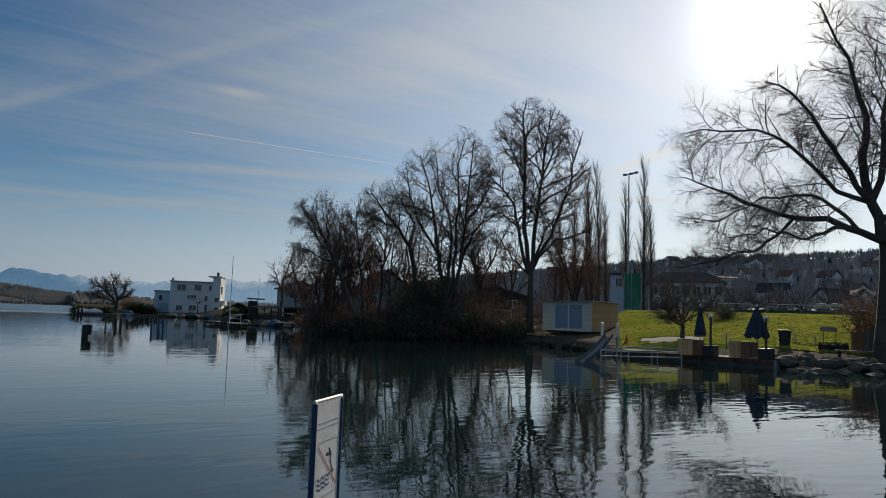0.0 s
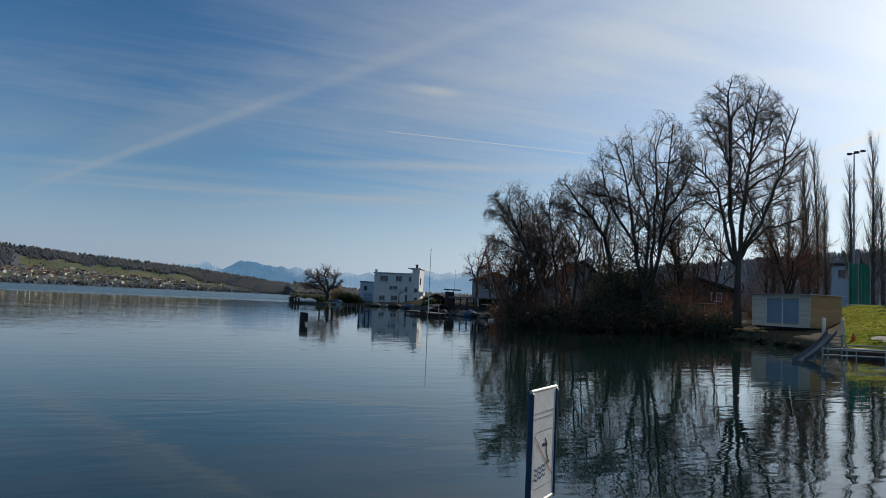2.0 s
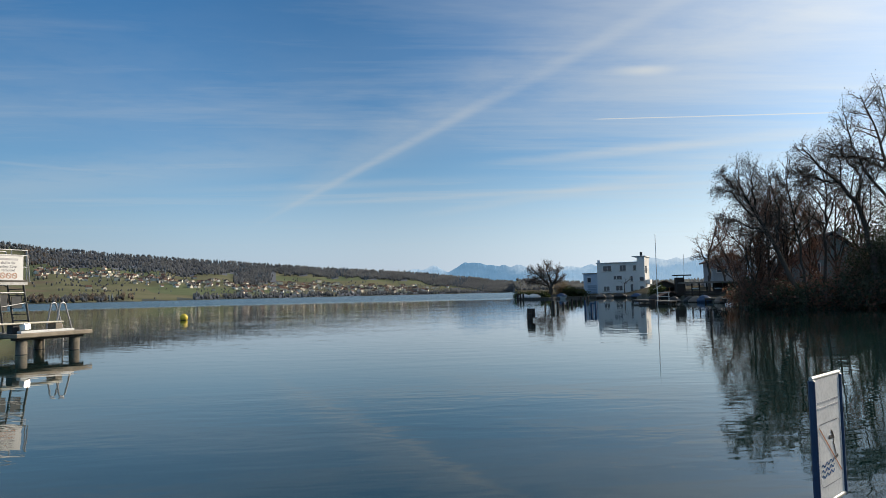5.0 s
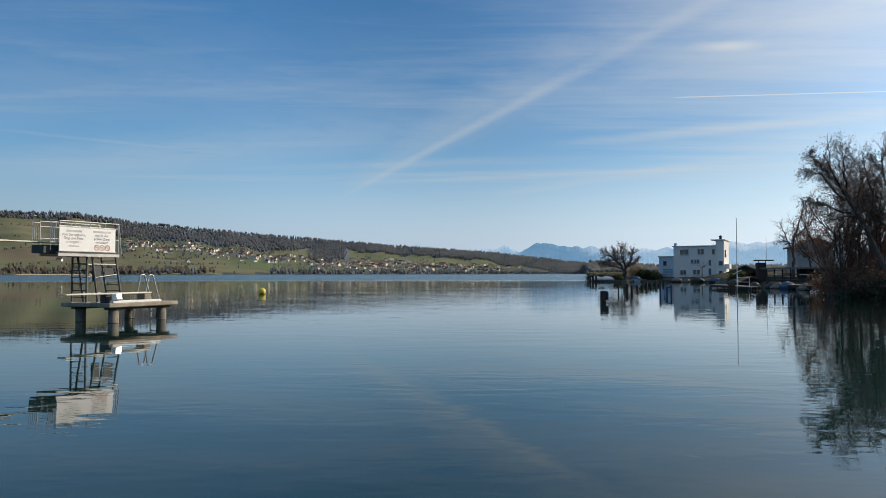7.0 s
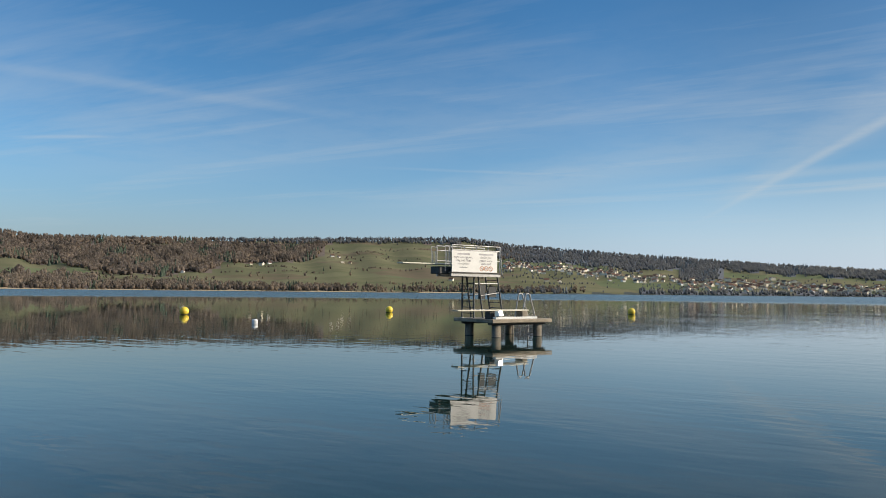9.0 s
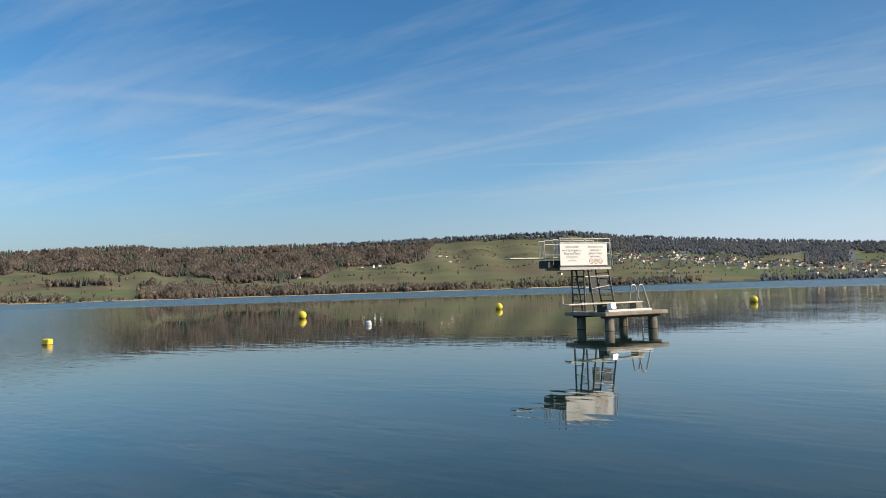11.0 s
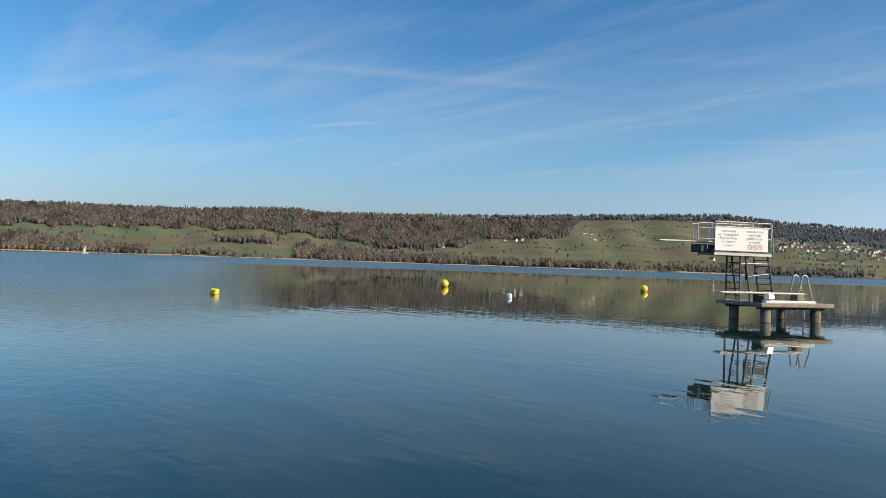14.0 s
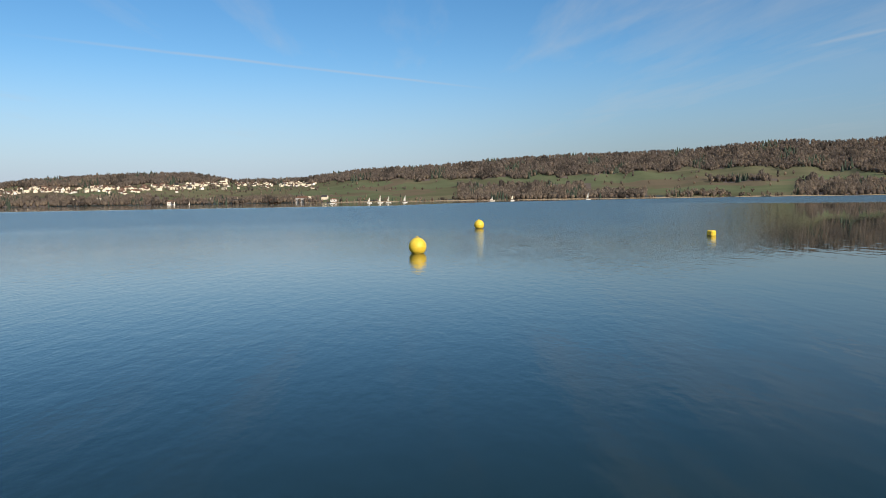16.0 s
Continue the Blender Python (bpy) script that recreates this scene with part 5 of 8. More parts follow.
for i, (az, d, h) in enumerate(((28.8, 64, 6.0), (29.4, 66, 7.6), (29.9, 64.5, 8.2), (30.6, 66, 7.8), (31.3, 65, 7.0), (32.4, 66, 7.4), (33.3, 68, 6.6), (34.3, 65.5, 7.6), (35.2, 67, 7.8), (36.2, 66, 7.4), (41.0, 66, 6.6), (42.3, 65, 5.0), (47.2, 69, 6.6), (48.9, 70, 6.4), (50.0, 71, 5.2))):
    build_tree("thicket_tree", on_ground(az, d), 300 + i, h, 0.1, THICKET, "slim twiggy reddish tree in the thicket on the point", twig="twig_red", crown=(0, 0, h * 0.55, 1.9, h * 0.62), leaves=500, leaf="leaf_dry", leaf_size=0.045, group="thicket on the point")
shrubs = ((28.9, 65, 4.6, 2.0, "leaf_dry", 1500), (29.9, 65, 6.4, 2.2, "leaf_dry", 2200), (31.0, 65, 5.0, 2.0, "leaf_dry", 1500), (32.2, 63.5, 1.5, 1.8, "leaf_dry", 1200), (33.6, 63, 1.6, 2.0, "leaf_dry", 1300),
          (34.9, 64, 3.4, 1.8, "leaf_dry", 1800), (35.8, 63.4, 4.2, 1.7, "leaf_ivy", 2200), (33.0, 66, 2.4, 1.8, "leaf_dry", 1300), (36.6, 63, 5.8, 1.9, "leaf_ivy", 2600), (37.5, 63, 7.4, 1.9, "leaf_ivy", 3200), (38.4, 63, 7.2, 2.0, "leaf_ivy", 3200), (39.3, 63, 5.4, 2.0, "leaf_ivy", 2400),
          (40.5, 63, 3.2, 2.2, "leaf_dry", 1700), (41.8, 63, 2.6, 2.4, "leaf_dry", 1600), (43.0, 64, 2.2, 2.2, "leaf_dry", 1500), (44.2, 66, 1.8, 2.0, "leaf_dry", 1300), (30.4, 62.5, 1.8, 2.2, "leaf_dry", 1500),
          (34.4, 62.2, 1.5, 2.2, "leaf_ivy", 1700), (29.0, 63.4, 1.8, 2.0, "leaf_dry", 1500), (37.0, 61.6, 2.0, 2.2, "leaf_ivy", 2200), (39.2, 61.6, 2.0, 2.2, "leaf_ivy", 2200), (41.0, 61.6, 1.5, 2.0, "leaf_ivy", 1700),
          (44.2, 72, 3.6, 2.6, "leaf_dry", 1800), (42.0, 72, 4.0, 2.8, "leaf_dry", 1800), (46.8, 74, 3.8, 2.6, "leaf_dry", 1700), (36.0, 67, 3.6, 2.4, "leaf_dry", 1500), (40.6, 67, 5.0, 2.6, "leaf_dry", 1600))
for i, (az, d, h, w, leaf, many) in enumerate(shrubs):
    build_shrub("shore_shrub", on_ground(az, d), 40 + i, h, w, "dense dark shrub overhanging the water" if leaf == "leaf_ivy" else "twiggy shrub with brown leaves at the waterline", leaf=leaf,
                leaves=many, leaf_size=0.085 if leaf == "leaf_ivy" else 0.045, twig="twig_red" if leaf == "leaf_dry" else "twig", stems=34, group="shrubs on the point")
for i in range(18):
    az = 27.9 + i * 0.95
    build_shrub("bank_shrub", on_ground(az, float(shore_at(az)) + 0.35), 200 + i, 1.5 + 0.6 * math.sin(i * 2.1), 2.4, "low dark shrub hanging over the lake's edge", leaf="leaf_ivy" if i % 3 else "leaf_dry",
                leaves=1200, stems=14, leaf_size=0.11, group="shrubs at the lake's edge")
for i, (az, d, h) in enumerate(((50.6, 112, 23.0), (49.7, 116, 20.5), (48.8, 116, 19.0), (52.65, 108, 18.0), (53.95, 106, 21.0), (54.55, 107, 14.5), (51.2, 118, 17.5), (47.8, 118, 17.0), (50.1, 114, 21.5))):
    build_tree("poplar", on_ground(az, d), 70 + i, h, 0.26, POPLAR, "tall narrow bare poplar behind the lawn", twig="twig_poplar", group="row of poplars")


# ---- the great tree at the lawn ----
def great_tree():
    base = on_ground(70.1, 41.0)

    def at(az, el, d, r):
        p = polar(az, d, height_at(el, d)) - base
        return (p.x, p.y, p.z, r)
    limbs = (
        (at(69.9, 6.2, 41, 0.270), at(69.0, 10.3, 41, 0.216), at(69.1, 14.5, 40.6, 0.153), at(68.0, 18.5, 40.4, 0.090), at(66.4, 22.5, 40, 0.036)),
        (at(69.7, 9.0, 41, 0.180), at(70.2, 14, 41.6, 0.134), at(71, 20, 42, 0.067), at(71.5, 25, 42, 0.027)),
        (at(69.3, 8.5, 41, 0.162), at(67.6, 11.6, 40, 0.126), at(66.3, 14.3, 39.4, 0.098), at(64.2, 17.3, 39, 0.063), at(62.8, 17.7, 39, 0.027)),
        (at(69.4, 8.8, 41, 0.134), at(67.0, 10.0, 40.5, 0.108), at(64.8, 13.0, 39.6, 0.086), at(62.2, 14.3, 39, 0.063), at(58.8, 14.6, 38.6, 0.041), at(57.2, 14.4, 38.4, 0.018)),
        (at(69.8, 6.4, 41, 0.189), at(67.2, 7.5, 40.5, 0.162), at(64.6, 8.0, 40, 0.126), at(61.6, 9.0, 39.5, 0.090), at(59.6, 10.1, 39.2, 0.063), at(57.0, 11.2, 39, 0.022)),
        (at(64.4, 7.6, 40, 0.090), at(62.6, 5.9, 39.4, 0.072), at(60.0, 5.1, 39, 0.054), at(56.6, 4.4, 38.6, 0.022)),
        (at(68.6, 7.2, 40.7, 0.108), at(65.6, 9.6, 41.5, 0.081), at(62.5, 9.4, 42, 0.058), at(60.2, 8.2, 42, 0.041), at(57.6, 7.6, 42, 0.018)),
        (at(67.6, 7.4, 40.5, 0.090), at(65.3, 6.3, 39.4, 0.067), at(62.6, 7.2, 39, 0.045), at(60.0, 6.6, 38.4, 0.022)),
        (at(70, 7, 41, 0.180), at(73, 10, 41, 0.134), at(76, 14, 41, 0.090), at(79, 17, 41, 0.031)),
        (at(70, 6.4, 41, 0.180), at(73.5, 8, 43, 0.134), at(77, 9.5, 45, 0.090), at(81, 12, 46, 0.031)),
    )
    sp = spec_of(segs=(6, 6, 5, 3, 1), kids=(0, 30, 12, 10), first=(0.9, 0.18, 0.12, 0.1), ratio=(0.4, 0.28, 0.54, 0.5), angle=((20, 45), (30, 75), (30, 70), (30, 75)), rad=0.42, thin=0.008, shrink=(0.3, 0.45, 0.4, 0.3), rise=(0.0, 0.02, 0.015, 0.02, 0.0), taper=(0.32, 0.85, 0.85, 0.85, 0.7))
    build_tree("great_tree", base, 90, 6.2, 0.72, sp, "huge bare tree with wide low limbs at the lawn's edge", limbs=limbs)


great_tree()


# ---- warning sign in the shallows ----
def text_mesh(body, size, material, align="CENTER", bold=0.0):
    cu = bpy.data.curves.new("lettering", "FONT")
    cu.body, cu.size, cu.align_x, cu.align_y, cu.extrude, cu.offset = body, size, align, "CENTER", 0.0015, bold
    tmp = new("lettering_source", cu)
    me = bpy.data.meshes.new_from_object(tmp.evaluated_get(bpy.context.evaluated_depsgraph_get()))
    bpy.data.objects.remove(tmp)
    bpy.data.curves.remove(cu)
    me.materials.clear()
    me.materials.append(material)
    return me


FACE = Matrix(((1, 0, 0, 0), (0, 0, -1, 0), (0, 1, 0, 0), (0, 0, 0, 1)))


def lettering(body, size, material, parent, x, y, z, bold=0.0):
    """Flat lettering on a face that looks to -y."""
    me = text_mesh(body, size, material, bold=bold)
    me.transform(Matrix.Translation((x, y, z)) @ FACE)
    return part("lettering", me, None, parent)


def stroke(points, width, y, parent, material, name, label=""):
    """A printed line of a given width in the plane of a sign."""
    bm = bmesh.new()
    left, right = [], []
    for i, (x, z) in enumerate(points):
        a = Vector(points[max(i - 1, 0)])
        b = Vector(points[min(i + 1, len(points) - 1)])
        n = Vector((-(b - a).y, (b - a).x)).normalized() * width / 2
        left.append(bm.verts.new((x + n.x, y, z + n.y)))
        right.append(bm.verts.new((x - n.x, y, z - n.y)))
    for i in range(len(points) - 1):
        bm.faces.new((left[i], left[i + 1], right[i + 1], right[i]))
    bmesh.ops.solidify(bm, geom=bm.faces[:], thickness=0.0006)
    return part(name, bm, material, parent, label)


def warning_sign():
    left, right = Vector((1.740, 2.776)), Vector((1.988, 2.975))
    along = (right - left).normalized()
    wide = (right - left).length
    mid = (left + right) / 2
    turn = math.degrees(math.atan2(along.y, along.x))
    base = gz((mid.x, mid.y))
    s = thing("warning_sign", pose(mid.x, mid.y, base, 0, 0, turn), "white no-diving sign on a dark post in the lake", "sign")
    z0, z1 = 0.918 - base, 1.423 - base
    h = wide / 2
    part("post", rod((0, 0.035, 0), (0, 0.035, z1 - 0.06), 0.015, n=12), M["steel_dark"], s, "dark steel post", smooth=False)
    part("panel", box(-h + 0.012, h - 0.012, -0.006, 0.006, z0 + 0.004, z1 - 0.004, 0.001), M["sign_white"], s)
    for x in (-h, h):
        part("side_rail", box(x - 0.009, x + 0.009, -0.013, 0.013, z0 - 0.012, z1 - 0.004, 0.006), M["navy"], s, "dark blue side rail")
    part("top_rail", rod((-h - 0.006, 0.0, z1), (h + 0.006, 0.0, z1), 0.0085, n=12), M["alu"], s, "bright aluminium rail")
    part("bottom_rail", rod((-h + 0.010, 0.0, z0), (h + 0.008, 0.0, z0), 0.011, n=12), M["alu"], s, "bright aluminium rail")
    for zc in (z0 + 0.12, z1 - 0.12):
        part("clamp", box(-0.04, 0.04, 0.006, 0.06, zc - 0.012, zc + 0.012, 0.003), M["steel_dark"], s)
    f = -0.0075
    hgt = z1 - z0
    # two faded lines of print, word by word
    for zz, words in ((0.80, ((-0.80, 0.06), (0.14, 0.36), (0.44, 0.74))), (0.755, ((-0.78, -0.20), (-0.12, 0.10), (0.18, 0.70)))):
        for u, v in words:
            part("text_bar", box(h * u, h * v, f - 0.0004, f + 0.0010, z0 + hgt * zz - 0.0035, z0 + hgt * zz + 0.0035), M["print_soft"], s, "faded grey word of print")
    x0, x1, b0, b1 = -h * 0.80, h * 0.80, z0 + hgt * 0.14, z0 + hgt * 0.63
    c = 0.02
    ring = [(x0 + c, b0), (x1 - c, b0), (x1, b0 + c), (x1, b1 - c), (x1 - c, b1), (x0 + c, b1), (x0, b1 - c), (x0, b0 + c), (x0 + c, b0)]
    stroke(ring, 0.0028, f, s, M["print_soft"], "pictogram_border", "thin grey border line")
    stroke([(x0 + 0.006, b1 - 0.012), (x1 - 0.006, b0 + 0.03)], 0.0065, f - 0.0008, s, M["print_red"], "red_slash", "red diagonal stroke")
    for k in range(3):
        zc = b0 + 0.038 + k * 0.021
        stroke([(x0 + 0.016 + 0.16 * q / 14 * 0.9, zc + 0.007 * math.sin(q * 1.35 + 0.4) + 0.0008 * q) for q in range(15)], 0.0065, f, s, M["print_blue"], "blue_wave", "blue wavy line")
    zc = b0 + 0.150
    stroke([(0.020, zc + 0.06), (0.045, zc + 0.025), (0.035, zc + 0.0)], 0.012, f, s, M["print_grey"], "pictogram_bar", "dark bent bar")
    stroke([(-0.015, zc + 0.035), (0.040, zc + 0.03)], 0.014, f, s, M["print_grey"], "pictogram_bar", "dark bent bar")
    stroke([(0.040, zc + 0.0), (0.062, zc - 0.045)], 0.010, f, s, M["print_grey"], "pictogram_bar", "dark bent bar")
    stroke([(0.045, zc - 0.058), (0.085, zc - 0.050)], 0.012, f, s, M["print_grey"], "pictogram_bar", "dark bent bar")


warning_sign()


# ---- diving platform in the lake ----
def diving_platform():
    near = Vector((-12.04, 26.0, 0.142))
    size = 0.921
    ang = math.degrees(math.atan2(0.896, 0.445))
    # local x runs along the boards away from their tips, local y across to the tower's far side
    t = thing("diving_platform", Matrix.Translation(near) @ Matrix.Rotation(radians(ang), 4, "Z") @ Matrix.Scale(size, 4), "concrete diving platform with steel tower and two springboards", "diving platform")
    L, W, Z = 3.5, 2.87, 0.65
    bed = -3.3
    # the slab is cast with a chamfered underside
    part("deck_slab", box(0, L, 0, W, Z - 0.17, Z, 0.03), M["concrete"], t, "weathered concrete slab")
    for y in (0.42, W - 0.5):
        part("beam", box(0.2, L - 0.2, y - 0.14, y + 0.14, Z - 0.27, Z - 0.171, 0.01), M["concrete_dark"], t)
    for x, y in ((0.55, 0.42), (0.55, W - 0.5), (L - 0.55, 0.42), (L - 0.55, W - 0.5)):
        p = part("pillar", rod((x, y, bed), (x, y, Z - 0.262), 0.20, n=16), M["concrete_old"], t, "stained concrete pillar", smooth=True)
        part("tide_band", rod((x, y, -0.5), (x, y, -0.135), 0.203, n=16), M["concrete_dark"], p, "dark wet band at the waterline")
    # tower
    c0, c1 = 1.45, 2.32
    top = 2.62
    posts = (((0.10, c0), (0.10, c0)), ((0.10, c1), (0.10, c1)), ((0.62, c0), (0.32, c0)), ((0.62, c1), (0.32, c1)), ((1.78, c0), (1.42, c0)), ((1.78, c1), (1.42, c1)))
    for a, b in posts:
        lg = part("tower_leg", rod((a[0], a[1], Z), (b[0], b[1], top), 0.042, n=10), M["steel_tower"], t)
        part("foot_plate", box(a[0] - 0.09, a[0] + 0.09, a[1] - 0.09, a[1] + 0.09, Z, Z + 0.015), M["steel"], lg)
    for k in range(7):
        z = Z + 0.22 + k * 0.27
        part("rung", rod((0.10, c0, z), (0.10, c1, z), 0.018, n=8), M["steel_dark"], t)
    for k in range(8):
        z = Z + 0.2 + k * 0.25
        f = (z - Z) / (top - Z)
        x = 1.78 - 0.36 * f
        part("tread", box(x - 0.08, x + 0.08, c0 + 0.04, c1 - 0.04, z - 0.015, z + 0.015), M["steel_dark"], t)
    for y in (c0, c1):
        part("tie_bar", rod((0.40, y, 2.2), (1.50, y, 2.2), 0.028, n=8), M["steel"], t)
        part("tie_bar", rod((0.45, y, 1.65), (1.58, y, 1.80), 0.022, n=8), M["steel"], t)
        part("tie_bar", rod((0.56, y, 1.02), (1.70, y, 1.00), 0.022, n=8), M["steel"], t)
    for x0, x1, z0, z1 in ((0.40, 0.78, 1.50, 2.14), (0.98, 1.42, 1.60, 2.06)):
        part("dark_panel", box(x0, x1, 1.50, 1.52, z0, z1), M["steel_dark"], t, "dark sheet fixed between the legs")
    # upper floor
    a0, a1, b0, b1 = -1.30, 1.45, 1.22, 2.40
    part("upper_floor", box(a0, a1, b0, b1, top, top + 0.07, 0.008), M["timber_grey"], t, "grey plank floor")
    for y in (b0 + 0.06, b1 - 0.06):
        part("floor_girder", box(a0, a1, y - 0.04, y + 0.04, top - 0.12, top - 0.001), M["steel"], t)
    board = part("notice_board", box(-1.31, 1.21, 1.185, 1.215, 2.70, 3.62, 0.004), M["sign_white"], t, "large white board with printed rules")
    for z in (2.69, 3.63):
        part("board_frame", box(-1.33, 1.23, 1.178, 1.222, z - 0.012, z + 0.012), M["steel"], board)
    fy = 1.183
    for k, (body, z) in enumerate((("vom Sprungturm,", 3.34), ("Steg und Floss", 3.20), ("strengstens", 3.06), ("verboten", 2.90))):
        lettering(body, 0.145 if k < 3 else 0.12, M["print_mid" if k < 2 else "print_soft"], board, -0.69, fy, z, 0.001)
    part("text_bar", box(-1.02, -0.34, fy - 0.001, fy + 0.001, 3.44, 3.52), M["print_soft"], board, "faded line of print")
    for body, z in (("sind in der", 3.35), ("gelben Zone", 3.21), ("verboten!", 3.07)):
        lettering(body, 0.145, M["print_mid"], board, 0.56, fy, z, 0.001)
    part("text_bar", box(0.16, 0.98, fy - 0.001, fy + 0.001, 3.45, 3.53), M["print_soft"], board, "faded line of print")
    for k in range(3):
        x = 0.33 + 0.25 * k
        ring = [(x + 0.10 * math.cos(q * math.pi / 12), 2.86 + 0.10 * math.sin(q * math.pi / 12)) for q in range(25)]
        stroke(ring, 0.034, fy, board, M["print_red"], "red_ring", "red prohibition ring")
        stroke([(x - 0.07, 2.93), (x + 0.07, 2.79)], 0.022, fy - 0.001, board, M["print_red"], "red_ring_bar")
        part("pictogram_bar", box(x - 0.05, x + 0.05, fy + 0.0005, fy + 0.0015, 2.85, 2.885), M["print_soft"], board)
    # railings of the upper floor
    rail_z = 3.86
    for pts in (((-1.30, 1.22), (1.40, 1.22)), ((-1.30, 2.38), (1.40, 2.38))):
        for z in (rail_z, rail_z - 0.2, 3.2):
            part("hand_rail", rod((pts[0][0], pts[0][1], z), (pts[1][0], pts[1][1], z), 0.024, n=8), M["steel"], t)
        for k in range(5):
            x = -1.28 + k * 0.665
            part("rail_post", rod((x, pts[0][1], top + 0.07), (x, pts[0][1], rail_z), 0.022, n=8), M["steel"], t)
    for y in (1.22, 2.38):
        part("rail_brace", rod((1.40, y, rail_z), (1.52, y, top), 0.024, n=8), M["steel"], t)
    # barred sides by the board's root
    for y in (1.26, 2.34):
        for z in (3.80, 3.02):
            part("hand_rail", rod((-1.62, y, z), (-1.30, y, z), 0.02, n=8), M["steel"], t)
        for k in range(5):
            x = -1.62 + k * 0.075
            part("rail_bar", rod((x, y, 3.02 if k else 2.72), (x, y, 3.80 if k in (0, 4) else 3.62), 0.013, n=6), M["steel"], t)
    part("board_fulcrum", box(-1.78, -0.90, 1.45, 2.15, 2.60, 2.92, 0.02), M["steel_dark"], t, "dark steel mounting box")
    part("high_springboard", box(-3.55, 0.3, 1.62, 2.08, 3.00, 3.055, 0.012), M["board_cream"], t, "long cream-coloured board")
    # low springboard
    part("low_springboard", box(-1.62, 2.32, 0.28, 0.76, 1.00, 1.055, 0.012), M["board_cream"], t, "long cream-coloured board")
    part("board_stand", box(1.95, 2.28, 0.30, 0.74, Z, 0.98, 0.02), M["concrete"], t)
    part("board_stand", box(0.12, 0.62, 0.36, 0.68, Z, 0.98, 0.02), M["steel_dark"], t)
    gleam = part("steel_locker", box(-0.16, 0.16, -0.12, 0.12, -0.13, 0.13, 0.03), M["bright_steel"], t, "polished steel locker flashing in the sun")
    gleam.matrix_basis = pose(0.44, 0.10, 0.89, 0, 0, 8) @ pose(0, 0, 0, -12, 0, 0)
    part("deck_kerb", box(0.2, 2.6, 0.02, 0.24, Z, Z + 0.10, 0.015), M["white_paint"], t, "low pale kerb")
    # bathing ladder with bent hand rails
    for y, low in ((0.95, 1.30), (1.45, 1.75)):
        pts = [(2.50, y, Z), (2.70, y, Z + 0.98)]
        for q in range(7):
            g = math.pi - math.pi * q / 6
            pts.append((2.84 + 0.14 * math.cos(g), y, Z + 1.00 + 0.13 * math.sin(g)))
        pts += [(3.30, y, Z + 0.03), (3.56, low, Z - 0.06), (3.57, low, -0.9)]
        part("ladder_rail", pipe(pts, 0.034, 8), M["steel"], t, "bent steel hand rail")
    for k in range(5):
        part("ladder_rung", rod((3.57, 1.30, 0.40 - k * 0.26), (3.57, 1.75, 0.40 - k * 0.26), 0.02, n=8), M["steel"], t)


diving_platform()


# ---- buoys ----
def buoy_mesh(r):
    n = 14
    prof = [(r * math.sin(math.pi * q / n), -r * math.cos(math.pi * q / n)) for q in range(n + 1)]
    return turned(prof, 24)


def yellow_buoy(az, d, r, lift, first=None):
    p = polar(az, d, 0)
    b = thing("buoy", Matrix.Translation(p) @ Matrix.Rotation(az * 0.7, 4, "Z") @ Matrix.Rotation(radians(4), 4, "X"), "round yellow plastic buoy floating on the lake", "buoy", "yellow buoys of the bathing zone")
    bm = buoy_mesh(r)
    bmesh.ops.translate(bm, verts=bm.verts[:], vec=(0, 0, lift))
    body = part("body", bm, M["yellow"], b, smooth=True)
    part("seam", turned([(r * 0.99, lift - 0.012), (r * 1.012, lift - 0.008), (r * 1.012, lift + 0.008), (r * 0.99, lift + 0.012)], 24), M["yellow"], body)
    rw = math.sqrt(max(r * r - lift * lift, 0.01))
    part("algae_band", turned([(rw * 0.9, -0.05), (rw + 0.006, -0.03), (rw + 0.012, 0.03), (math.sqrt(r * r - (0.055 - lift) ** 2) + 0.004, 0.055)], 24), M["algae"], body, "dark algae at the waterline")
    part("eye", pipe([(0.05 * math.cos(q * math.pi / 6), 0, lift + r + 0.045 * math.sin(q * math.pi / 6)) for q in range(7)], 0.012, 6), M["yellow"], b)


for az, d, r, lift in ((-88.3, 24.9, 0.305, 0.235), (-83.4, 45.0, 0.31, 0.24), (-48.35, 55.2, 0.33, 0.23), (-32.95, 62.4, 0.32, 0.22), (-14.1, 66.0, 0.33, 0.22)):
    yellow_buoy(az, d, r, lift)
p = polar(-65.95, 35.3)
b = thing("marker_float", Matrix.Translation(p) @ Matrix.Rotation(0.5, 4, "Z") @ Matrix.Rotation(radians(6), 4, "Y"), "square-shouldered yellow float on the lake", "buoy", "yellow buoys of the bathing zone")
part("body", box(-0.16, 0.16, -0.16, 0.16, -0.12, 0.25, 0.045), M["yellow"], b)
part("collar", box(-0.167, 0.167, -0.167, 0.167, 0.0, 0.03, 0.01), M["algae"], b, "dark line of algae")
p = polar(-43.25, 40.4)
b = thing("white_float", Matrix.Translation(p) @ Matrix.Rotation(0.6, 4, "Z") @ Matrix.Rotation(radians(8), 4, "X"), "white plastic canister floating upright on the lake", "float")
part("body", turned([(0.11, -0.18), (0.155, -0.14), (0.16, 0.16), (0.14, 0.22), (0.06, 0.24), (0.055, 0.26)], 16), M["float_white"], b)
part("cap", turned([(0.06, 0.26), (0.06, 0.285), (0.03, 0.295)], 12), M["plastic_dark"], b)


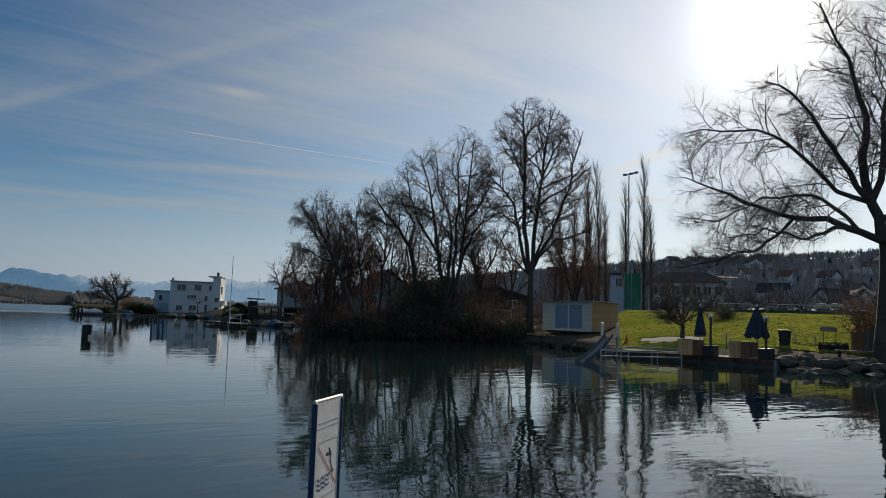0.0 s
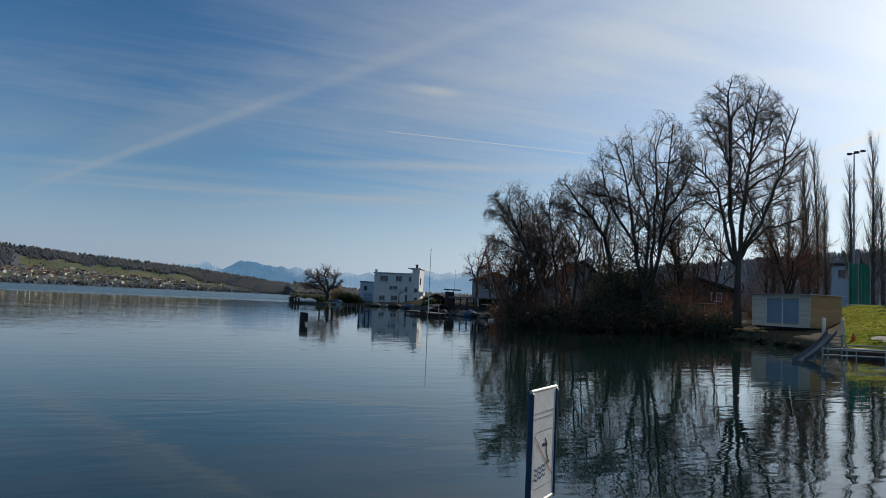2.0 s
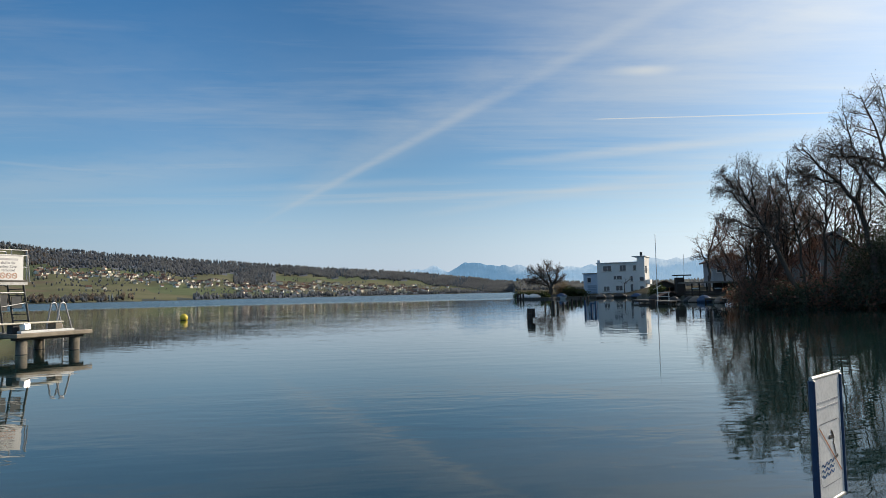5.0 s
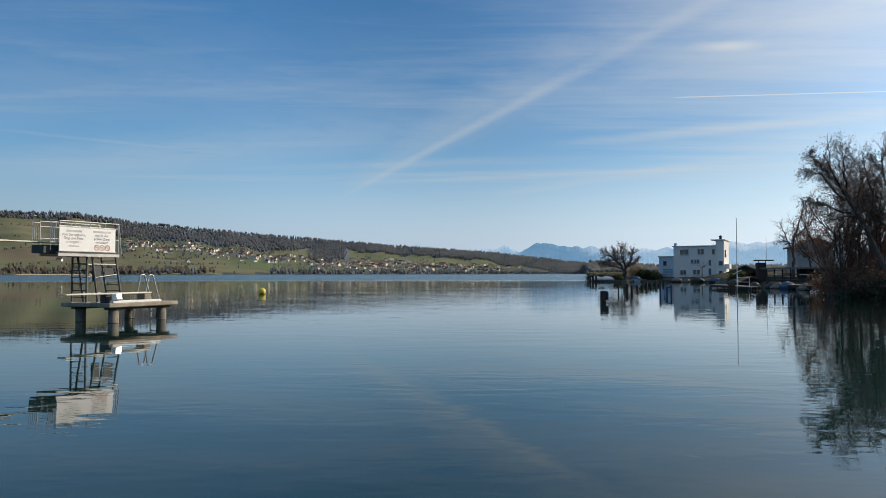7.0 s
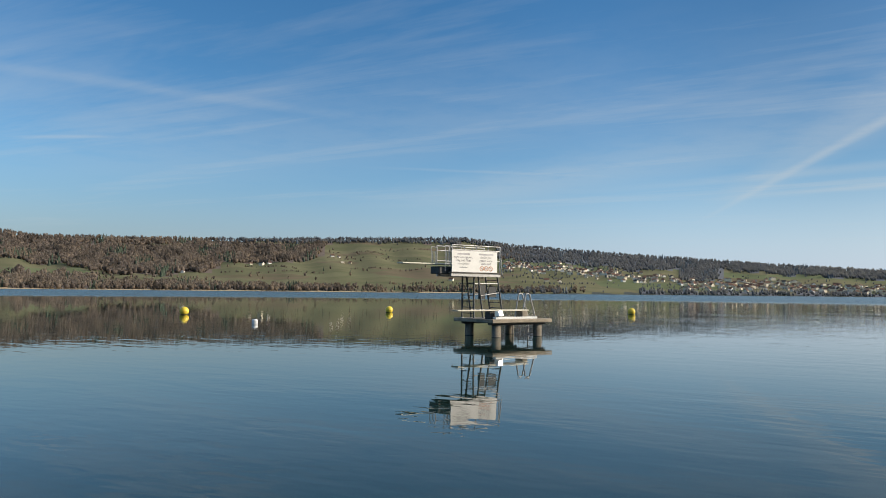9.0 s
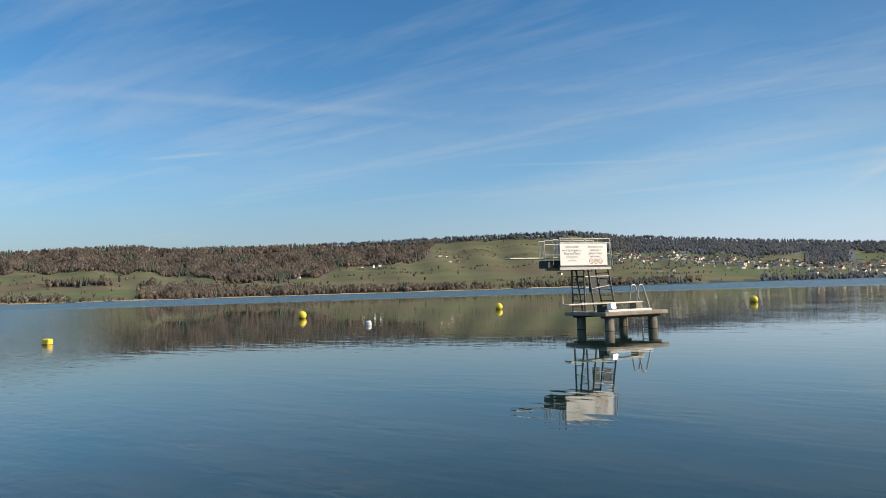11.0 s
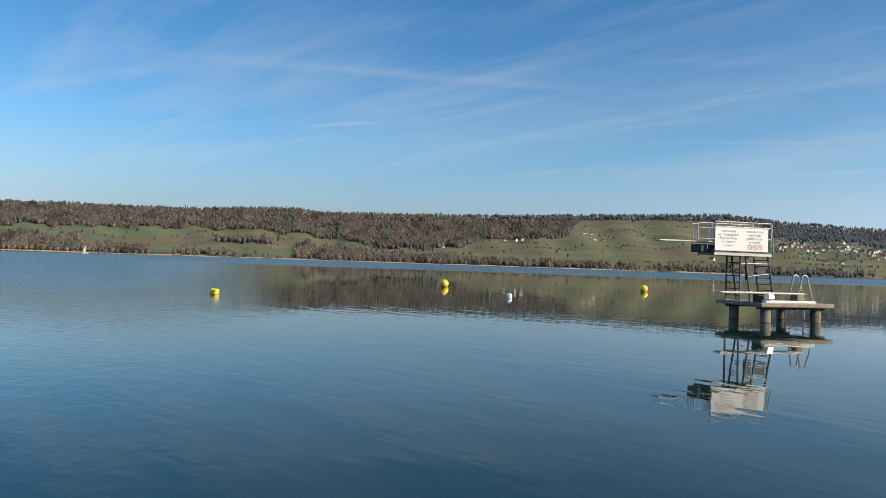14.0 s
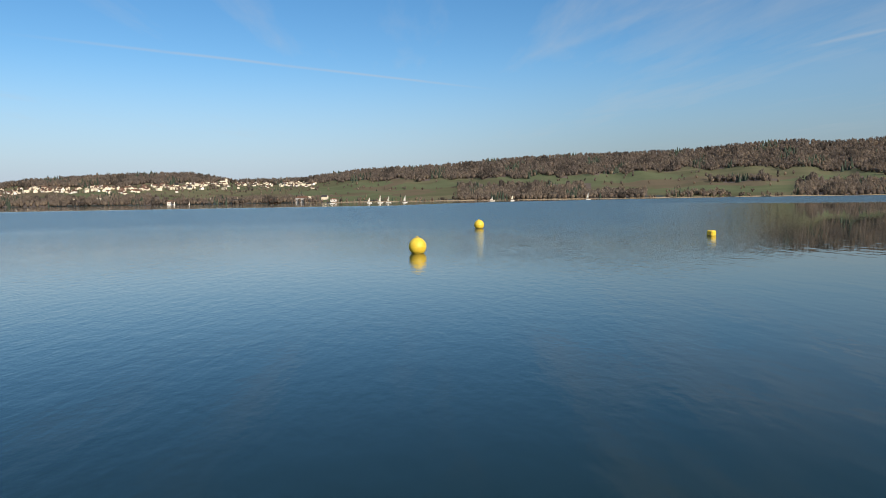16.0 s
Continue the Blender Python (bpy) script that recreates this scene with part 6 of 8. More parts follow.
# ---- sailing boats far out ----
def sail_boat(az, d, h, turn):
    p = polar(az, d)
    s = thing("sailing_boat", Matrix.Translation(p) @ Matrix.Rotation(radians(turn), 4, "Z"), "small sailing boat with a white sail far out", "sailing boat", "sailing boats on the far water")
    bm = bmesh.new()
    ring = []
    for z, f in ((-0.2, 0.7), (0.75, 1.0)):
        ring.append([bm.verts.new((2.9 * f * math.cos(a), 0.95 * f * math.sin(a), z)) for a in [k * math.pi / 5 for k in range(10)]])
    for i in range(10):
        bm.faces.new((ring[0][i], ring[0][(i + 1) % 10], ring[1][(i + 1) % 10], ring[1][i]))
    bm.faces.new(ring[1])
    part("hull", bm, M["white_paint"], s)
    part("mast", rod((0.6, 0, 0.7), (0.6, 0, h), 0.07, n=6), M["alu"], s)
    bm = bmesh.new()
    q = [bm.verts.new(c) for c in ((0.5, 0.0, 1.4), (-1.7, 0.25, 1.5), (-0.9, 0.3, h * 0.5), (0.45, 0.02, h * 0.97), (0.5, 0.12, h * 0.5))]
    bm.faces.new((q[0], q[1], q[2], q[4]))
    bm.faces.new((q[4], q[2], q[3]))
    bmesh.ops.solidify(bm, geom=bm.faces[:], thickness=0.03)
    part("sail", bm, M["sail_white"], s, "white triangular sail")


for az, d, h, turn in ((-94.9, 640, 5.6, 84), (-92.0, 640, 6.0, 120), (-91.15, 650, 8.6, 100), (-90.5, 650, 7.8, 78), (-89.2, 660, 8.0, 110), (-82.3, 680, 5.6, 95), (-80.7, 680, 6.8, 125), (-74.85, 680, 8.2, 90)):
    sail_boat(az, d, h * 0.86, turn)


# ---- mooring posts, pontoon and pole ----
def mooring_post(az, d, h, r, label, group="mooring posts", cap=False):
    p = polar(az, d)
    t = thing("mooring_post", Matrix.Translation(p) @ Matrix.Rotation(az, 4, "Z"), label, "post", group)
    sh = part("shaft", rod((0, 0, -1.2), (0.02, 0, h), r, r * 0.94, n=10), M["timber_dark"], t)
    if cap:
        part("cheek", box(r * 0.3, r * 1.7, -r * 0.8, r * 0.8, h * 0.25, h * 0.98, 0.02), M["timber_dark"], t)
        part("band", turned([(r * 1.02, h * 0.5), (r * 1.06, h * 0.51), (r * 1.06, h * 0.57), (r * 1.02, h * 0.58)], 12), M["steel_dark"], sh)
    else:
        part("cap", turned([(r * 1.05, h - 0.01), (r * 1.1, h + 0.02), (r * 0.6, h + 0.06)], 10), M["timber_dark"], t)


mooring_post(12.42, 45.3, 0.74, 0.19, "thick dark timber mooring post standing in the lake", cap=True)
for az, d, h, r in ((13.62, 71, 0.58, 0.07), (14.28, 72, 0.76, 0.13), (14.62, 74, 0.65, 0.12), (15.05, 80, 0.48, 0.13), (15.4, 86, 0.45, 0.13), (15.72, 92, 0.72, 0.13), (16.05, 98, 0.48, 0.13), (16.42, 106, 0.83, 0.14), (16.72, 114, 0.65, 0.14), (16.95, 120, 0.72, 0.14)):
    mooring_post(az, d, h, r, "dark timber mooring post in a receding row", "row of mooring posts")
for az, d, h in ((11.52, 157, 1.3), (11.72, 157.5, 1.2), (11.95, 158, 1.2)):
    mooring_post(az, d, h, 0.22, "dark pile at the end of the quay", "piles at the quay")


def post_frame():
    t = thing("mooring_trestle", Matrix.Translation(polar(17.1, 62.5)) @ Matrix.Rotation(radians(-17), 4, "Z"), "blue-grey timber mooring frame standing in the lake", "mooring frame")
    for x, y, h in ((-0.42, 0, 0.95), (0.10, 0.1, 0.75), (0.45, -0.1, 0.85)):
        part("pile", rod((x, y, -1.2), (x, y, h), 0.10, 0.09, n=10), M["tarp_blue"], t)
    part("crossbar", box(0.0, 0.55, -0.08, 0.12, 0.62, 0.74, 0.02), M["tarp_blue"], t)


post_frame()
t = thing("flag_pole", Matrix.Translation(polar(22.13, 83.5, -1.2)), "tall thin white pole standing by the pontoon", "pole")
part("shaft", rod((0, 0, 0), (0.0, 0, 8.9), 0.055, 0.03, n=10), M["white_paint"], t)
part("crosspiece", rod((-0.45, 0, 2.9), (0.42, 0, 3.35), 0.035, n=6), M["white_paint"], t)
part("finial", turned([(0.03, 8.9), (0.06, 8.95), (0.03, 9.0)], 10), M["alu"], t)
t = thing("mooring_dolphin", Matrix.Translation(polar(21.75, 82.0)), "dark timber block at the pontoon's end", "mooring")
part("block", box(-0.28, 0.28, -0.28, 0.28, -1.0, 0.62, 0.05), M["timber_dark"], t)
part("beam", box(-1.5, -0.28, -0.10, 0.10, 0.08, 0.2, 0.02), M["timber_dark"], t)


def pontoon(name, a, b, wide, z, label, rail=False, mat="timber_grey"):
    a, b = Vector(a), Vector(b)
    d = b - a
    t = thing(name, Matrix.Translation(a) @ Matrix.Rotation(math.atan2(d.y, d.x), 4, "Z"), label, "pontoon")
    ln = d.length
    n = max(int(ln / 0.9), 2)
    for k in range(n):
        part("plank", box(ln * k / n + 0.01, ln * (k + 1) / n - 0.01, -wide / 2, wide / 2, z - 0.06, z, 0.008), M[mat], t)
    for y in (-wide / 2 + 0.08, wide / 2 - 0.08):
        part("bearer", box(0, ln, y - 0.06, y + 0.06, z - 0.26, z - 0.061, 0.01), M["timber_dark"], t)
    for k in range(max(int(ln / 2.6), 1) + 1):
        x = min(0.2 + k * 2.6, ln - 0.2)
        for y in (-wide / 2 + 0.08, wide / 2 - 0.08):
            part("pile", rod((x, y, -1.6), (x, y, z - 0.062), 0.09, n=8), M["timber_dark"], t)
        if rail:
            part("rail_post", rod((x, -wide / 2, z), (x, -wide / 2, z + 0.95), 0.03, n=6), M["white_paint"], t)
    if rail:
        for h in (0.5, 0.95):
            part("hand_rail", rod((0.1, -wide / 2, z + h), (ln - 0.1, -wide / 2, z + h), 0.028, n=6), M["white_paint"], t)
    return t


pontoon("pontoon", polar(20.7, 97), polar(23.2, 85), 1.6, 0.42, "low weathered boat pontoon by the pole")
pontoon("pontoon", polar(22.3, 84), polar(23.3, 83), 1.2, 0.40, "short pontoon with a pale railing", rail=True)
pontoon("jetty", polar(25.9, 92), polar(28.3, 84), 1.5, 0.55, "pale jetty leading to the wooded point", mat="concrete")


# ---- white villa on the shore ----
def window(parent, x, y, z, w, h, cols=2, mat="window_dark", frame="white_paint"):
    """A window on a wall that looks to -y."""
    fr = bmesh.new()
    t = 0.07
    for a in ((x - w / 2, x + w / 2, z - t, z), (x - w / 2, x + w / 2, z + h, z + h + t), (x - w / 2 - t, x - w / 2, z - t, z + h + t), (x + w / 2, x + w / 2 + t, z - t, z + h + t)):
        box(a[0], a[1], y - 0.05, y + 0.04, a[2], a[3], bm=fr)
    for k in range(1, cols):
        xx = x - w / 2 + w * k / cols
        box(xx - 0.03, xx + 0.03, y - 0.04, y + 0.03, z, z + h, bm=fr)
    win = part("window", fr, M[frame], parent)
    for k in range(cols):
        part("pane", box(x - w / 2 + w * k / cols + 0.005, x - w / 2 + w * (k + 1) / cols - 0.005, y - 0.012, y + 0.0, z + 0.002, z + h - 0.002), M[mat], win, "dark window pane")
    part("sill", box(x - w / 2 - 0.12, x + w / 2 + 0.12, y - 0.14, y - 0.001, z - t - 0.08, z - t), M["concrete"], win)


def villa():
    D = 175.0
    p = on_ground(19.3, D)
    v = thing("villa", Matrix.Translation(p) @ Matrix.Rotation(radians(-19.3 - 10), 4, "Z"), "white flat-roofed villa with a stair tower by the lake", "house")

    def x(az):
        return D * math.tan(radians(az - 19.3))

    def z(el):
        return height_at(el, D) - p.z
    body = part("main_wall", box(x(17.68), x(20.75), 0, 11, -0.5, z(2.02)), M["plaster"], v)
    part("main_roof", box(x(17.68) - 0.25, x(20.75) + 0.02, -0.25, 11.25, z(2.02), z(2.02) + 0.22, 0.03), M["roof_metal"], v, "thin flat roof edge")
    wing = part("wing_wall", box(x(16.5), x(17.68) - 0.01, 1.2, 9, -0.5, z(1.26)), M["plaster_blue"], v, "lower side wing")
    part("wing_roof", box(x(16.5) - 0.2, x(17.68) - 0.012, 1.0, 9.2, z(1.26), z(1.26) + 0.2, 0.03), M["roof_dark"], v)
    tower = part("tower_wall", box(x(20.75) + 0.01, x(21.32), -0.6, 7, -0.5, z(2.45)), M["plaster"], v, "taller stair tower")
    part("tower_roof", box(x(20.4), x(21.32) + 0.25, -0.85, 7.25, z(2.45), z(2.45) + 0.2, 0.03), M["roof_metal"], v)
    part("chimney", box(x(17.52), x(17.72), 3, 4.2, z(2.02), z(2.34), 0.03), M["plaster_blue"], v)
    part("roof_vent", turned([(0.28, z(2.45) + 0.2), (0.28, z(2.45) + 0.9), (0.45, z(2.45) + 0.95), (0.1, z(2.45) + 1.25)], 10), M["steel_dark"], tower).matrix_basis = Matrix.Translation((x(20.95), 2.5, 0))
    for az, el, w, h, c in ((18.47, 1.42, 1.9, 1.2, 2), (19.66, 1.42, 1.4, 1.3, 2), (20.55, 1.45, 0.6, 1.1, 1), (19.06, 0.78, 0.7, 0.8, 1), (19.36, 0.78, 1.2, 0.8, 2), (18.38, -0.08, 1.3, 1.0, 2), (19.34, -0.08, 1.5, 1.1, 2), (20.3, 0.62, 0.5, 1.2, 1), (20.3, -0.15, 0.6, 1.6, 1)):
        window(body, x(az), 0, z(el), w, h, c)
    for az, el, w, h in ((21.08, 0.62, 0.9, 0.9), (21.08, -0.1, 0.8, 0.9)):
        window(tower, x(az), -0.6, z(el), w, h, 1)
    part("corner_window", box(x(21.32) + 0.001, x(21.32) + 0.05, 0.4, 2.4, z(1.2), z(1.75)), M["window_dark"], tower)
    part("balcony", box(x(21.32) + 0.01, x(21.32) + 1.0, 0.3, 3.5, z(0.35), z(0.7), 0.03), M["white_paint"], tower)
    window(wing, x(16.95), 1.2, z(0.60), 0.8, 1.1, 1)
    part("garage_door", box(x(16.8), x(17.55), 1.14, 1.199, -0.1, 2.0), M["plaster_blue"], wing, "pale blue slatted door")
    for k in range(5):
        part("door_slat", box(x(16.8) + 0.05, x(17.55) - 0.05, 1.11, 1.139, 0.0 + k * 0.4, 0.3 + k * 0.4), M["window_blue"], wing)


villa()


def quay():
    """Low stone quay along the villa's bank."""
    for k in range(26):
        az0, az1 = 11.6 + k * 0.33, 11.6 + (k + 1) * 0.33
        a, b = polar(az0, float(shore_at(az0)) - 0.9), polar(az1, float(shore_at(az1)) - 0.9)
        d = b - a
        m = Matrix.Translation(a) @ Matrix.Rotation(math.atan2(d.y, d.x), 4, "Z")
        yield m, d.length


quay_wall = tagged(new("quay_wall"), "low dark stone quay below the villa", "wall", kind="structure")
for m, ln in quay():
    ob = part("quay_block", box(0.01, ln - 0.01, 0, 0.9, -1.0, 0.42, 0.03), M["concrete_dark"], quay_wall)
    ob.matrix_basis = m


def shed(name, az, d, w, dep, h, turn, label, roof="roof_dark", wall="timber_dark", flat=True, openings=3):
    p = on_ground(az, d)
    s = thing(name, Matrix.Translation(p) @ Matrix.Rotation(radians(-az + turn), 4, "Z"), label, "boathouse")
    part("back_wall", box(-w / 2, w / 2, dep - 0.15, dep, -0.6, h), M[wall], s)
    for x in (-w / 2, w / 2 - 0.15):
        part("side_wall", box(x, x + 0.15, 0, dep - 0.151, -0.6, h), M[wall], s)
    n = openings + 1
    for k in range(n):
        x = -w / 2 + 0.1 + (w - 0.35) * k / (n - 1)
        part("front_post", box(x, x + 0.16, -0.08, 0.08, -0.6, h), M["timber"], s)
    part("front_panel", box(-w / 2 + 0.16, w / 2 - 0.16, -0.02, 0.06, -0.5, h * 0.42), M[wall], s)
    if flat:
        part("roof", box(-w / 2 - 0.5, w / 2 + 0.5, -0.7, dep + 0.4, h, h + 0.16, 0.02), M[roof], s)
        part("roof_edge", box(-w / 2 - 0.52, w / 2 + 0.52, -0.74, -0.701, h - 0.02, h + 0.18), M["timber_grey"], s)
    else:
        part("roof", prism([(-w / 2 - 0.4, h - 0.1), (0, h + w * 0.22), (w / 2 + 0.4, h - 0.1), (w / 2 + 0.4, h + 0.05), (0, h + w * 0.22 + 0.18), (-w / 2 - 0.4, h + 0.05)], -0.5, dep + 0.4), M[roof], s)
        part("gable", prism([(-w / 2, h), (w / 2, h), (0, h + w * 0.21)], 0.0, 0.1), M[wall], s)
    return s


shed("boathouse", 23.15, 112, 5.2, 6, 1.15, 8, "low dark boathouse with a brownish gabled roof", roof="roof_brown", flat=False, openings=2)
shed("boathouse", 22.7, 132, 5.0, 6, 0.9, 0, "brown shed behind the boats", roof="roof_brown", wall="timber_dark", flat=False)


def long_boathouse():
    """Open boat shelter with a long thin roof on posts and a dark plank wall below."""
    a, b = polar(24.1, 106), polar(28.6, 96)
    d = b - a
    ln = d.length
    t = thing("long_boathouse", Matrix.Translation((a.x, a.y, 0)) @ Matrix.Rotation(math.atan2(d.y, d.x), 4, "Z"), "long open boathouse with a thin flat roof and dark plank walls", "boathouse")
    part("roof", box(-0.5, ln + 0.5, -0.6, 5.0, 2.42, 2.56, 0.02), M["roof_dark"], t)
    part("fascia", box(-0.52, ln + 0.52, -0.64, -0.601, 2.36, 2.58), M["timber_grey"], t, "greyed roof edge")
    n = 9
    for k in range(n):
        x = 0.1 + (ln - 0.2) * k / (n - 1)
        part("post", box(x - 0.07, x + 0.07, -0.07, 0.07, -1.2, 2.41), M["timber_dark"], t)
    for k in range(n - 1):
        x0, x1 = 0.1 + (ln - 0.2) * k / (n - 1), 0.1 + (ln - 0.2) * (k + 1) / (n - 1)
        for j in range(4):
            part("plank", box(x0 + 0.08, x1 - 0.08, -0.03, 0.02, 0.15 + j * 0.3, 0.43 + j * 0.3), M["timber_dark"], t)
        if k % 3 == 1:
            part("rail", box(x0 + 0.08, x1 - 0.08, -0.05, -0.031, 1.62, 1.70), M["white_paint"], t, "pale rail across an open bay")
    part("back_wall", box(0, ln, 4.7, 4.85, -0.6, 2.41), M["timber_dark"], t)
    part("floor", box(0, ln, -0.4, 4.69, -0.1, 0.1), M["timber_grey"], t)


long_boathouse()
t = thing("lookout_canopy", Matrix.Translation(on_ground(23.75, 112)), "small dark lookout with a flat canopy", "lookout")
part("cabin", box(-0.55, 0.55, -0.5, 0.5, 0, 2.7, 0.02), M["timber_dark"], t)
part("canopy", box(-0.75, 1.6, -0.7, 0.7, 2.95, 3.12, 0.02), M["roof_dark"], t)
for x in (-0.5, 0.5):
    part("strut", rod((x, -0.4, 2.7), (x, -0.4, 2.95), 0.05, n=6), M["timber_dark"], t)
part("aerial", rod((0.8, 0, 3.12), (0.8, 0, 6.2), 0.025, n=6), M["steel"], t)


def gabled(name, az, d, w, dep, h, roof_h, turn, wall, roof, label, wins=()):
    p = on_ground(az, d)
    s = thing(name, Matrix.Translation(p) @ Matrix.Rotation(radians(-az + turn), 4, "Z"), label, "house")
    wl = part("wall", prism([(-w / 2, -1), (w / 2, -1), (w / 2, h), (0, h + roof_h - 0.2), (-w / 2, h)], 0, dep), M[wall], s)
    o = 0.6
    r = roof_h / (w / 2)
    part("roof", prism([(-w / 2 - o, h - o * r), (0, h + roof_h), (w / 2 + o, h - o * r), (w / 2 + o, h - o * r + 0.25), (0, h + roof_h + 0.28), (-w / 2 - o, h - o * r + 0.25)], -o, dep + o), M[roof], s)
    for x, z, ww, hh in wins:
        window(wl, x, 0, z, ww, hh, 2)
    ch = part("chimney", box(w * 0.2, w * 0.2 + 0.6, dep * 0.4, dep * 0.4 + 0.6, h + roof_h * 0.5, h + roof_h + 0.9), M["plaster_grey"], s)
    return s


gabled("lake_house", 27.3, 132, 5.2, 9, 4.1, 1.1, 12, "plaster_grey", "roof_red", "grey gabled house behind the boathouses", ((-1.2, 2.2, 1.6, 1.1), (1.5, 2.2, 1.0, 1.1)))
gabled("lake_house", 34.1, 98, 7.6, 9, 3.0, 3.0, 14, "plaster_green", "roof_dark", "pale green gabled house behind the trees", ((-1.9, 1.5, 0.8, 1.0),))
gabled("lake_house", 42.5, 118, 12.0, 10, 3.2, 1.8, 5, "timber_dark", "roof_dark", "low dark gabled house behind the point", ((-3, 1.6, 1.4, 1.2), (3, 1.6, 1.4, 1.2)))


def covered_boat(az, d, z, ln, turn, mat, label, hull="white_paint"):
    b = thing("covered_boat", Matrix.Translation(polar(az, d, z)) @ Matrix.Rotation(radians(turn), 4, "Z"), label, "boat")
    bm = bmesh.new()
    rings = []
    for z0, f in ((-0.15, 0.6), (0.25, 0.9), (0.5, 1.0)):
        rings.append([bm.verts.new((ln / 2 * f * math.cos(a) * (1.0 if math.cos(a) > 0 else 0.85), 0.8 * f * math.sin(a), z0)) for a in [q * math.pi / 7 for q in range(14)]])
    for a, c in zip(rings[:-1], rings[1:]):
        for i in range(14):
            bm.faces.new((a[i], a[(i + 1) % 14], c[(i + 1) % 14], c[i]))
    bm.faces.new(rings[0][::-1])
    bm.faces.new(rings[-1])
    part("hull", bm, M[hull], b, smooth=False)
    bm = bmesh.new()
    rings = []
    for z0, f in ((0.44, 1.02), (0.60, 0.98), (0.95, 0.6), (1.15, 0.12)):
        rings.append([bm.verts.new((ln / 2 * f * math.cos(a) * (1.0 if math.cos(a) > 0 else 0.85), 0.8 * f * math.sin(a), z0 + 0.03 * math.sin(5 * a))) for a in [q * math.pi / 7 for q in range(14)]])
    for a, c in zip(rings[:-1], rings[1:]):
        for i in range(14):
            bm.faces.new((a[i], a[(i + 1) % 14], c[(i + 1) % 14], c[i]))
    bm.faces.new(rings[-1])
    part("cover", bm, M[mat], b, "tight boat cover")


covered_boat(25.45, 93, -0.25, 2.2, -65, "tarp_blue", "small boat under a blue cover at the jetty", "tarp_blue")
covered_boat(24.5, 96, -0.35, 2.2, -20, "plastic_dark", "small boat under a dark cover by the boathouse", "plastic_dark")
covered_boat(19.35, 157.5, -0.1, 3.0, -25, "plastic_dark", "boat under a dark cover before the villa", "timber_dark")
covered_boat(17.9, 160, -0.15, 2.4, -10, "timber_grey", "small grey boat before the villa", "timber_dark")
covered_boat(20.6, 150, -0.15, 2.8, -40, "tarp_blue", "boat under a blue cover beside the villa", "timber_dark")
covered_boat(11.95, 160.2, 0.12, 3.4, -10, "sign_white", "white covered boat laid up on the quay")
covered_boat(12.75, 160.2, 0.12, 3.2, -16, "sign_white", "white covered boat laid up on the quay")
covered_boat(14.9, 160.4, 0.1, 2.6, -14, "tarp_blue", "blue covered boat laid up on the quay")
covered_boat(21.9, 112, -0.15, 2.2, -40, "plastic_dark", "dark covered boat by the pontoon", "plastic_dark")
for az, d, ln, turn, mat, label in ((23.3, 98, 1.8, -30, "plastic_dark", "small dark covered boat by the boathouse"), (24.9, 94, 2.4, -55, "timber_grey", "grey covered rowing boat at the jetty"), (26.6, 88, 1.7, -60, "timber_grey", "grey covered dinghy at the jetty"),
                                    (21.2, 152, 3.0, -35, "timber_grey", "grey boat moored beside the villa"), (18.6, 158, 2.0, -20, "timber_grey", "grey covered boat before the villa")):
    covered_boat(az, d, -0.38, ln, turn, mat, label, "timber_dark")
for k in range(6):
    p = polar(27.0 + k * 0.23, 78 - k * 1.0)
    solo("mooring_ball", turned([(0.03, -0.06), (0.12, -0.04), (0.16, 0.05), (0.12, 0.14), (0.03, 0.17)], 12), M["float_white"], Matrix.Translation(p), "small white mooring ball on the lake", "buoy", "line of mooring balls", smooth=True)

YARD = spec_of(segs=(5, 8, 6, 4, 3), kids=(7, 9, 7, 4), first=(0.3, 0.2, 0.12, 0.1), angle=((15, 45), (30, 65), (30, 65), (30, 70)), ratio=(1.3, 0.44, 0.45, 0.42), rise=(0.02, 0.04, 0.03, 0.02, 0.0), rad=0.7, thin=0.011)
WILLOW = spec_of(segs=(4, 6, 4, 3, 2), kids=(0, 24, 10, 6), thin=0.026, first=(0.9, 0.25, 0.12, 0.1), angle=((35, 80), (25, 60), (25, 65), (30, 70)), ratio=(1.5, 0.46, 0.5, 0.45), rise=(0.0, 0.03, -0.01, -0.05, -0.06))
traced_tree("willow", 14.0, 163, 120, 0.5, (
    (0.34, (14.1, -0.3), (14.0, 0.5), (13.5, 1.0), (12.9, 1.4), (12.4, 1.7)),
    (0.34, (14.1, -0.3), (14.2, 0.6), (14.0, 1.2), (13.8, 1.8), (13.9, 2.15)),
    (0.26, (14.1, 0.2), (14.5, 0.9), (14.7, 1.5), (14.8, 1.9)),
    (0.20, (14.0, 0.4), (13.2, 0.6), (12.6, 0.8), (12.1, 0.8)),
    (0.18, (14.2, 0.5), (14.8, 0.8), (15.1, 1.1), (15.2, 1.2)),
    (0.16, (13.6, 0.9), (13.3, 1.6), (13.2, 2.0))), WILLOW, "round-headed bare willow leaning over the quay", (13.75, 4.4, 5.0, 4.2), 3.0, group="")
build_shrub("garden_shrub", on_ground(14.9, 168), 121, 3.4, 3.0, "straw-coloured twiggy shrub behind the willow", leaf="leaf_straw", leaves=2600, leaf_size=0.09, twig="twig_poplar", stems=40)
build_tree("pollard_tree", on_ground(19.75, 164), 122, 2.6, 0.16, spec_of(kids=(6, 5, 4, 3), first=(0.85, 0.3, 0.15, 0.1), angle=((60, 85), (25, 55), (30, 60), (30, 60)), ratio=(0.9, 0.4, 0.4, 0.4)), "small pollarded tree before the villa")
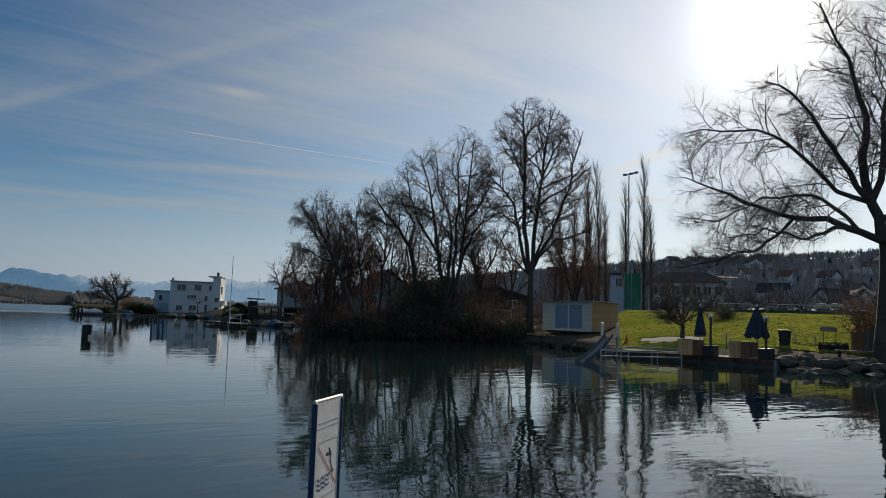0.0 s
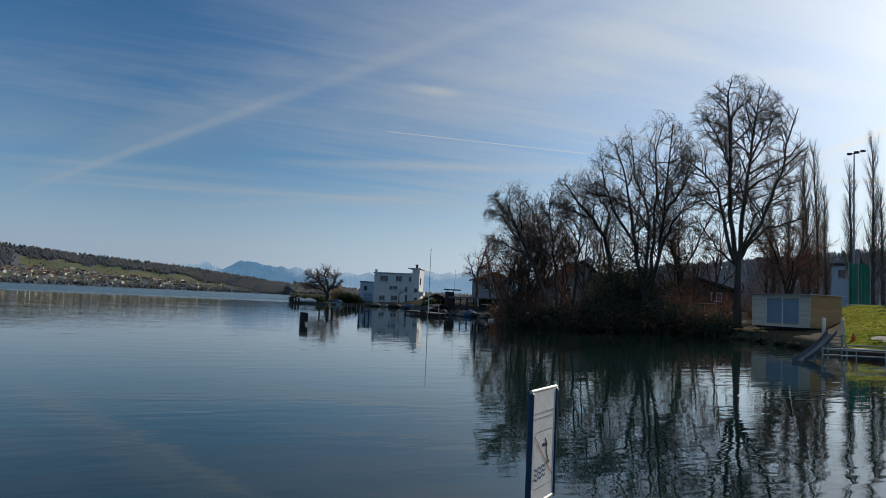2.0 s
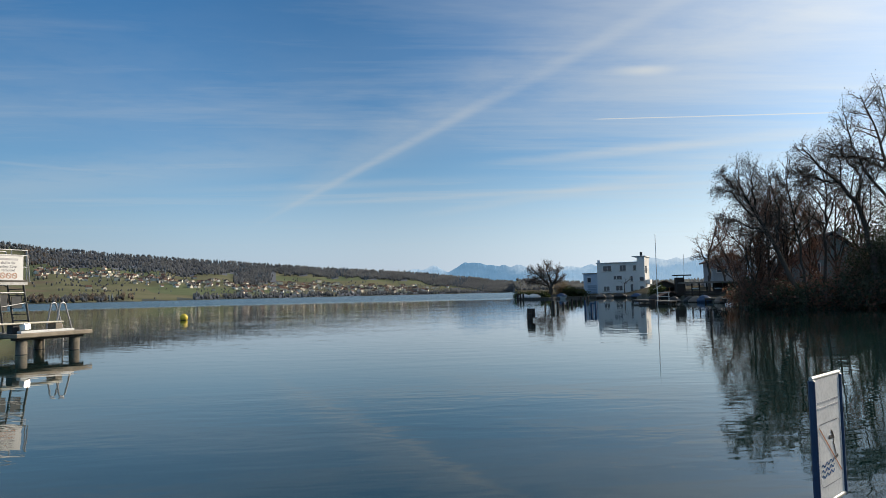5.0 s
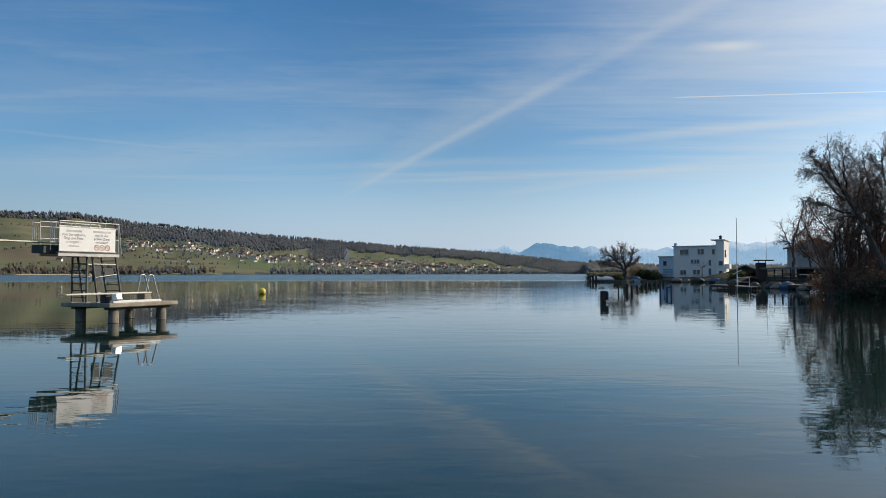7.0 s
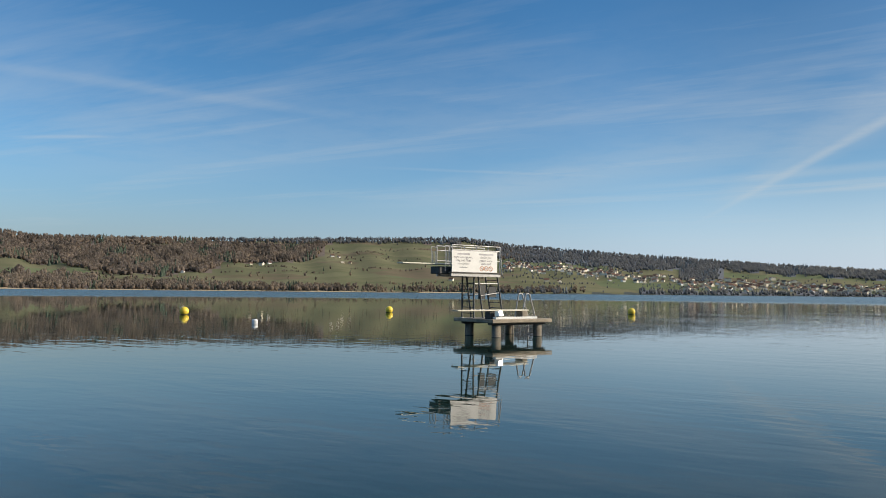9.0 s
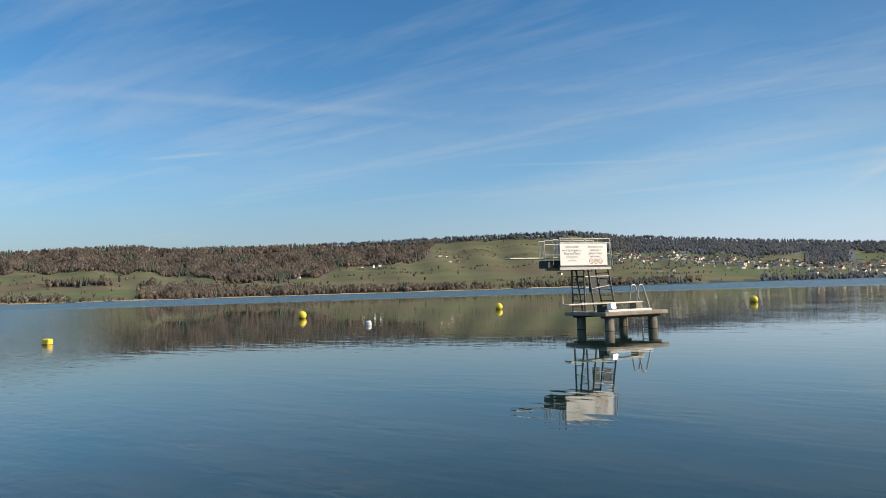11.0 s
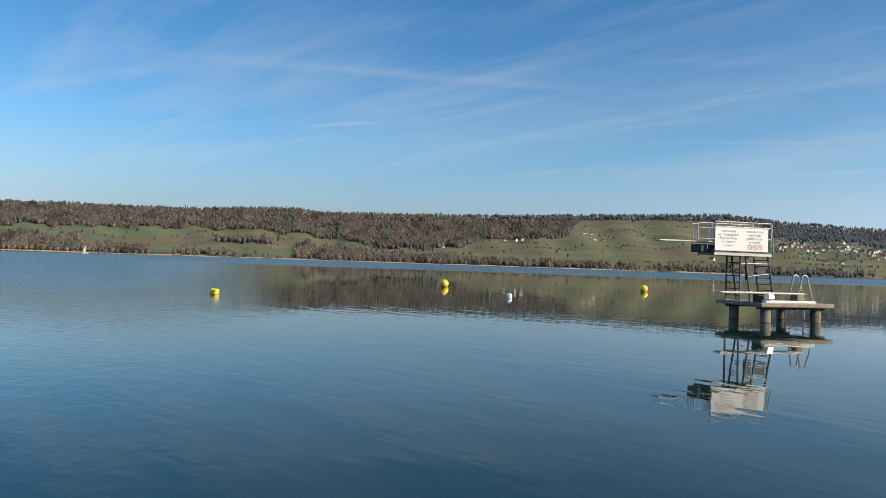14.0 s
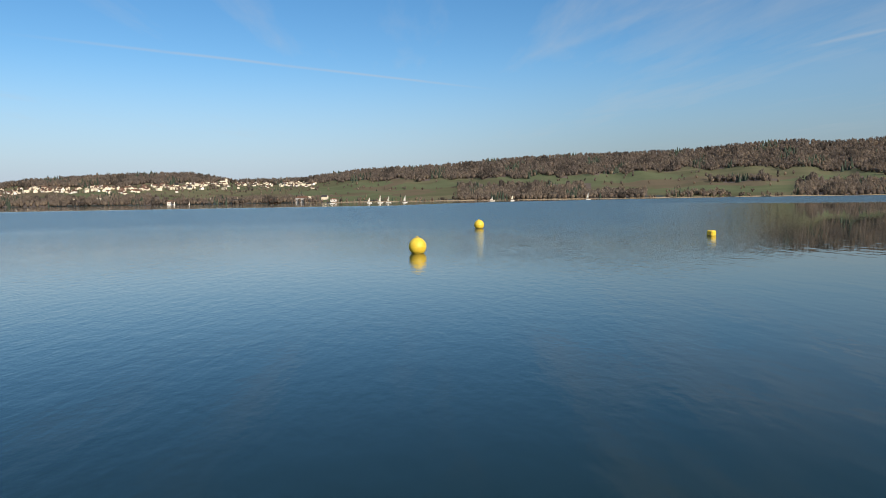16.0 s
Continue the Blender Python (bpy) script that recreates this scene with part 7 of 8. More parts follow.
traced_tree("yard_tree", 25.9, 114, 123, 0.3, (
    (0.22, (25.9, 0.6), (25.9, 2.5), (26.4, 3.8), (26.6, 5.2)),
    (0.13, (25.9, 1.4), (25.4, 2.7), (25.0, 3.7)),
    (0.14, (25.9, 2.5), (27.1, 3.6), (27.5, 5.0)),
    (0.10, (25.9, 2.2), (25.2, 2.3), (24.6, 2.1))),
    dict(LIGHT, kids=(0, 14, 8, 7), thin=0.016), "bare tree behind the boathouses", (26.0, 6.6, 4.4, 6.0), 1.5, group="")
build_tree("yard_tree", on_ground(27.0, 118), 124, 3.6, 0.2, YARD, "smaller bare tree behind the boathouses", crown=(0, 0, 5.0, 2.6, 3.6))
for i, (az, d, h) in enumerate(((11.7, 161.5, 0.5), (12.3, 161.5, 0.55), (12.9, 161.5, 0.5), (13.5, 161.5, 0.5), (16.4, 167, 1.2), (15.5, 166, 2.0), (15.9, 166, 1.8), (22.2, 125, 1.2), (23.0, 106, 0.9))):
    build_shrub("garden_shrub", on_ground(az, d), 130 + i, h, 1.8, "dark evergreen garden shrub by the quay", leaf="leaf_green", leaves=1500, leaf_size=0.14, group="garden shrubs")


# ---- hut on a trailer ----
def trailer_hut():
    p = Vector((45.375, 39.1, 0))
    p.z = gz((43.8, 39.1))
    h = thing("trailer_hut", Matrix.Translation(p), "pale timber hut with curtained windows on a trailer", "hut")
    z0, z1 = 1.10 - p.z, 3.42 - p.z
    x0, x1, y0, y1 = 43.8 - p.x, 46.95 - p.x, 36.5 - p.y, 41.7 - p.y
    core = part("body", box(x0 + 0.03, x1 - 0.03, y0 + 0.03, y1 - 0.03, z0, z1 - 0.01), M["timber_pale"], h)
    wy0, wy1, wz0, wz1 = 37.4 - p.y, 40.36 - p.y, 1.30 - p.z, 3.18 - p.z
    n = 12
    dz = (z1 - z0) / n
    for k in range(n):
        za, zb = z0 + k * dz + 0.006, z0 + (k + 1) * dz - 0.006
        part("plank", box(x0 + 0.031, x1 - 0.031, y0, y0 + 0.029, za, zb, 0.004), M["timber_pale"], h)
        part("plank", box(x0 + 0.0, x0 + 0.029, y0 + 0.0, wy0 - 0.005, za, zb, 0.004), M["timber_front"], h)
        part("plank", box(x0 + 0.0, x0 + 0.029, wy1 + 0.005, y1, za, zb, 0.004), M["timber_front"], h)
    part("lintel", box(x0, x0 + 0.029, wy0, wy1, wz1, z1), M["timber_front"], h)
    part("apron", box(x0, x0 + 0.029, wy0, wy1, z0, wz0), M["timber_front"], h)
    mid = (wy0 + wy1) / 2
    for a, b in ((wy0, mid), (mid, wy1)):
        w = part("window", box(x0 + 0.004, x0 + 0.028, a + 0.06, b - 0.06, wz0 + 0.06, wz1 - 0.06), M["window_blue"], h, "window with a drawn blue-grey curtain")
        for c in ((a, a + 0.059), (b - 0.059, b)):
            part("frame", box(x0 - 0.01, x0 + 0.028, c[0] + 0.003, c[1] - 0.001, wz0, wz1), M["white_paint"], w)
    part("roof", box(x0 - 0.28, x1 + 0.18, y0 - 0.18, y1 + 0.18, z1, z1 + 0.06, 0.01), M["roof_metal"], h, "thin bright metal roof")
    part("stove_pipe", rod((x0 + 1.6, y0 + 1.0, z1 + 0.06), (x0 + 1.6, y0 + 1.0, z1 + 0.5), 0.07, n=10), M["steel_dark"], h)
    part("chassis", box(x0 + 0.3, x1 - 0.3, y0 + 0.1, y1 - 0.1, z0 - 0.14, z0 - 0.001), M["steel_dark"], h)
    for y in (0.55, 1.25):
        w = part("wheel", turned([(0.12, -0.11), (0.27, -0.1), (0.30, -0.05), (0.30, 0.05), (0.27, 0.1), (0.12, 0.11)], 18), M["plastic_dark"], h, "black trailer tyre")
        w.matrix_basis = pose(x0 + 0.35, y - 0.6, 0.27, 0, 90, 0)
    for y in (y0 + 0.4, y1 - 0.5):
        part("support_leg", box(x0 + 0.3, x0 + 0.42, y - 0.06, y + 0.06, -0.05, z0 - 0.14), M["steel"], h)


trailer_hut()


# ---- water slide and railing ----
def water_slide():
    top = Vector((32.3, 25.6, 1.05))
    low = Vector((25.45, 21.75, -0.12))
    s = thing("water_slide", Matrix.Translation((32.3, 25.6, 0)), "grey water slide running down into the lake", "slide")
    d = low - top
    side_v = Vector((-d.y, d.x, 0)).normalized()
    o = Vector((32.3, 25.6, 0))
    bm = bmesh.new()
    prof = ((-0.22, 0.26), (-0.20, 0.05), (-0.12, 0.0), (0.12, 0.0), (0.20, 0.05), (0.22, 0.26))
    rows = []
    n = 14
    for i in range(n + 1):
        f = i / n
        c = top + d * f - o
        c.z += 0.25 * math.sin(math.pi * f) * -0.6
        rows.append([bm.verts.new(c + side_v * a + Vector((0, 0, b))) for a, b in prof])
    for a, b in zip(rows[:-1], rows[1:]):
        for k in range(len(prof) - 1):
            bm.faces.new((a[k], a[k + 1], b[k + 1], b[k]))
    bmesh.ops.solidify(bm, geom=bm.faces[:], thickness=0.03)
    part("chute", bm, M["slide_grey"], s)
    back = -d.normalized()
    for w in (-0.42, 0.42):
        a = top - o + side_v * w
        part("guard", box(-0.6, 0.25, -0.02, 0.02, 0.1, 0.85, 0.01), M["white_paint"], s, "pale guard panel").matrix_basis = Matrix.Translation(a + Vector((0, 0, -0.05))) @ Matrix.Rotation(math.atan2(d.y, d.x), 4, "Z")
        part("stand", rod((a.x, a.y, -1.4), (a.x, a.y, top.z), 0.05, n=8), M["steel"], s)
        b = a + Vector((back.x, back.y, 0)) * 1.5
        part("ladder_rail", rod((b.x, b.y, 0.1), (a.x, a.y, top.z + 0.75), 0.04, n=8), M["white_paint"], s)
    for k in range(5):
        f = (k + 0.7) / 5.4
        b = Vector((back.x, back.y, 0)) * 1.5 * (1 - f)
        c = top - o + b
        c.z = 0.1 + f * (top.z - 0.05)
        part("step", rod(c + side_v * 0.42, c - side_v * 0.42, 0.025, n=6), M["steel"], s)
    m = top + d * 0.55 - o
    part("stand", rod((m.x, m.y, -1.6), (m.x, m.y, m.z - 0.2), 0.05, n=8), M["steel"], s)


water_slide()


def shore_railing():
    a, b = polar(51.0, 36.4), polar(56.9, 38.0)
    d = b - a
    t = thing("bathing_railing", Matrix.Translation(a) @ Matrix.Rotation(math.atan2(d.y, d.x), 4, "Z"), "low pale tubular railing standing in the water", "railing")
    ln = d.length
    for z in (0.52, 0.24):
        part("rail", rod((0, 0, z - 0.02), (ln, 0, z), 0.03, n=8), M["alu"], t)
    for x in (0.0, ln * 0.34, ln * 0.7, ln):
        part("stanchion", rod((x, 0, -1.2), (x, 0, 0.55), 0.03, n=8), M["alu"], t)
    t = thing("bathing_railing", Matrix.Translation(polar(52.5, 39.2)) @ Matrix.Rotation(math.atan2(d.y, d.x) - 0.15, 4, "Z"), "low pale tubular railing along the bank", "railing")
    for z in (0.62, 0.36):
        part("rail", rod((0, 0, z), (3.2, 0, z), 0.028, n=8), M["alu"], t)
    for x in (0.0, 1.6, 3.2):
        part("stanchion", rod((x, 0, -0.8), (x, 0, 0.64), 0.028, n=8), M["alu"], t)


shore_railing()
c = thing("traffic_cone", Matrix.Translation(on_ground(52.85, 47)), "small orange cone on the grass", "cone")
part("body", turned([(0.15, 0.03), (0.14, 0.05), (0.03, 0.48), (0.02, 0.5)], 14), M["cone_red"], c)
part("foot", box(-0.19, 0.19, -0.19, 0.19, 0, 0.03, 0.008), M["cone_red"], c)


# ---- terrace at the water ----
pts = [(33.05, 16.7), (33.35, 21.6), (34.1, 26.6), (37.5, 26.4), (38.6, 16.9)]
bm = bmesh.new()
lo = [bm.verts.new((x, y, -0.9)) for x, y in pts]
hi = [bm.verts.new((x, y, 0.36)) for x, y in pts]
bm.faces.new(hi)
for i in range(5):
    bm.faces.new((lo[i], lo[(i + 1) % 5], hi[(i + 1) % 5], hi[i]))
bmesh.ops.recalc_face_normals(bm, faces=bm.faces[:])
pave = solo("pavement", bm, M["gravel"], Matrix.Identity(4), "beige gravel terrace at the waterline", "terrace", kind="structure")
edge = tagged(new("terrace_edge"), "reddish timber edge of the terrace over the water", "edge", kind="structure")
for (xa, ya), (xb, yb) in zip(pts[:2], pts[1:3]):
    a, b = Vector((xa, ya, 0)), Vector((xb, yb, 0))
    n = 5
    for k in range(n):
        q = a + (b - a) * k / n
        r = a + (b - a) * (k + 1) / n
        e = part("edge_beam", box(0.02, (r - q).length - 0.02, 0.003, 0.13, 0.15, 0.37, 0.015), M["rust"], edge)
        e.matrix_basis = Matrix.Translation(q) @ Matrix.Rotation(math.atan2((r - q).y, (r - q).x), 4, "Z")
        # dark strip standing in for the shaded gap under the beams
        w = part("edge_wall", box(0.0, (r - q).length, 0.003, 0.09, -0.9, 0.148), M["concrete_dark"], edge, "dark wall in place of the shaded gap below the edge")
        w.matrix_basis = e.matrix_basis


def parasol(az, d, h, spread, label):
    p = polar(az, d, 0.36)
    t = thing("parasol", Matrix.Translation(p), label, "parasol", "folded parasols")
    part("pole", rod((0, 0, 0.04), (0, 0, h), 0.03, n=10), M["white_paint"], t)
    bm = bmesh.new()
    rings = []
    for z, r in ((h * 0.40, spread), (h * 0.46, spread * 0.96), (h * 0.62, spread * 0.72), (h * 0.80, spread * 0.42), (h * 0.93, spread * 0.2), (h * 0.985, 0.03)):
        rings.append([bm.verts.new((r * (1 + 0.16 * math.cos(8 * a)) * math.cos(a), r * (1 + 0.16 * math.cos(8 * a)) * math.sin(a), z + (0.08 * math.cos(8 * a) if z < h * 0.42 else 0))) for a in [q * math.pi / 16 for q in range(32)]])
    for a, b in zip(rings[:-1], rings[1:]):
        for i in range(32):
            bm.faces.new((a[i], a[(i + 1) % 32], b[(i + 1) % 32], b[i]))
    bm.faces.new(rings[-1])
    part("canopy", bm, M["canvas"], t, "folded dark blue canopy")
    part("finial", turned([(0.05, h), (0.07, h + 0.03), (0.03, h + 0.08)], 10), M["white_paint"], t)
    part("base", box(-0.36, 0.36, -0.36, 0.36, 0, 0.1, 0.02), M["concrete"], t)


parasol(62.08, 37.9, 2.52, 0.52, "folded dark blue parasol on a white pole")
parasol(58.2, 39.5, 2.5, 0.27, "tightly folded slim parasol by the crates")


def path_lamp(az, d, h):
    t = thing("terrace_lamp", Matrix.Translation(polar(az, d, 0.36)), "dark terrace lamp with a white domed cap", "lamp", "terrace lamps")
    part("planter", box(-0.28, 0.28, -0.28, 0.28, 0, 0.52, 0.02), M["plastic_dark"], t, "dark square tub")
    part("pole", rod((0, 0, 0.52), (0, 0, h - 0.06), 0.055, n=10), M["steel_dark"], t)
    part("cap", turned([(0.11, h - 0.1), (0.13, h - 0.06), (0.12, h - 0.02), (0.07, h + 0.03), (0.02, h + 0.05)], 14), M["white_paint"], t, "white domed cap")


path_lamp(58.93, 38.8, 2.02)
path_lamp(62.68, 37.5, 2.0)


def crate(az, d, w, dep, h, turn, label, mat="timber", z=0.36):
    p = polar(az, d, z)
    t = thing("wooden_crate", Matrix.Translation(p) @ Matrix.Rotation(radians(-az + turn), 4, "Z"), label, "crate", "wooden crates")
    n = 5
    for k in range(n):
        x0, x1 = -w / 2 + w * k / n + 0.006, -w / 2 + w * (k + 1) / n - 0.006
        for y in (-dep / 2, dep / 2 - 0.03):
            part("slat", box(x0, x1, y, y + 0.03, 0, h, 0.004), M[mat], t)
    for k in range(4):
        y0, y1 = -dep / 2 + 0.031 + (dep - 0.062) * k / 4 + 0.004, -dep / 2 + 0.031 + (dep - 0.062) * (k + 1) / 4 - 0.004
        for x in (-w / 2, w / 2 - 0.03):
            part("slat", box(x, x + 0.03, y0, y1, 0, h, 0.004), M[mat], t)
    part("lid", box(-w / 2 - 0.02, w / 2 + 0.02, -dep / 2 - 0.02, dep / 2 + 0.02, h + 0.001, h + 0.03, 0.006), M["timber_grey"], t)


crate(57.15, 38.9, 0.62, 0.6, 0.78, 10, "tall pale wooden crate on the terrace", "timber_pale")
crate(58.02, 39.1, 0.55, 0.6, 0.74, 10, "brown slatted wooden crate on the terrace")
crate(60.62, 38.0, 0.46, 0.6, 0.78, 12, "tall pale wooden crate on the terrace", "timber_pale")
crate(61.5, 38.0, 0.78, 0.6, 0.76, 12, "brown slatted wooden crate on the terrace")
crate(68.35, 44.0, 0.5, 0.7, 0.98, 8, "brown wooden crate beside the rocks", "timber", gz(polar(68.35, 44)) - 0.02)
crate(69.1, 44.2, 0.9, 0.8, 0.96, 8, "greyed wooden crate beside the great tree", "timber_grey", gz(polar(69.1, 44.2)) - 0.02)


def bin_at(az, d):
    t = thing("litter_bin", Matrix.Translation(on_ground(az, d, 0.02)), "dark round litter bin on the grass", "bin")
    part("body", turned([(0.26, 0), (0.27, 0.04), (0.33, 0.78), (0.33, 0.8)], 20), M["plastic_dark"], t)
    part("rim", turned([(0.34, 0.79), (0.36, 0.80), (0.36, 0.86), (0.33, 0.87), (0.1, 0.88)], 20), M["plastic_dark"], t)
    part("foot", turned([(0.2, 0.0), (0.28, 0.0), (0.28, 0.03), (0.2, 0.035)], 16), M["steel_dark"], t)


bin_at(63.85, 44.5)


def bench(az, d, ln):
    t = thing("bench", Matrix.Translation(on_ground(az, d, 0.02)) @ Matrix.Rotation(radians(-az), 4, "Z"), "pale backless wooden bench on the lawn", "bench")
    for y in (-0.14, 0.02):
        part("seat_plank", box(-ln / 2, ln / 2, y, y + 0.13, 0.42, 0.46, 0.008), M["timber_pale"], t)
    for x in (-ln / 2 + 0.25, ln / 2 - 0.25):
        part("leg", box(x - 0.04, x + 0.04, -0.12, 0.12, 0, 0.419, 0.008), M["steel"], t)


bench(65.15, 46.5, 1.55)
t = thing("info_panel", Matrix.Translation(on_ground(66.6, 46, 0.02)) @ Matrix.Rotation(radians(-66.6), 4, "Z"), "slanted dark information panel on two posts", "sign")
part("panel", box(-0.42, 0.42, -0.22, 0.22, -0.02, 0.02, 0.006), M["steel_dark"], t).matrix_basis = pose(0, 0, 0.9, 28, 0, 0)
for x in (-0.26, 0.36):
    part("post", rod((x, 0, 0), (x, 0, 0.88), 0.02, n=8), M["steel_dark"], t)
t = thing("flower_trough", Matrix.Translation(on_ground(66.9, 44.0, 0.02)) @ Matrix.Rotation(radians(-66.9), 4, "Z"), "low dark flower trough on the grass", "planter")
part("trough", box(-0.72, 0.72, -0.25, 0.25, 0, 0.26, 0.02), M["timber_dark"], t)
part("rim", box(-0.74, 0.74, -0.27, 0.27, 0.261, 0.29, 0.01), M["timber_dark"], t)
rng = np.random.default_rng(31)
tagged(part("plants", leaf_mesh("plants", rng.uniform((-0.7, -0.22, 0.27), (0.7, 0.22, 0.42), (350, 3)), 0.05, M["leaf_ivy"], rng), None, t), kind="stuff")
t = thing("low_table", Matrix.Translation(on_ground(68.5, 41.5, 0.02)) @ Matrix.Rotation(radians(-68), 4, "Z"), "low wooden table with a pale worn top", "table")
part("tabletop", box(-1.1, 1.1, -0.3, 0.3, 0.32, 0.37, 0.01), M["timber_grey"], t)
for x in (-0.9, 0.9):
    part("leg", box(x - 0.06, x + 0.06, -0.2, 0.2, 0, 0.319, 0.01), M["timber_dark"], t)


def rock_mesh(seed, r):
    bm = bmesh.new()
    bmesh.ops.create_icosphere(bm, subdivisions=2, radius=1.0)
    rg = np.random.default_rng(seed)
    k = rg.uniform(0.6, 1.1, 3)
    for v in bm.verts:
        f = 1 + 0.55 * noise.noise(v.co * 1.3 + Vector((seed, 0, 0))) + 0.25 * noise.noise(v.co * 3.1 + Vector((0, seed, 0)))
        v.co = Vector((v.co.x * k[0], v.co.y * k[1], v.co.z * 0.55)) * r * f
    return bm


rng = np.random.default_rng(33)
for i in range(40):
    az = rng.uniform(63.5, 70.5)
    d = float(shore_at(az)) + rng.uniform(-1.3, 1.6)
    r = rng.uniform(0.25, 0.62)
    p = polar(az, d, max(gz(polar(az, d)), -0.25) + r * 0.1)
    solo("rock", rock_mesh(i, r), M["stone"], Matrix.Translation(p) @ Matrix.Rotation(rng.uniform(0, 6), 4, "Z"), "rough grey boulder on the shore", "rock", "boulders on the shore")
for i in range(26):
    az = 45.2 + i * 0.22
    d = float(shore_at(az)) + rng.uniform(-0.25, 0.25)
    solo("rock", rock_mesh(100 + i, rng.uniform(0.2, 0.38)), M["soil"], Matrix.Translation(polar(az, d, rng.uniform(0.0, 0.25))), "dark earthy stone in the bank below the hut", "rock", "stones of the bank")
for i, (az, d, ln, turn) in enumerate(((46.1, 59.6, 2.4, 20), (46.4, 59.2, 1.8, -10), (46.7, 59.0, 2.0, 5), (47.0, 58.6, 1.4, 30), (45.7, 60.0, 1.8, -30))):
    solo("timber_offcut", box(-ln / 2, ln / 2, -0.11, 0.11, 0, 0.09, 0.01), M["timber_pale"], Matrix.Translation(on_ground(az, d) + Vector((0, 0, 0.09 * (i % 3)))) @ Matrix.Rotation(radians(turn + 45), 4, "Z"), "pale timber offcut lying on the bank", "timber", "heap of timber")
t = thing("swing_frame", Matrix.Translation(on_ground(43.0, 66)) @ Matrix.Rotation(radians(-43), 4, "Z"), "thin pale steel frame among the shrubs", "frame")
for x in (-1.1, 1.1):
    part("upright", rod((x, 0, -0.1), (x, 0, 1.9), 0.035, n=8), M["alu"], t)
part("crossbar", rod((-1.1, 0, 1.9), (1.1, 0, 1.9), 0.035, n=8), M["alu"], t)
solo("leaning_pole", rod((0, 0, -0.1), (-1.6, 0.8, 1.7), 0.05, n=8), M["timber_pale"], Matrix.Translation(on_ground(41.9, 61.2)), "pale pole leaning among the shrubs", "pole")


# ---- lawn trees and shrubs ----
APPLE = spec_of(thin=0.008, segs=(4, 6, 4, 3, 1), kids=(14, 15, 11, 10), first=(0.5, 0.2, 0.12, 0.1), angle=((28, 72), (30, 65), (30, 65), (30, 70)), ratio=(2.9, 0.48, 0.46, 0.42), rise=(0.0, 0.05, 0.04, 0.02, 0.0), wander=(0.05, 0.14, 0.18, 0.2, 0.22))
build_tree("orchard_tree", on_ground(56.95, 48), 140, 1.3, 0.17, APPLE, "low dense leafless orchard tree on the lawn", crown=(0, 0, 3.0, 3.6, 2.3))
build_shrub("red_shrub", on_ground(68.75, 47), 141, 3.0, 1.8, "shrub with rust-coloured leaves by the great tree", leaf="leaf_dry", leaves=1400, leaf_size=0.07)
build_shrub("red_shrub", on_ground(70.3, 46), 142, 2.6, 1.6, "shrub with rust-coloured leaves by the great tree", leaf="leaf_dry", leaves=900, leaf_size=0.07)
build_shrub("lawn_shrub", on_ground(59.8, 60), 143, 1.0, 0.8, "small green shrub on the lawn", leaf="leaf_green", leaves=600, leaf_size=0.06)
t = thing("garden_hose_reel", Matrix.Translation(on_ground(60.0, 43.0)), "pale hose reel on a thin stand", "hose reel")
part("stand", rod((0, 0, 0), (0, 0, 0.95), 0.025, n=6), M["steel_dark"], t)
part("hoop", pipe([(0.22 * math.cos(q * math.pi / 8), 0, 0.72 + 0.22 * math.sin(q * math.pi / 8)) for q in range(17)], 0.018, 6), M["white_paint"], t)


# ---- sports ground, net and buildings behind the lawn ----
def barrier(az0, az1, d, h, label, panel=False):
    a, b = on_ground(az0, d), on_ground(az1, d)
    v = b - a
    t = thing("barrier", Matrix.Translation(a) @ Matrix.Rotation(math.atan2(v.y, v.x), 4, "Z"), label, "barrier")
    ln = math.hypot(v.x, v.y)
    part("top_bar", box(0, ln, -0.05, 0.05, h - 0.07, h, 0.01), M["white_paint"], t)
    n = max(int(ln / 2.4), 1)
    for k in range(n + 1):
        x = ln * k / n
        part("post", box(x - 0.045, x + 0.045, -0.044, 0.044, -0.2, h - 0.071), M["white_paint"], t)
    if panel:
        for k in range(n):
            part("panel", box(ln * k / n + 0.06, ln * (k + 1) / n - 0.06, -0.02, 0.02, 0.05, h * 0.62), M["timber_dark"], t, "dark infill panel")


barrier(52.4, 57.8, 90, 0.35, "low pale barrier above the lawn")
barrier(59.3, 61.6, 95, 1.25, "white barrier at the sports ground", True)
barrier(63.3, 68.3, 96, 1.25, "white barrier at the sports ground", True)
barrier(55.0, 57.6, 100, 1.7, "white barrier at the sports ground")
for i in range(26):
    az = 57.6 + i * 0.58
    build = on_ground(az, 93 + (i % 3))
    solo("hedge_block", rock_mesh(300 + i, 0.95), M["leaf_ivy"], Matrix.Translation(build + Vector((0, 0, 0.2))), "dark clipped hedge above the lawn", "hedge", "hedge above the lawn")
for az, w in ((66.1, 1.2), (66.95, 1.4)):
    t = thing("covered_stack", Matrix.Translation(on_ground(az, 97)), "stack under a grey-brown sheet by the barrier", "covered stack")
    bm = turned([(w, -0.2), (w * 0.98, 0.5), (w * 0.8, 1.1), (w * 0.4, 1.45), (0.1, 1.5)], 12)
    for v in bm.verts:
        v.co += Vector((noise.noise(v.co * 2) * 0.2, noise.noise(v.co * 2 + Vector((5, 0, 0))) * 0.2, 0))
    part("sheet", bm, M["concrete"], t)


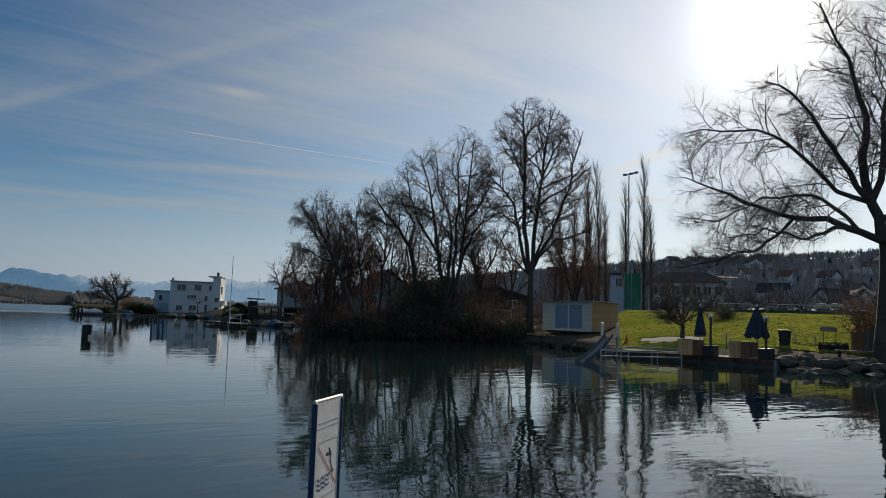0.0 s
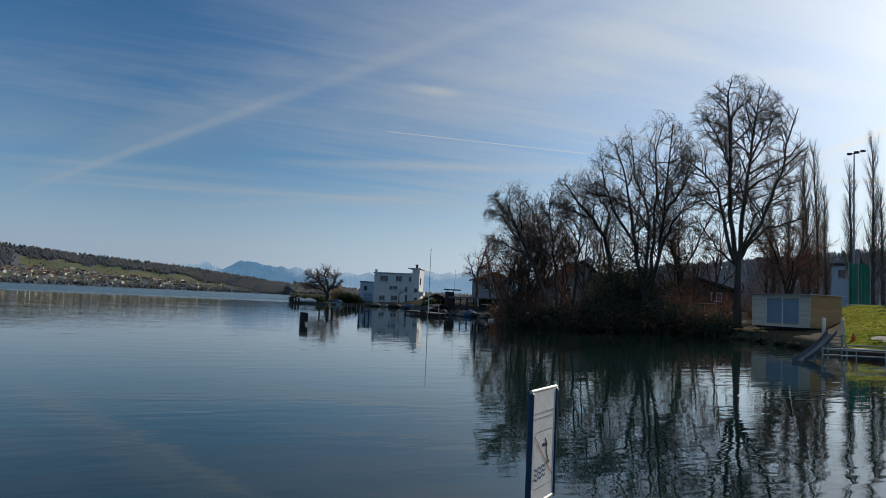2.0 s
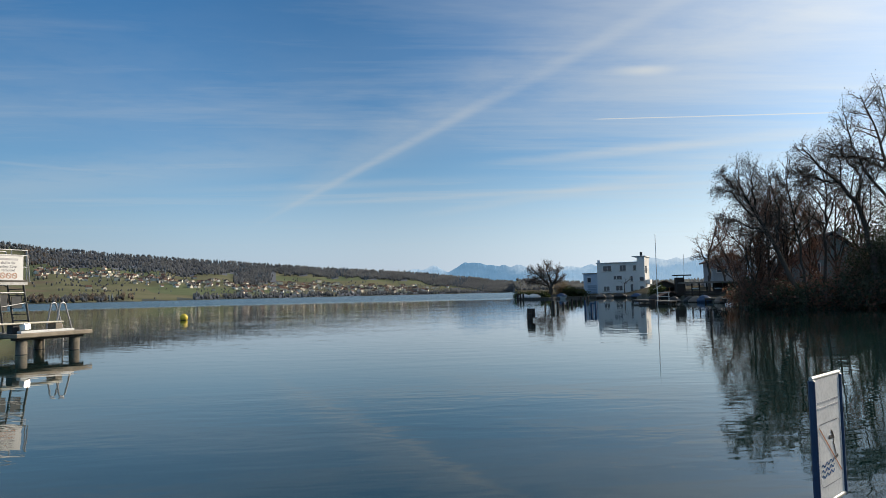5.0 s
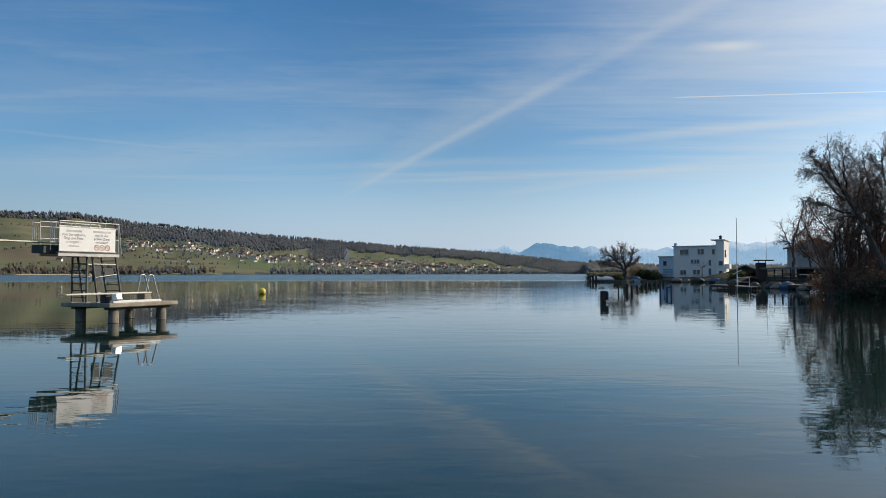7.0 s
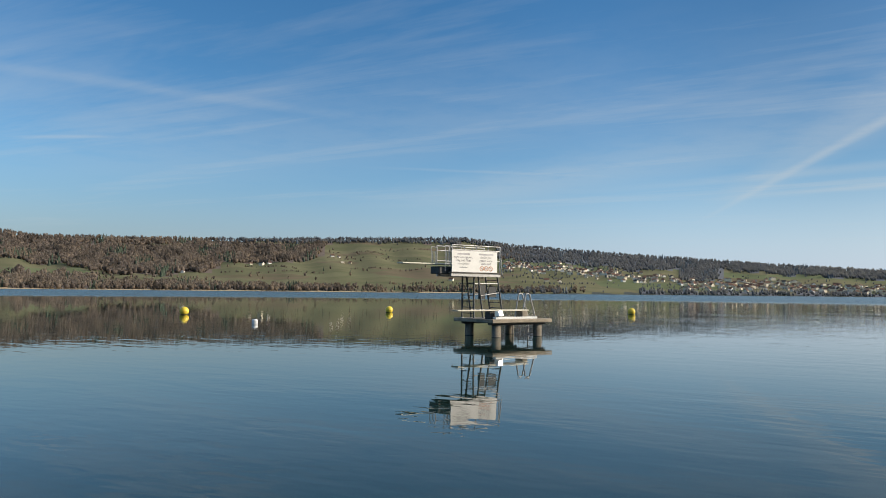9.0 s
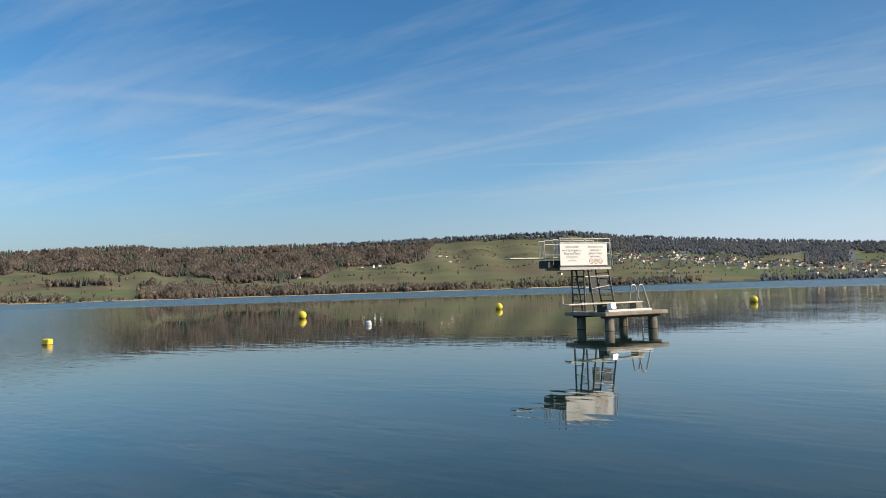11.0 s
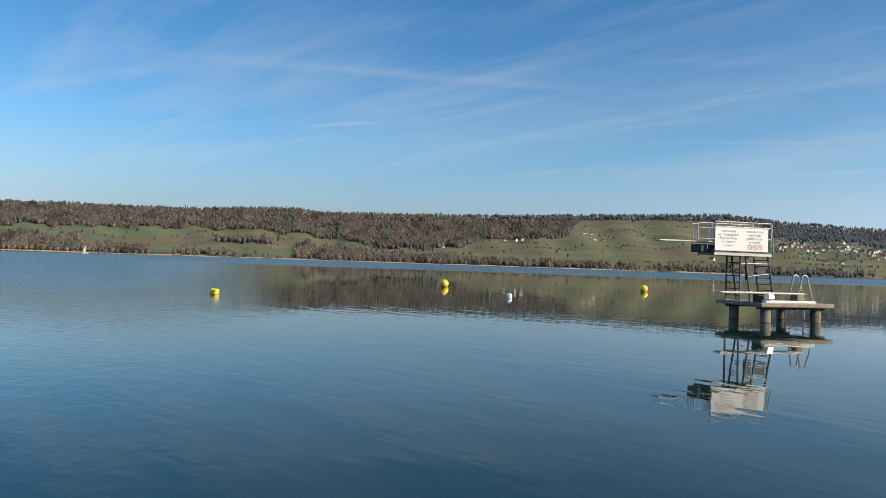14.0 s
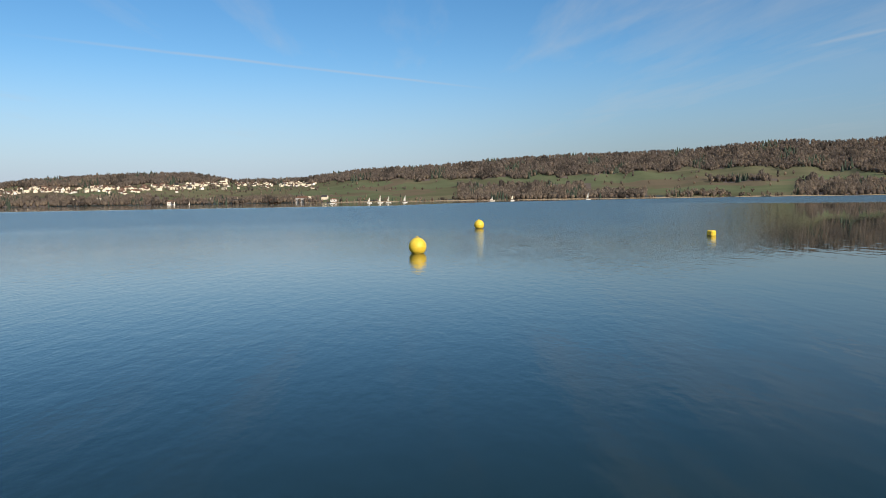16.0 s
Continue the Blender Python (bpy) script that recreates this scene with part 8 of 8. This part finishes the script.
def net_tower():
    p = on_ground(53.15, 92)
    t = thing("ball_net", Matrix.Translation(p) @ Matrix.Rotation(radians(-53.15), 4, "Z"), "green ball-stop netting hung on tall poles", "net")
    w, h = 1.0, 4.6
    for x in (-w, -0.1, w):
        part("pole", rod((x, 0, -0.3), (x, 0, h + 0.2), 0.06, n=8), M["steel"], t)
    bm = bmesh.new()
    n, k = 16, 8
    g = [[bm.verts.new((-w + 2 * w * i / n, 0.12 * math.sin(i * 1.9) + 0.05 * math.sin(j), 0.1 + (h + 0.1 * math.sin(i * 0.8) - 0.1) * j / k)) for j in range(k + 1)] for i in range(n + 1)]
    for i in range(n):
        for j in range(k):
            bm.faces.new((g[i][j], g[i + 1][j], g[i + 1][j + 1], g[i][j + 1]))
    part("netting", bm, M["net"], t, "green netting in folds")


net_tower()


def floodlight():
    p = on_ground(52.8, 101)
    t = thing("floodlight_mast", Matrix.Translation(p) @ Matrix.Rotation(radians(-52.8), 4, "Z"), "tall steel floodlight mast behind the lawn", "floodlight")
    h = height_at(11.45, 101) - p.z
    part("mast", rod((0, 0, -0.3), (0, 0, h), 0.17, 0.07, n=10), M["steel"], t)
    part("crossarm", rod((-0.75, 0, h - 0.12), (1.15, 0, h + 0.28), 0.06, n=6), M["steel"], t)
    for x in (-0.5, 0.25, 0.95):
        part("lamp_head", box(x - 0.28, x + 0.28, -0.35, 0.2, h - 0.05 + x * 0.2, h + 0.17 + x * 0.2, 0.03), M["steel_dark"], t)


floodlight()


def hall(az0, az1, d, el_eave, el_top, wall, label, rows, cols, turn=0.0, flat=False):
    a, b = on_ground(az0, d), on_ground(az1, d)
    v = b - a
    base = min(a.z, b.z)
    t = thing("school_hall", Matrix.Translation((a.x, a.y, base)) @ Matrix.Rotation(math.atan2(v.y, v.x) + radians(turn), 4, "Z"), label, "building")
    w = math.hypot(v.x, v.y)
    h = height_at(el_eave, d) - base
    top = height_at(el_top, d) - base
    dep = 8.0
    wl = part("wall", box(0, w, 0, dep, -1, h), M[wall], t)
    if flat:
        part("roof", box(-0.4, w + 0.4, -0.4, dep + 0.4, h, h + 0.35, 0.03), M["roof_dark"], t)
    else:
        bm = bmesh.new()
        q = [bm.verts.new(c) for c in ((-0.6, -0.6, h), (w + 0.6, -0.6, h), (w + 0.6, dep + 0.6, h), (-0.6, dep + 0.6, h), (2.5, dep / 2, top), (w - 2.5, dep / 2, top))]
        for f in ((0, 1, 5, 4), (1, 2, 5), (2, 3, 4, 5), (3, 0, 4), (3, 2, 1, 0)):
            bm.faces.new([q[i] for i in f])
        part("roof", bm, M["roof_dark"], t)
    for r in range(rows):
        for c in range(cols):
            window(wl, w * (c + 0.5) / cols, 0, h - 2.0 - r * 2.6, 1.1, 1.35, 2)


hall(51.45, 54.0, 132, 3.75, 4.0, "plaster_blue", "pale blue-grey hall with a flat roof behind the lawn", 1, 2, flat=True)
hall(54.3, 59.7, 126, 3.25, 4.15, "plaster", "long grey building with a dark hipped roof", 2, 7)


GARDEN = spec_of(segs=(3, 5, 4, 3), kids=(8, 9, 6), first=(0.5, 0.2, 0.12), angle=((30, 75), (30, 65), (30, 65)), ratio=(1.9, 0.45, 0.45), shrink=(0.4, 0.5, 0.4), wander=(0.05, 0.14, 0.18, 0.2), rise=(0.0, 0.05, 0.03, 0.02), taper=(0.5, 0.85, 0.85, 0.7), thin=0.011)


def village_above():
    kinds = house_kinds()
    rg = np.random.default_rng(51)
    for i in range(26):
        az = rg.uniform(46, 74)
        d = rg.uniform(230, 880)
        p = on_ground(az, d)
        far_house(kinds, int(rg.integers(0, 5)), p, rg.uniform(0, 3.14), "house on the hill behind the lawn")
    near, firs = [], []
    for az, d, hh, q in zip(rg.uniform(30, 76, 4200), rg.uniform(0, 1, 4200), rg.uniform(0.6, 1.25, 4200), rg.uniform(0, 1, 4200)):
        dd = 150 + 800 * d ** 0.8
        p = on_ground(az, dd)
        h = 8.5 * hh * (1.0 if dd > 300 else 0.75)
        (firs if q < 0.06 else near).append((*p, h))
    brush_trees("hill_woods", near, M["wood_hill"], rg, "bare trees and gardens on the hill behind the lawn", 24, 0.022)
    blob_trees("hill_conifers", firs, M["conifer"], rg, 1.0, "dark conifers on the hill behind the lawn", conifer=True)
    for i, (az, d) in enumerate(((60.6, 112), (62.0, 108), (63.4, 112), (64.8, 116), (66.5, 110), (68.0, 106), (69.4, 112), (71, 108), (58.9, 116))):
        build_tree("garden_tree", on_ground(az, d), 160 + i, 1.9, 0.14, GARDEN, "bare garden tree beyond the sports ground", group="garden trees")


village_above()


# ---- path on the lawn ----
def lawn_path():
    bm = bmesh.new()
    rows = []
    for i in range(9):
        az = 53.6 + i * 0.62
        near, far = 46.4 + 0.25 * math.sin(i * 1.7), 49.6 + 0.3 * math.sin(i * 2.3) - 0.12 * abs(i - 5)
        rows.append([bm.verts.new(polar(az, near + (far - near) * q / 4, float(ground_z(az, near + (far - near) * q / 4)) + (0.05 if 0 < i < 8 and 0 < q < 4 else -0.02))) for q in range(5)])
    for a, b in zip(rows[:-1], rows[1:]):
        for q in range(4):
            bm.faces.new((a[q], b[q], b[q + 1], a[q + 1]))
    bmesh.ops.recalc_face_normals(bm, faces=bm.faces[:])
    solo("path", bm, M["gravel"], Matrix.Identity(4), "pale gravel patch on the lawn by the slide", "path", kind="structure")


lawn_path()


# ---- lawn grass ----
def lawn_grass():
    rg = np.random.default_rng(61)
    n = 90000
    az = rg.uniform(52.2, 72.0, n)
    d = 43.0 + 44.0 * rg.uniform(0, 1, n) ** 1.3
    P = np.stack([d * np.sin(np.radians(az)), d * np.cos(np.radians(az)), ground_z(az, d)], -1)
    keep = ~((P[:, 0] < 38.8) & (P[:, 1] < 27) & (P[:, 1] > 15)) & ~((az > 53.7) & (az < 58.4) & (d > 46.6) & (d < 49.3))
    P = P[keep]
    n = len(P)
    ang = rg.uniform(0, 2 * np.pi, n)
    w = rg.uniform(0.05, 0.12, n)
    side_v = np.stack([np.cos(ang), np.sin(ang), np.zeros(n)], -1) * w[:, None]
    h = rg.uniform(0.03, 0.07, n)
    tip = P + np.stack([rg.normal(size=n) * 0.04, rg.normal(size=n) * 0.04, h], -1)
    P = P - np.array([0, 0, 0.015])
    verts = np.stack([P - side_v, P + side_v, tip + side_v * 0.7, tip - side_v * 0.7], 1).reshape(-1, 3)
    me = mesh_arrays("lawn_grass", verts, np.arange(4 * n).reshape(n, 4), M["grass"])
    tagged(new("lawn_grass", me), "short sunlit grass on the sloping lawn", "grass", kind="stuff")


lawn_grass()
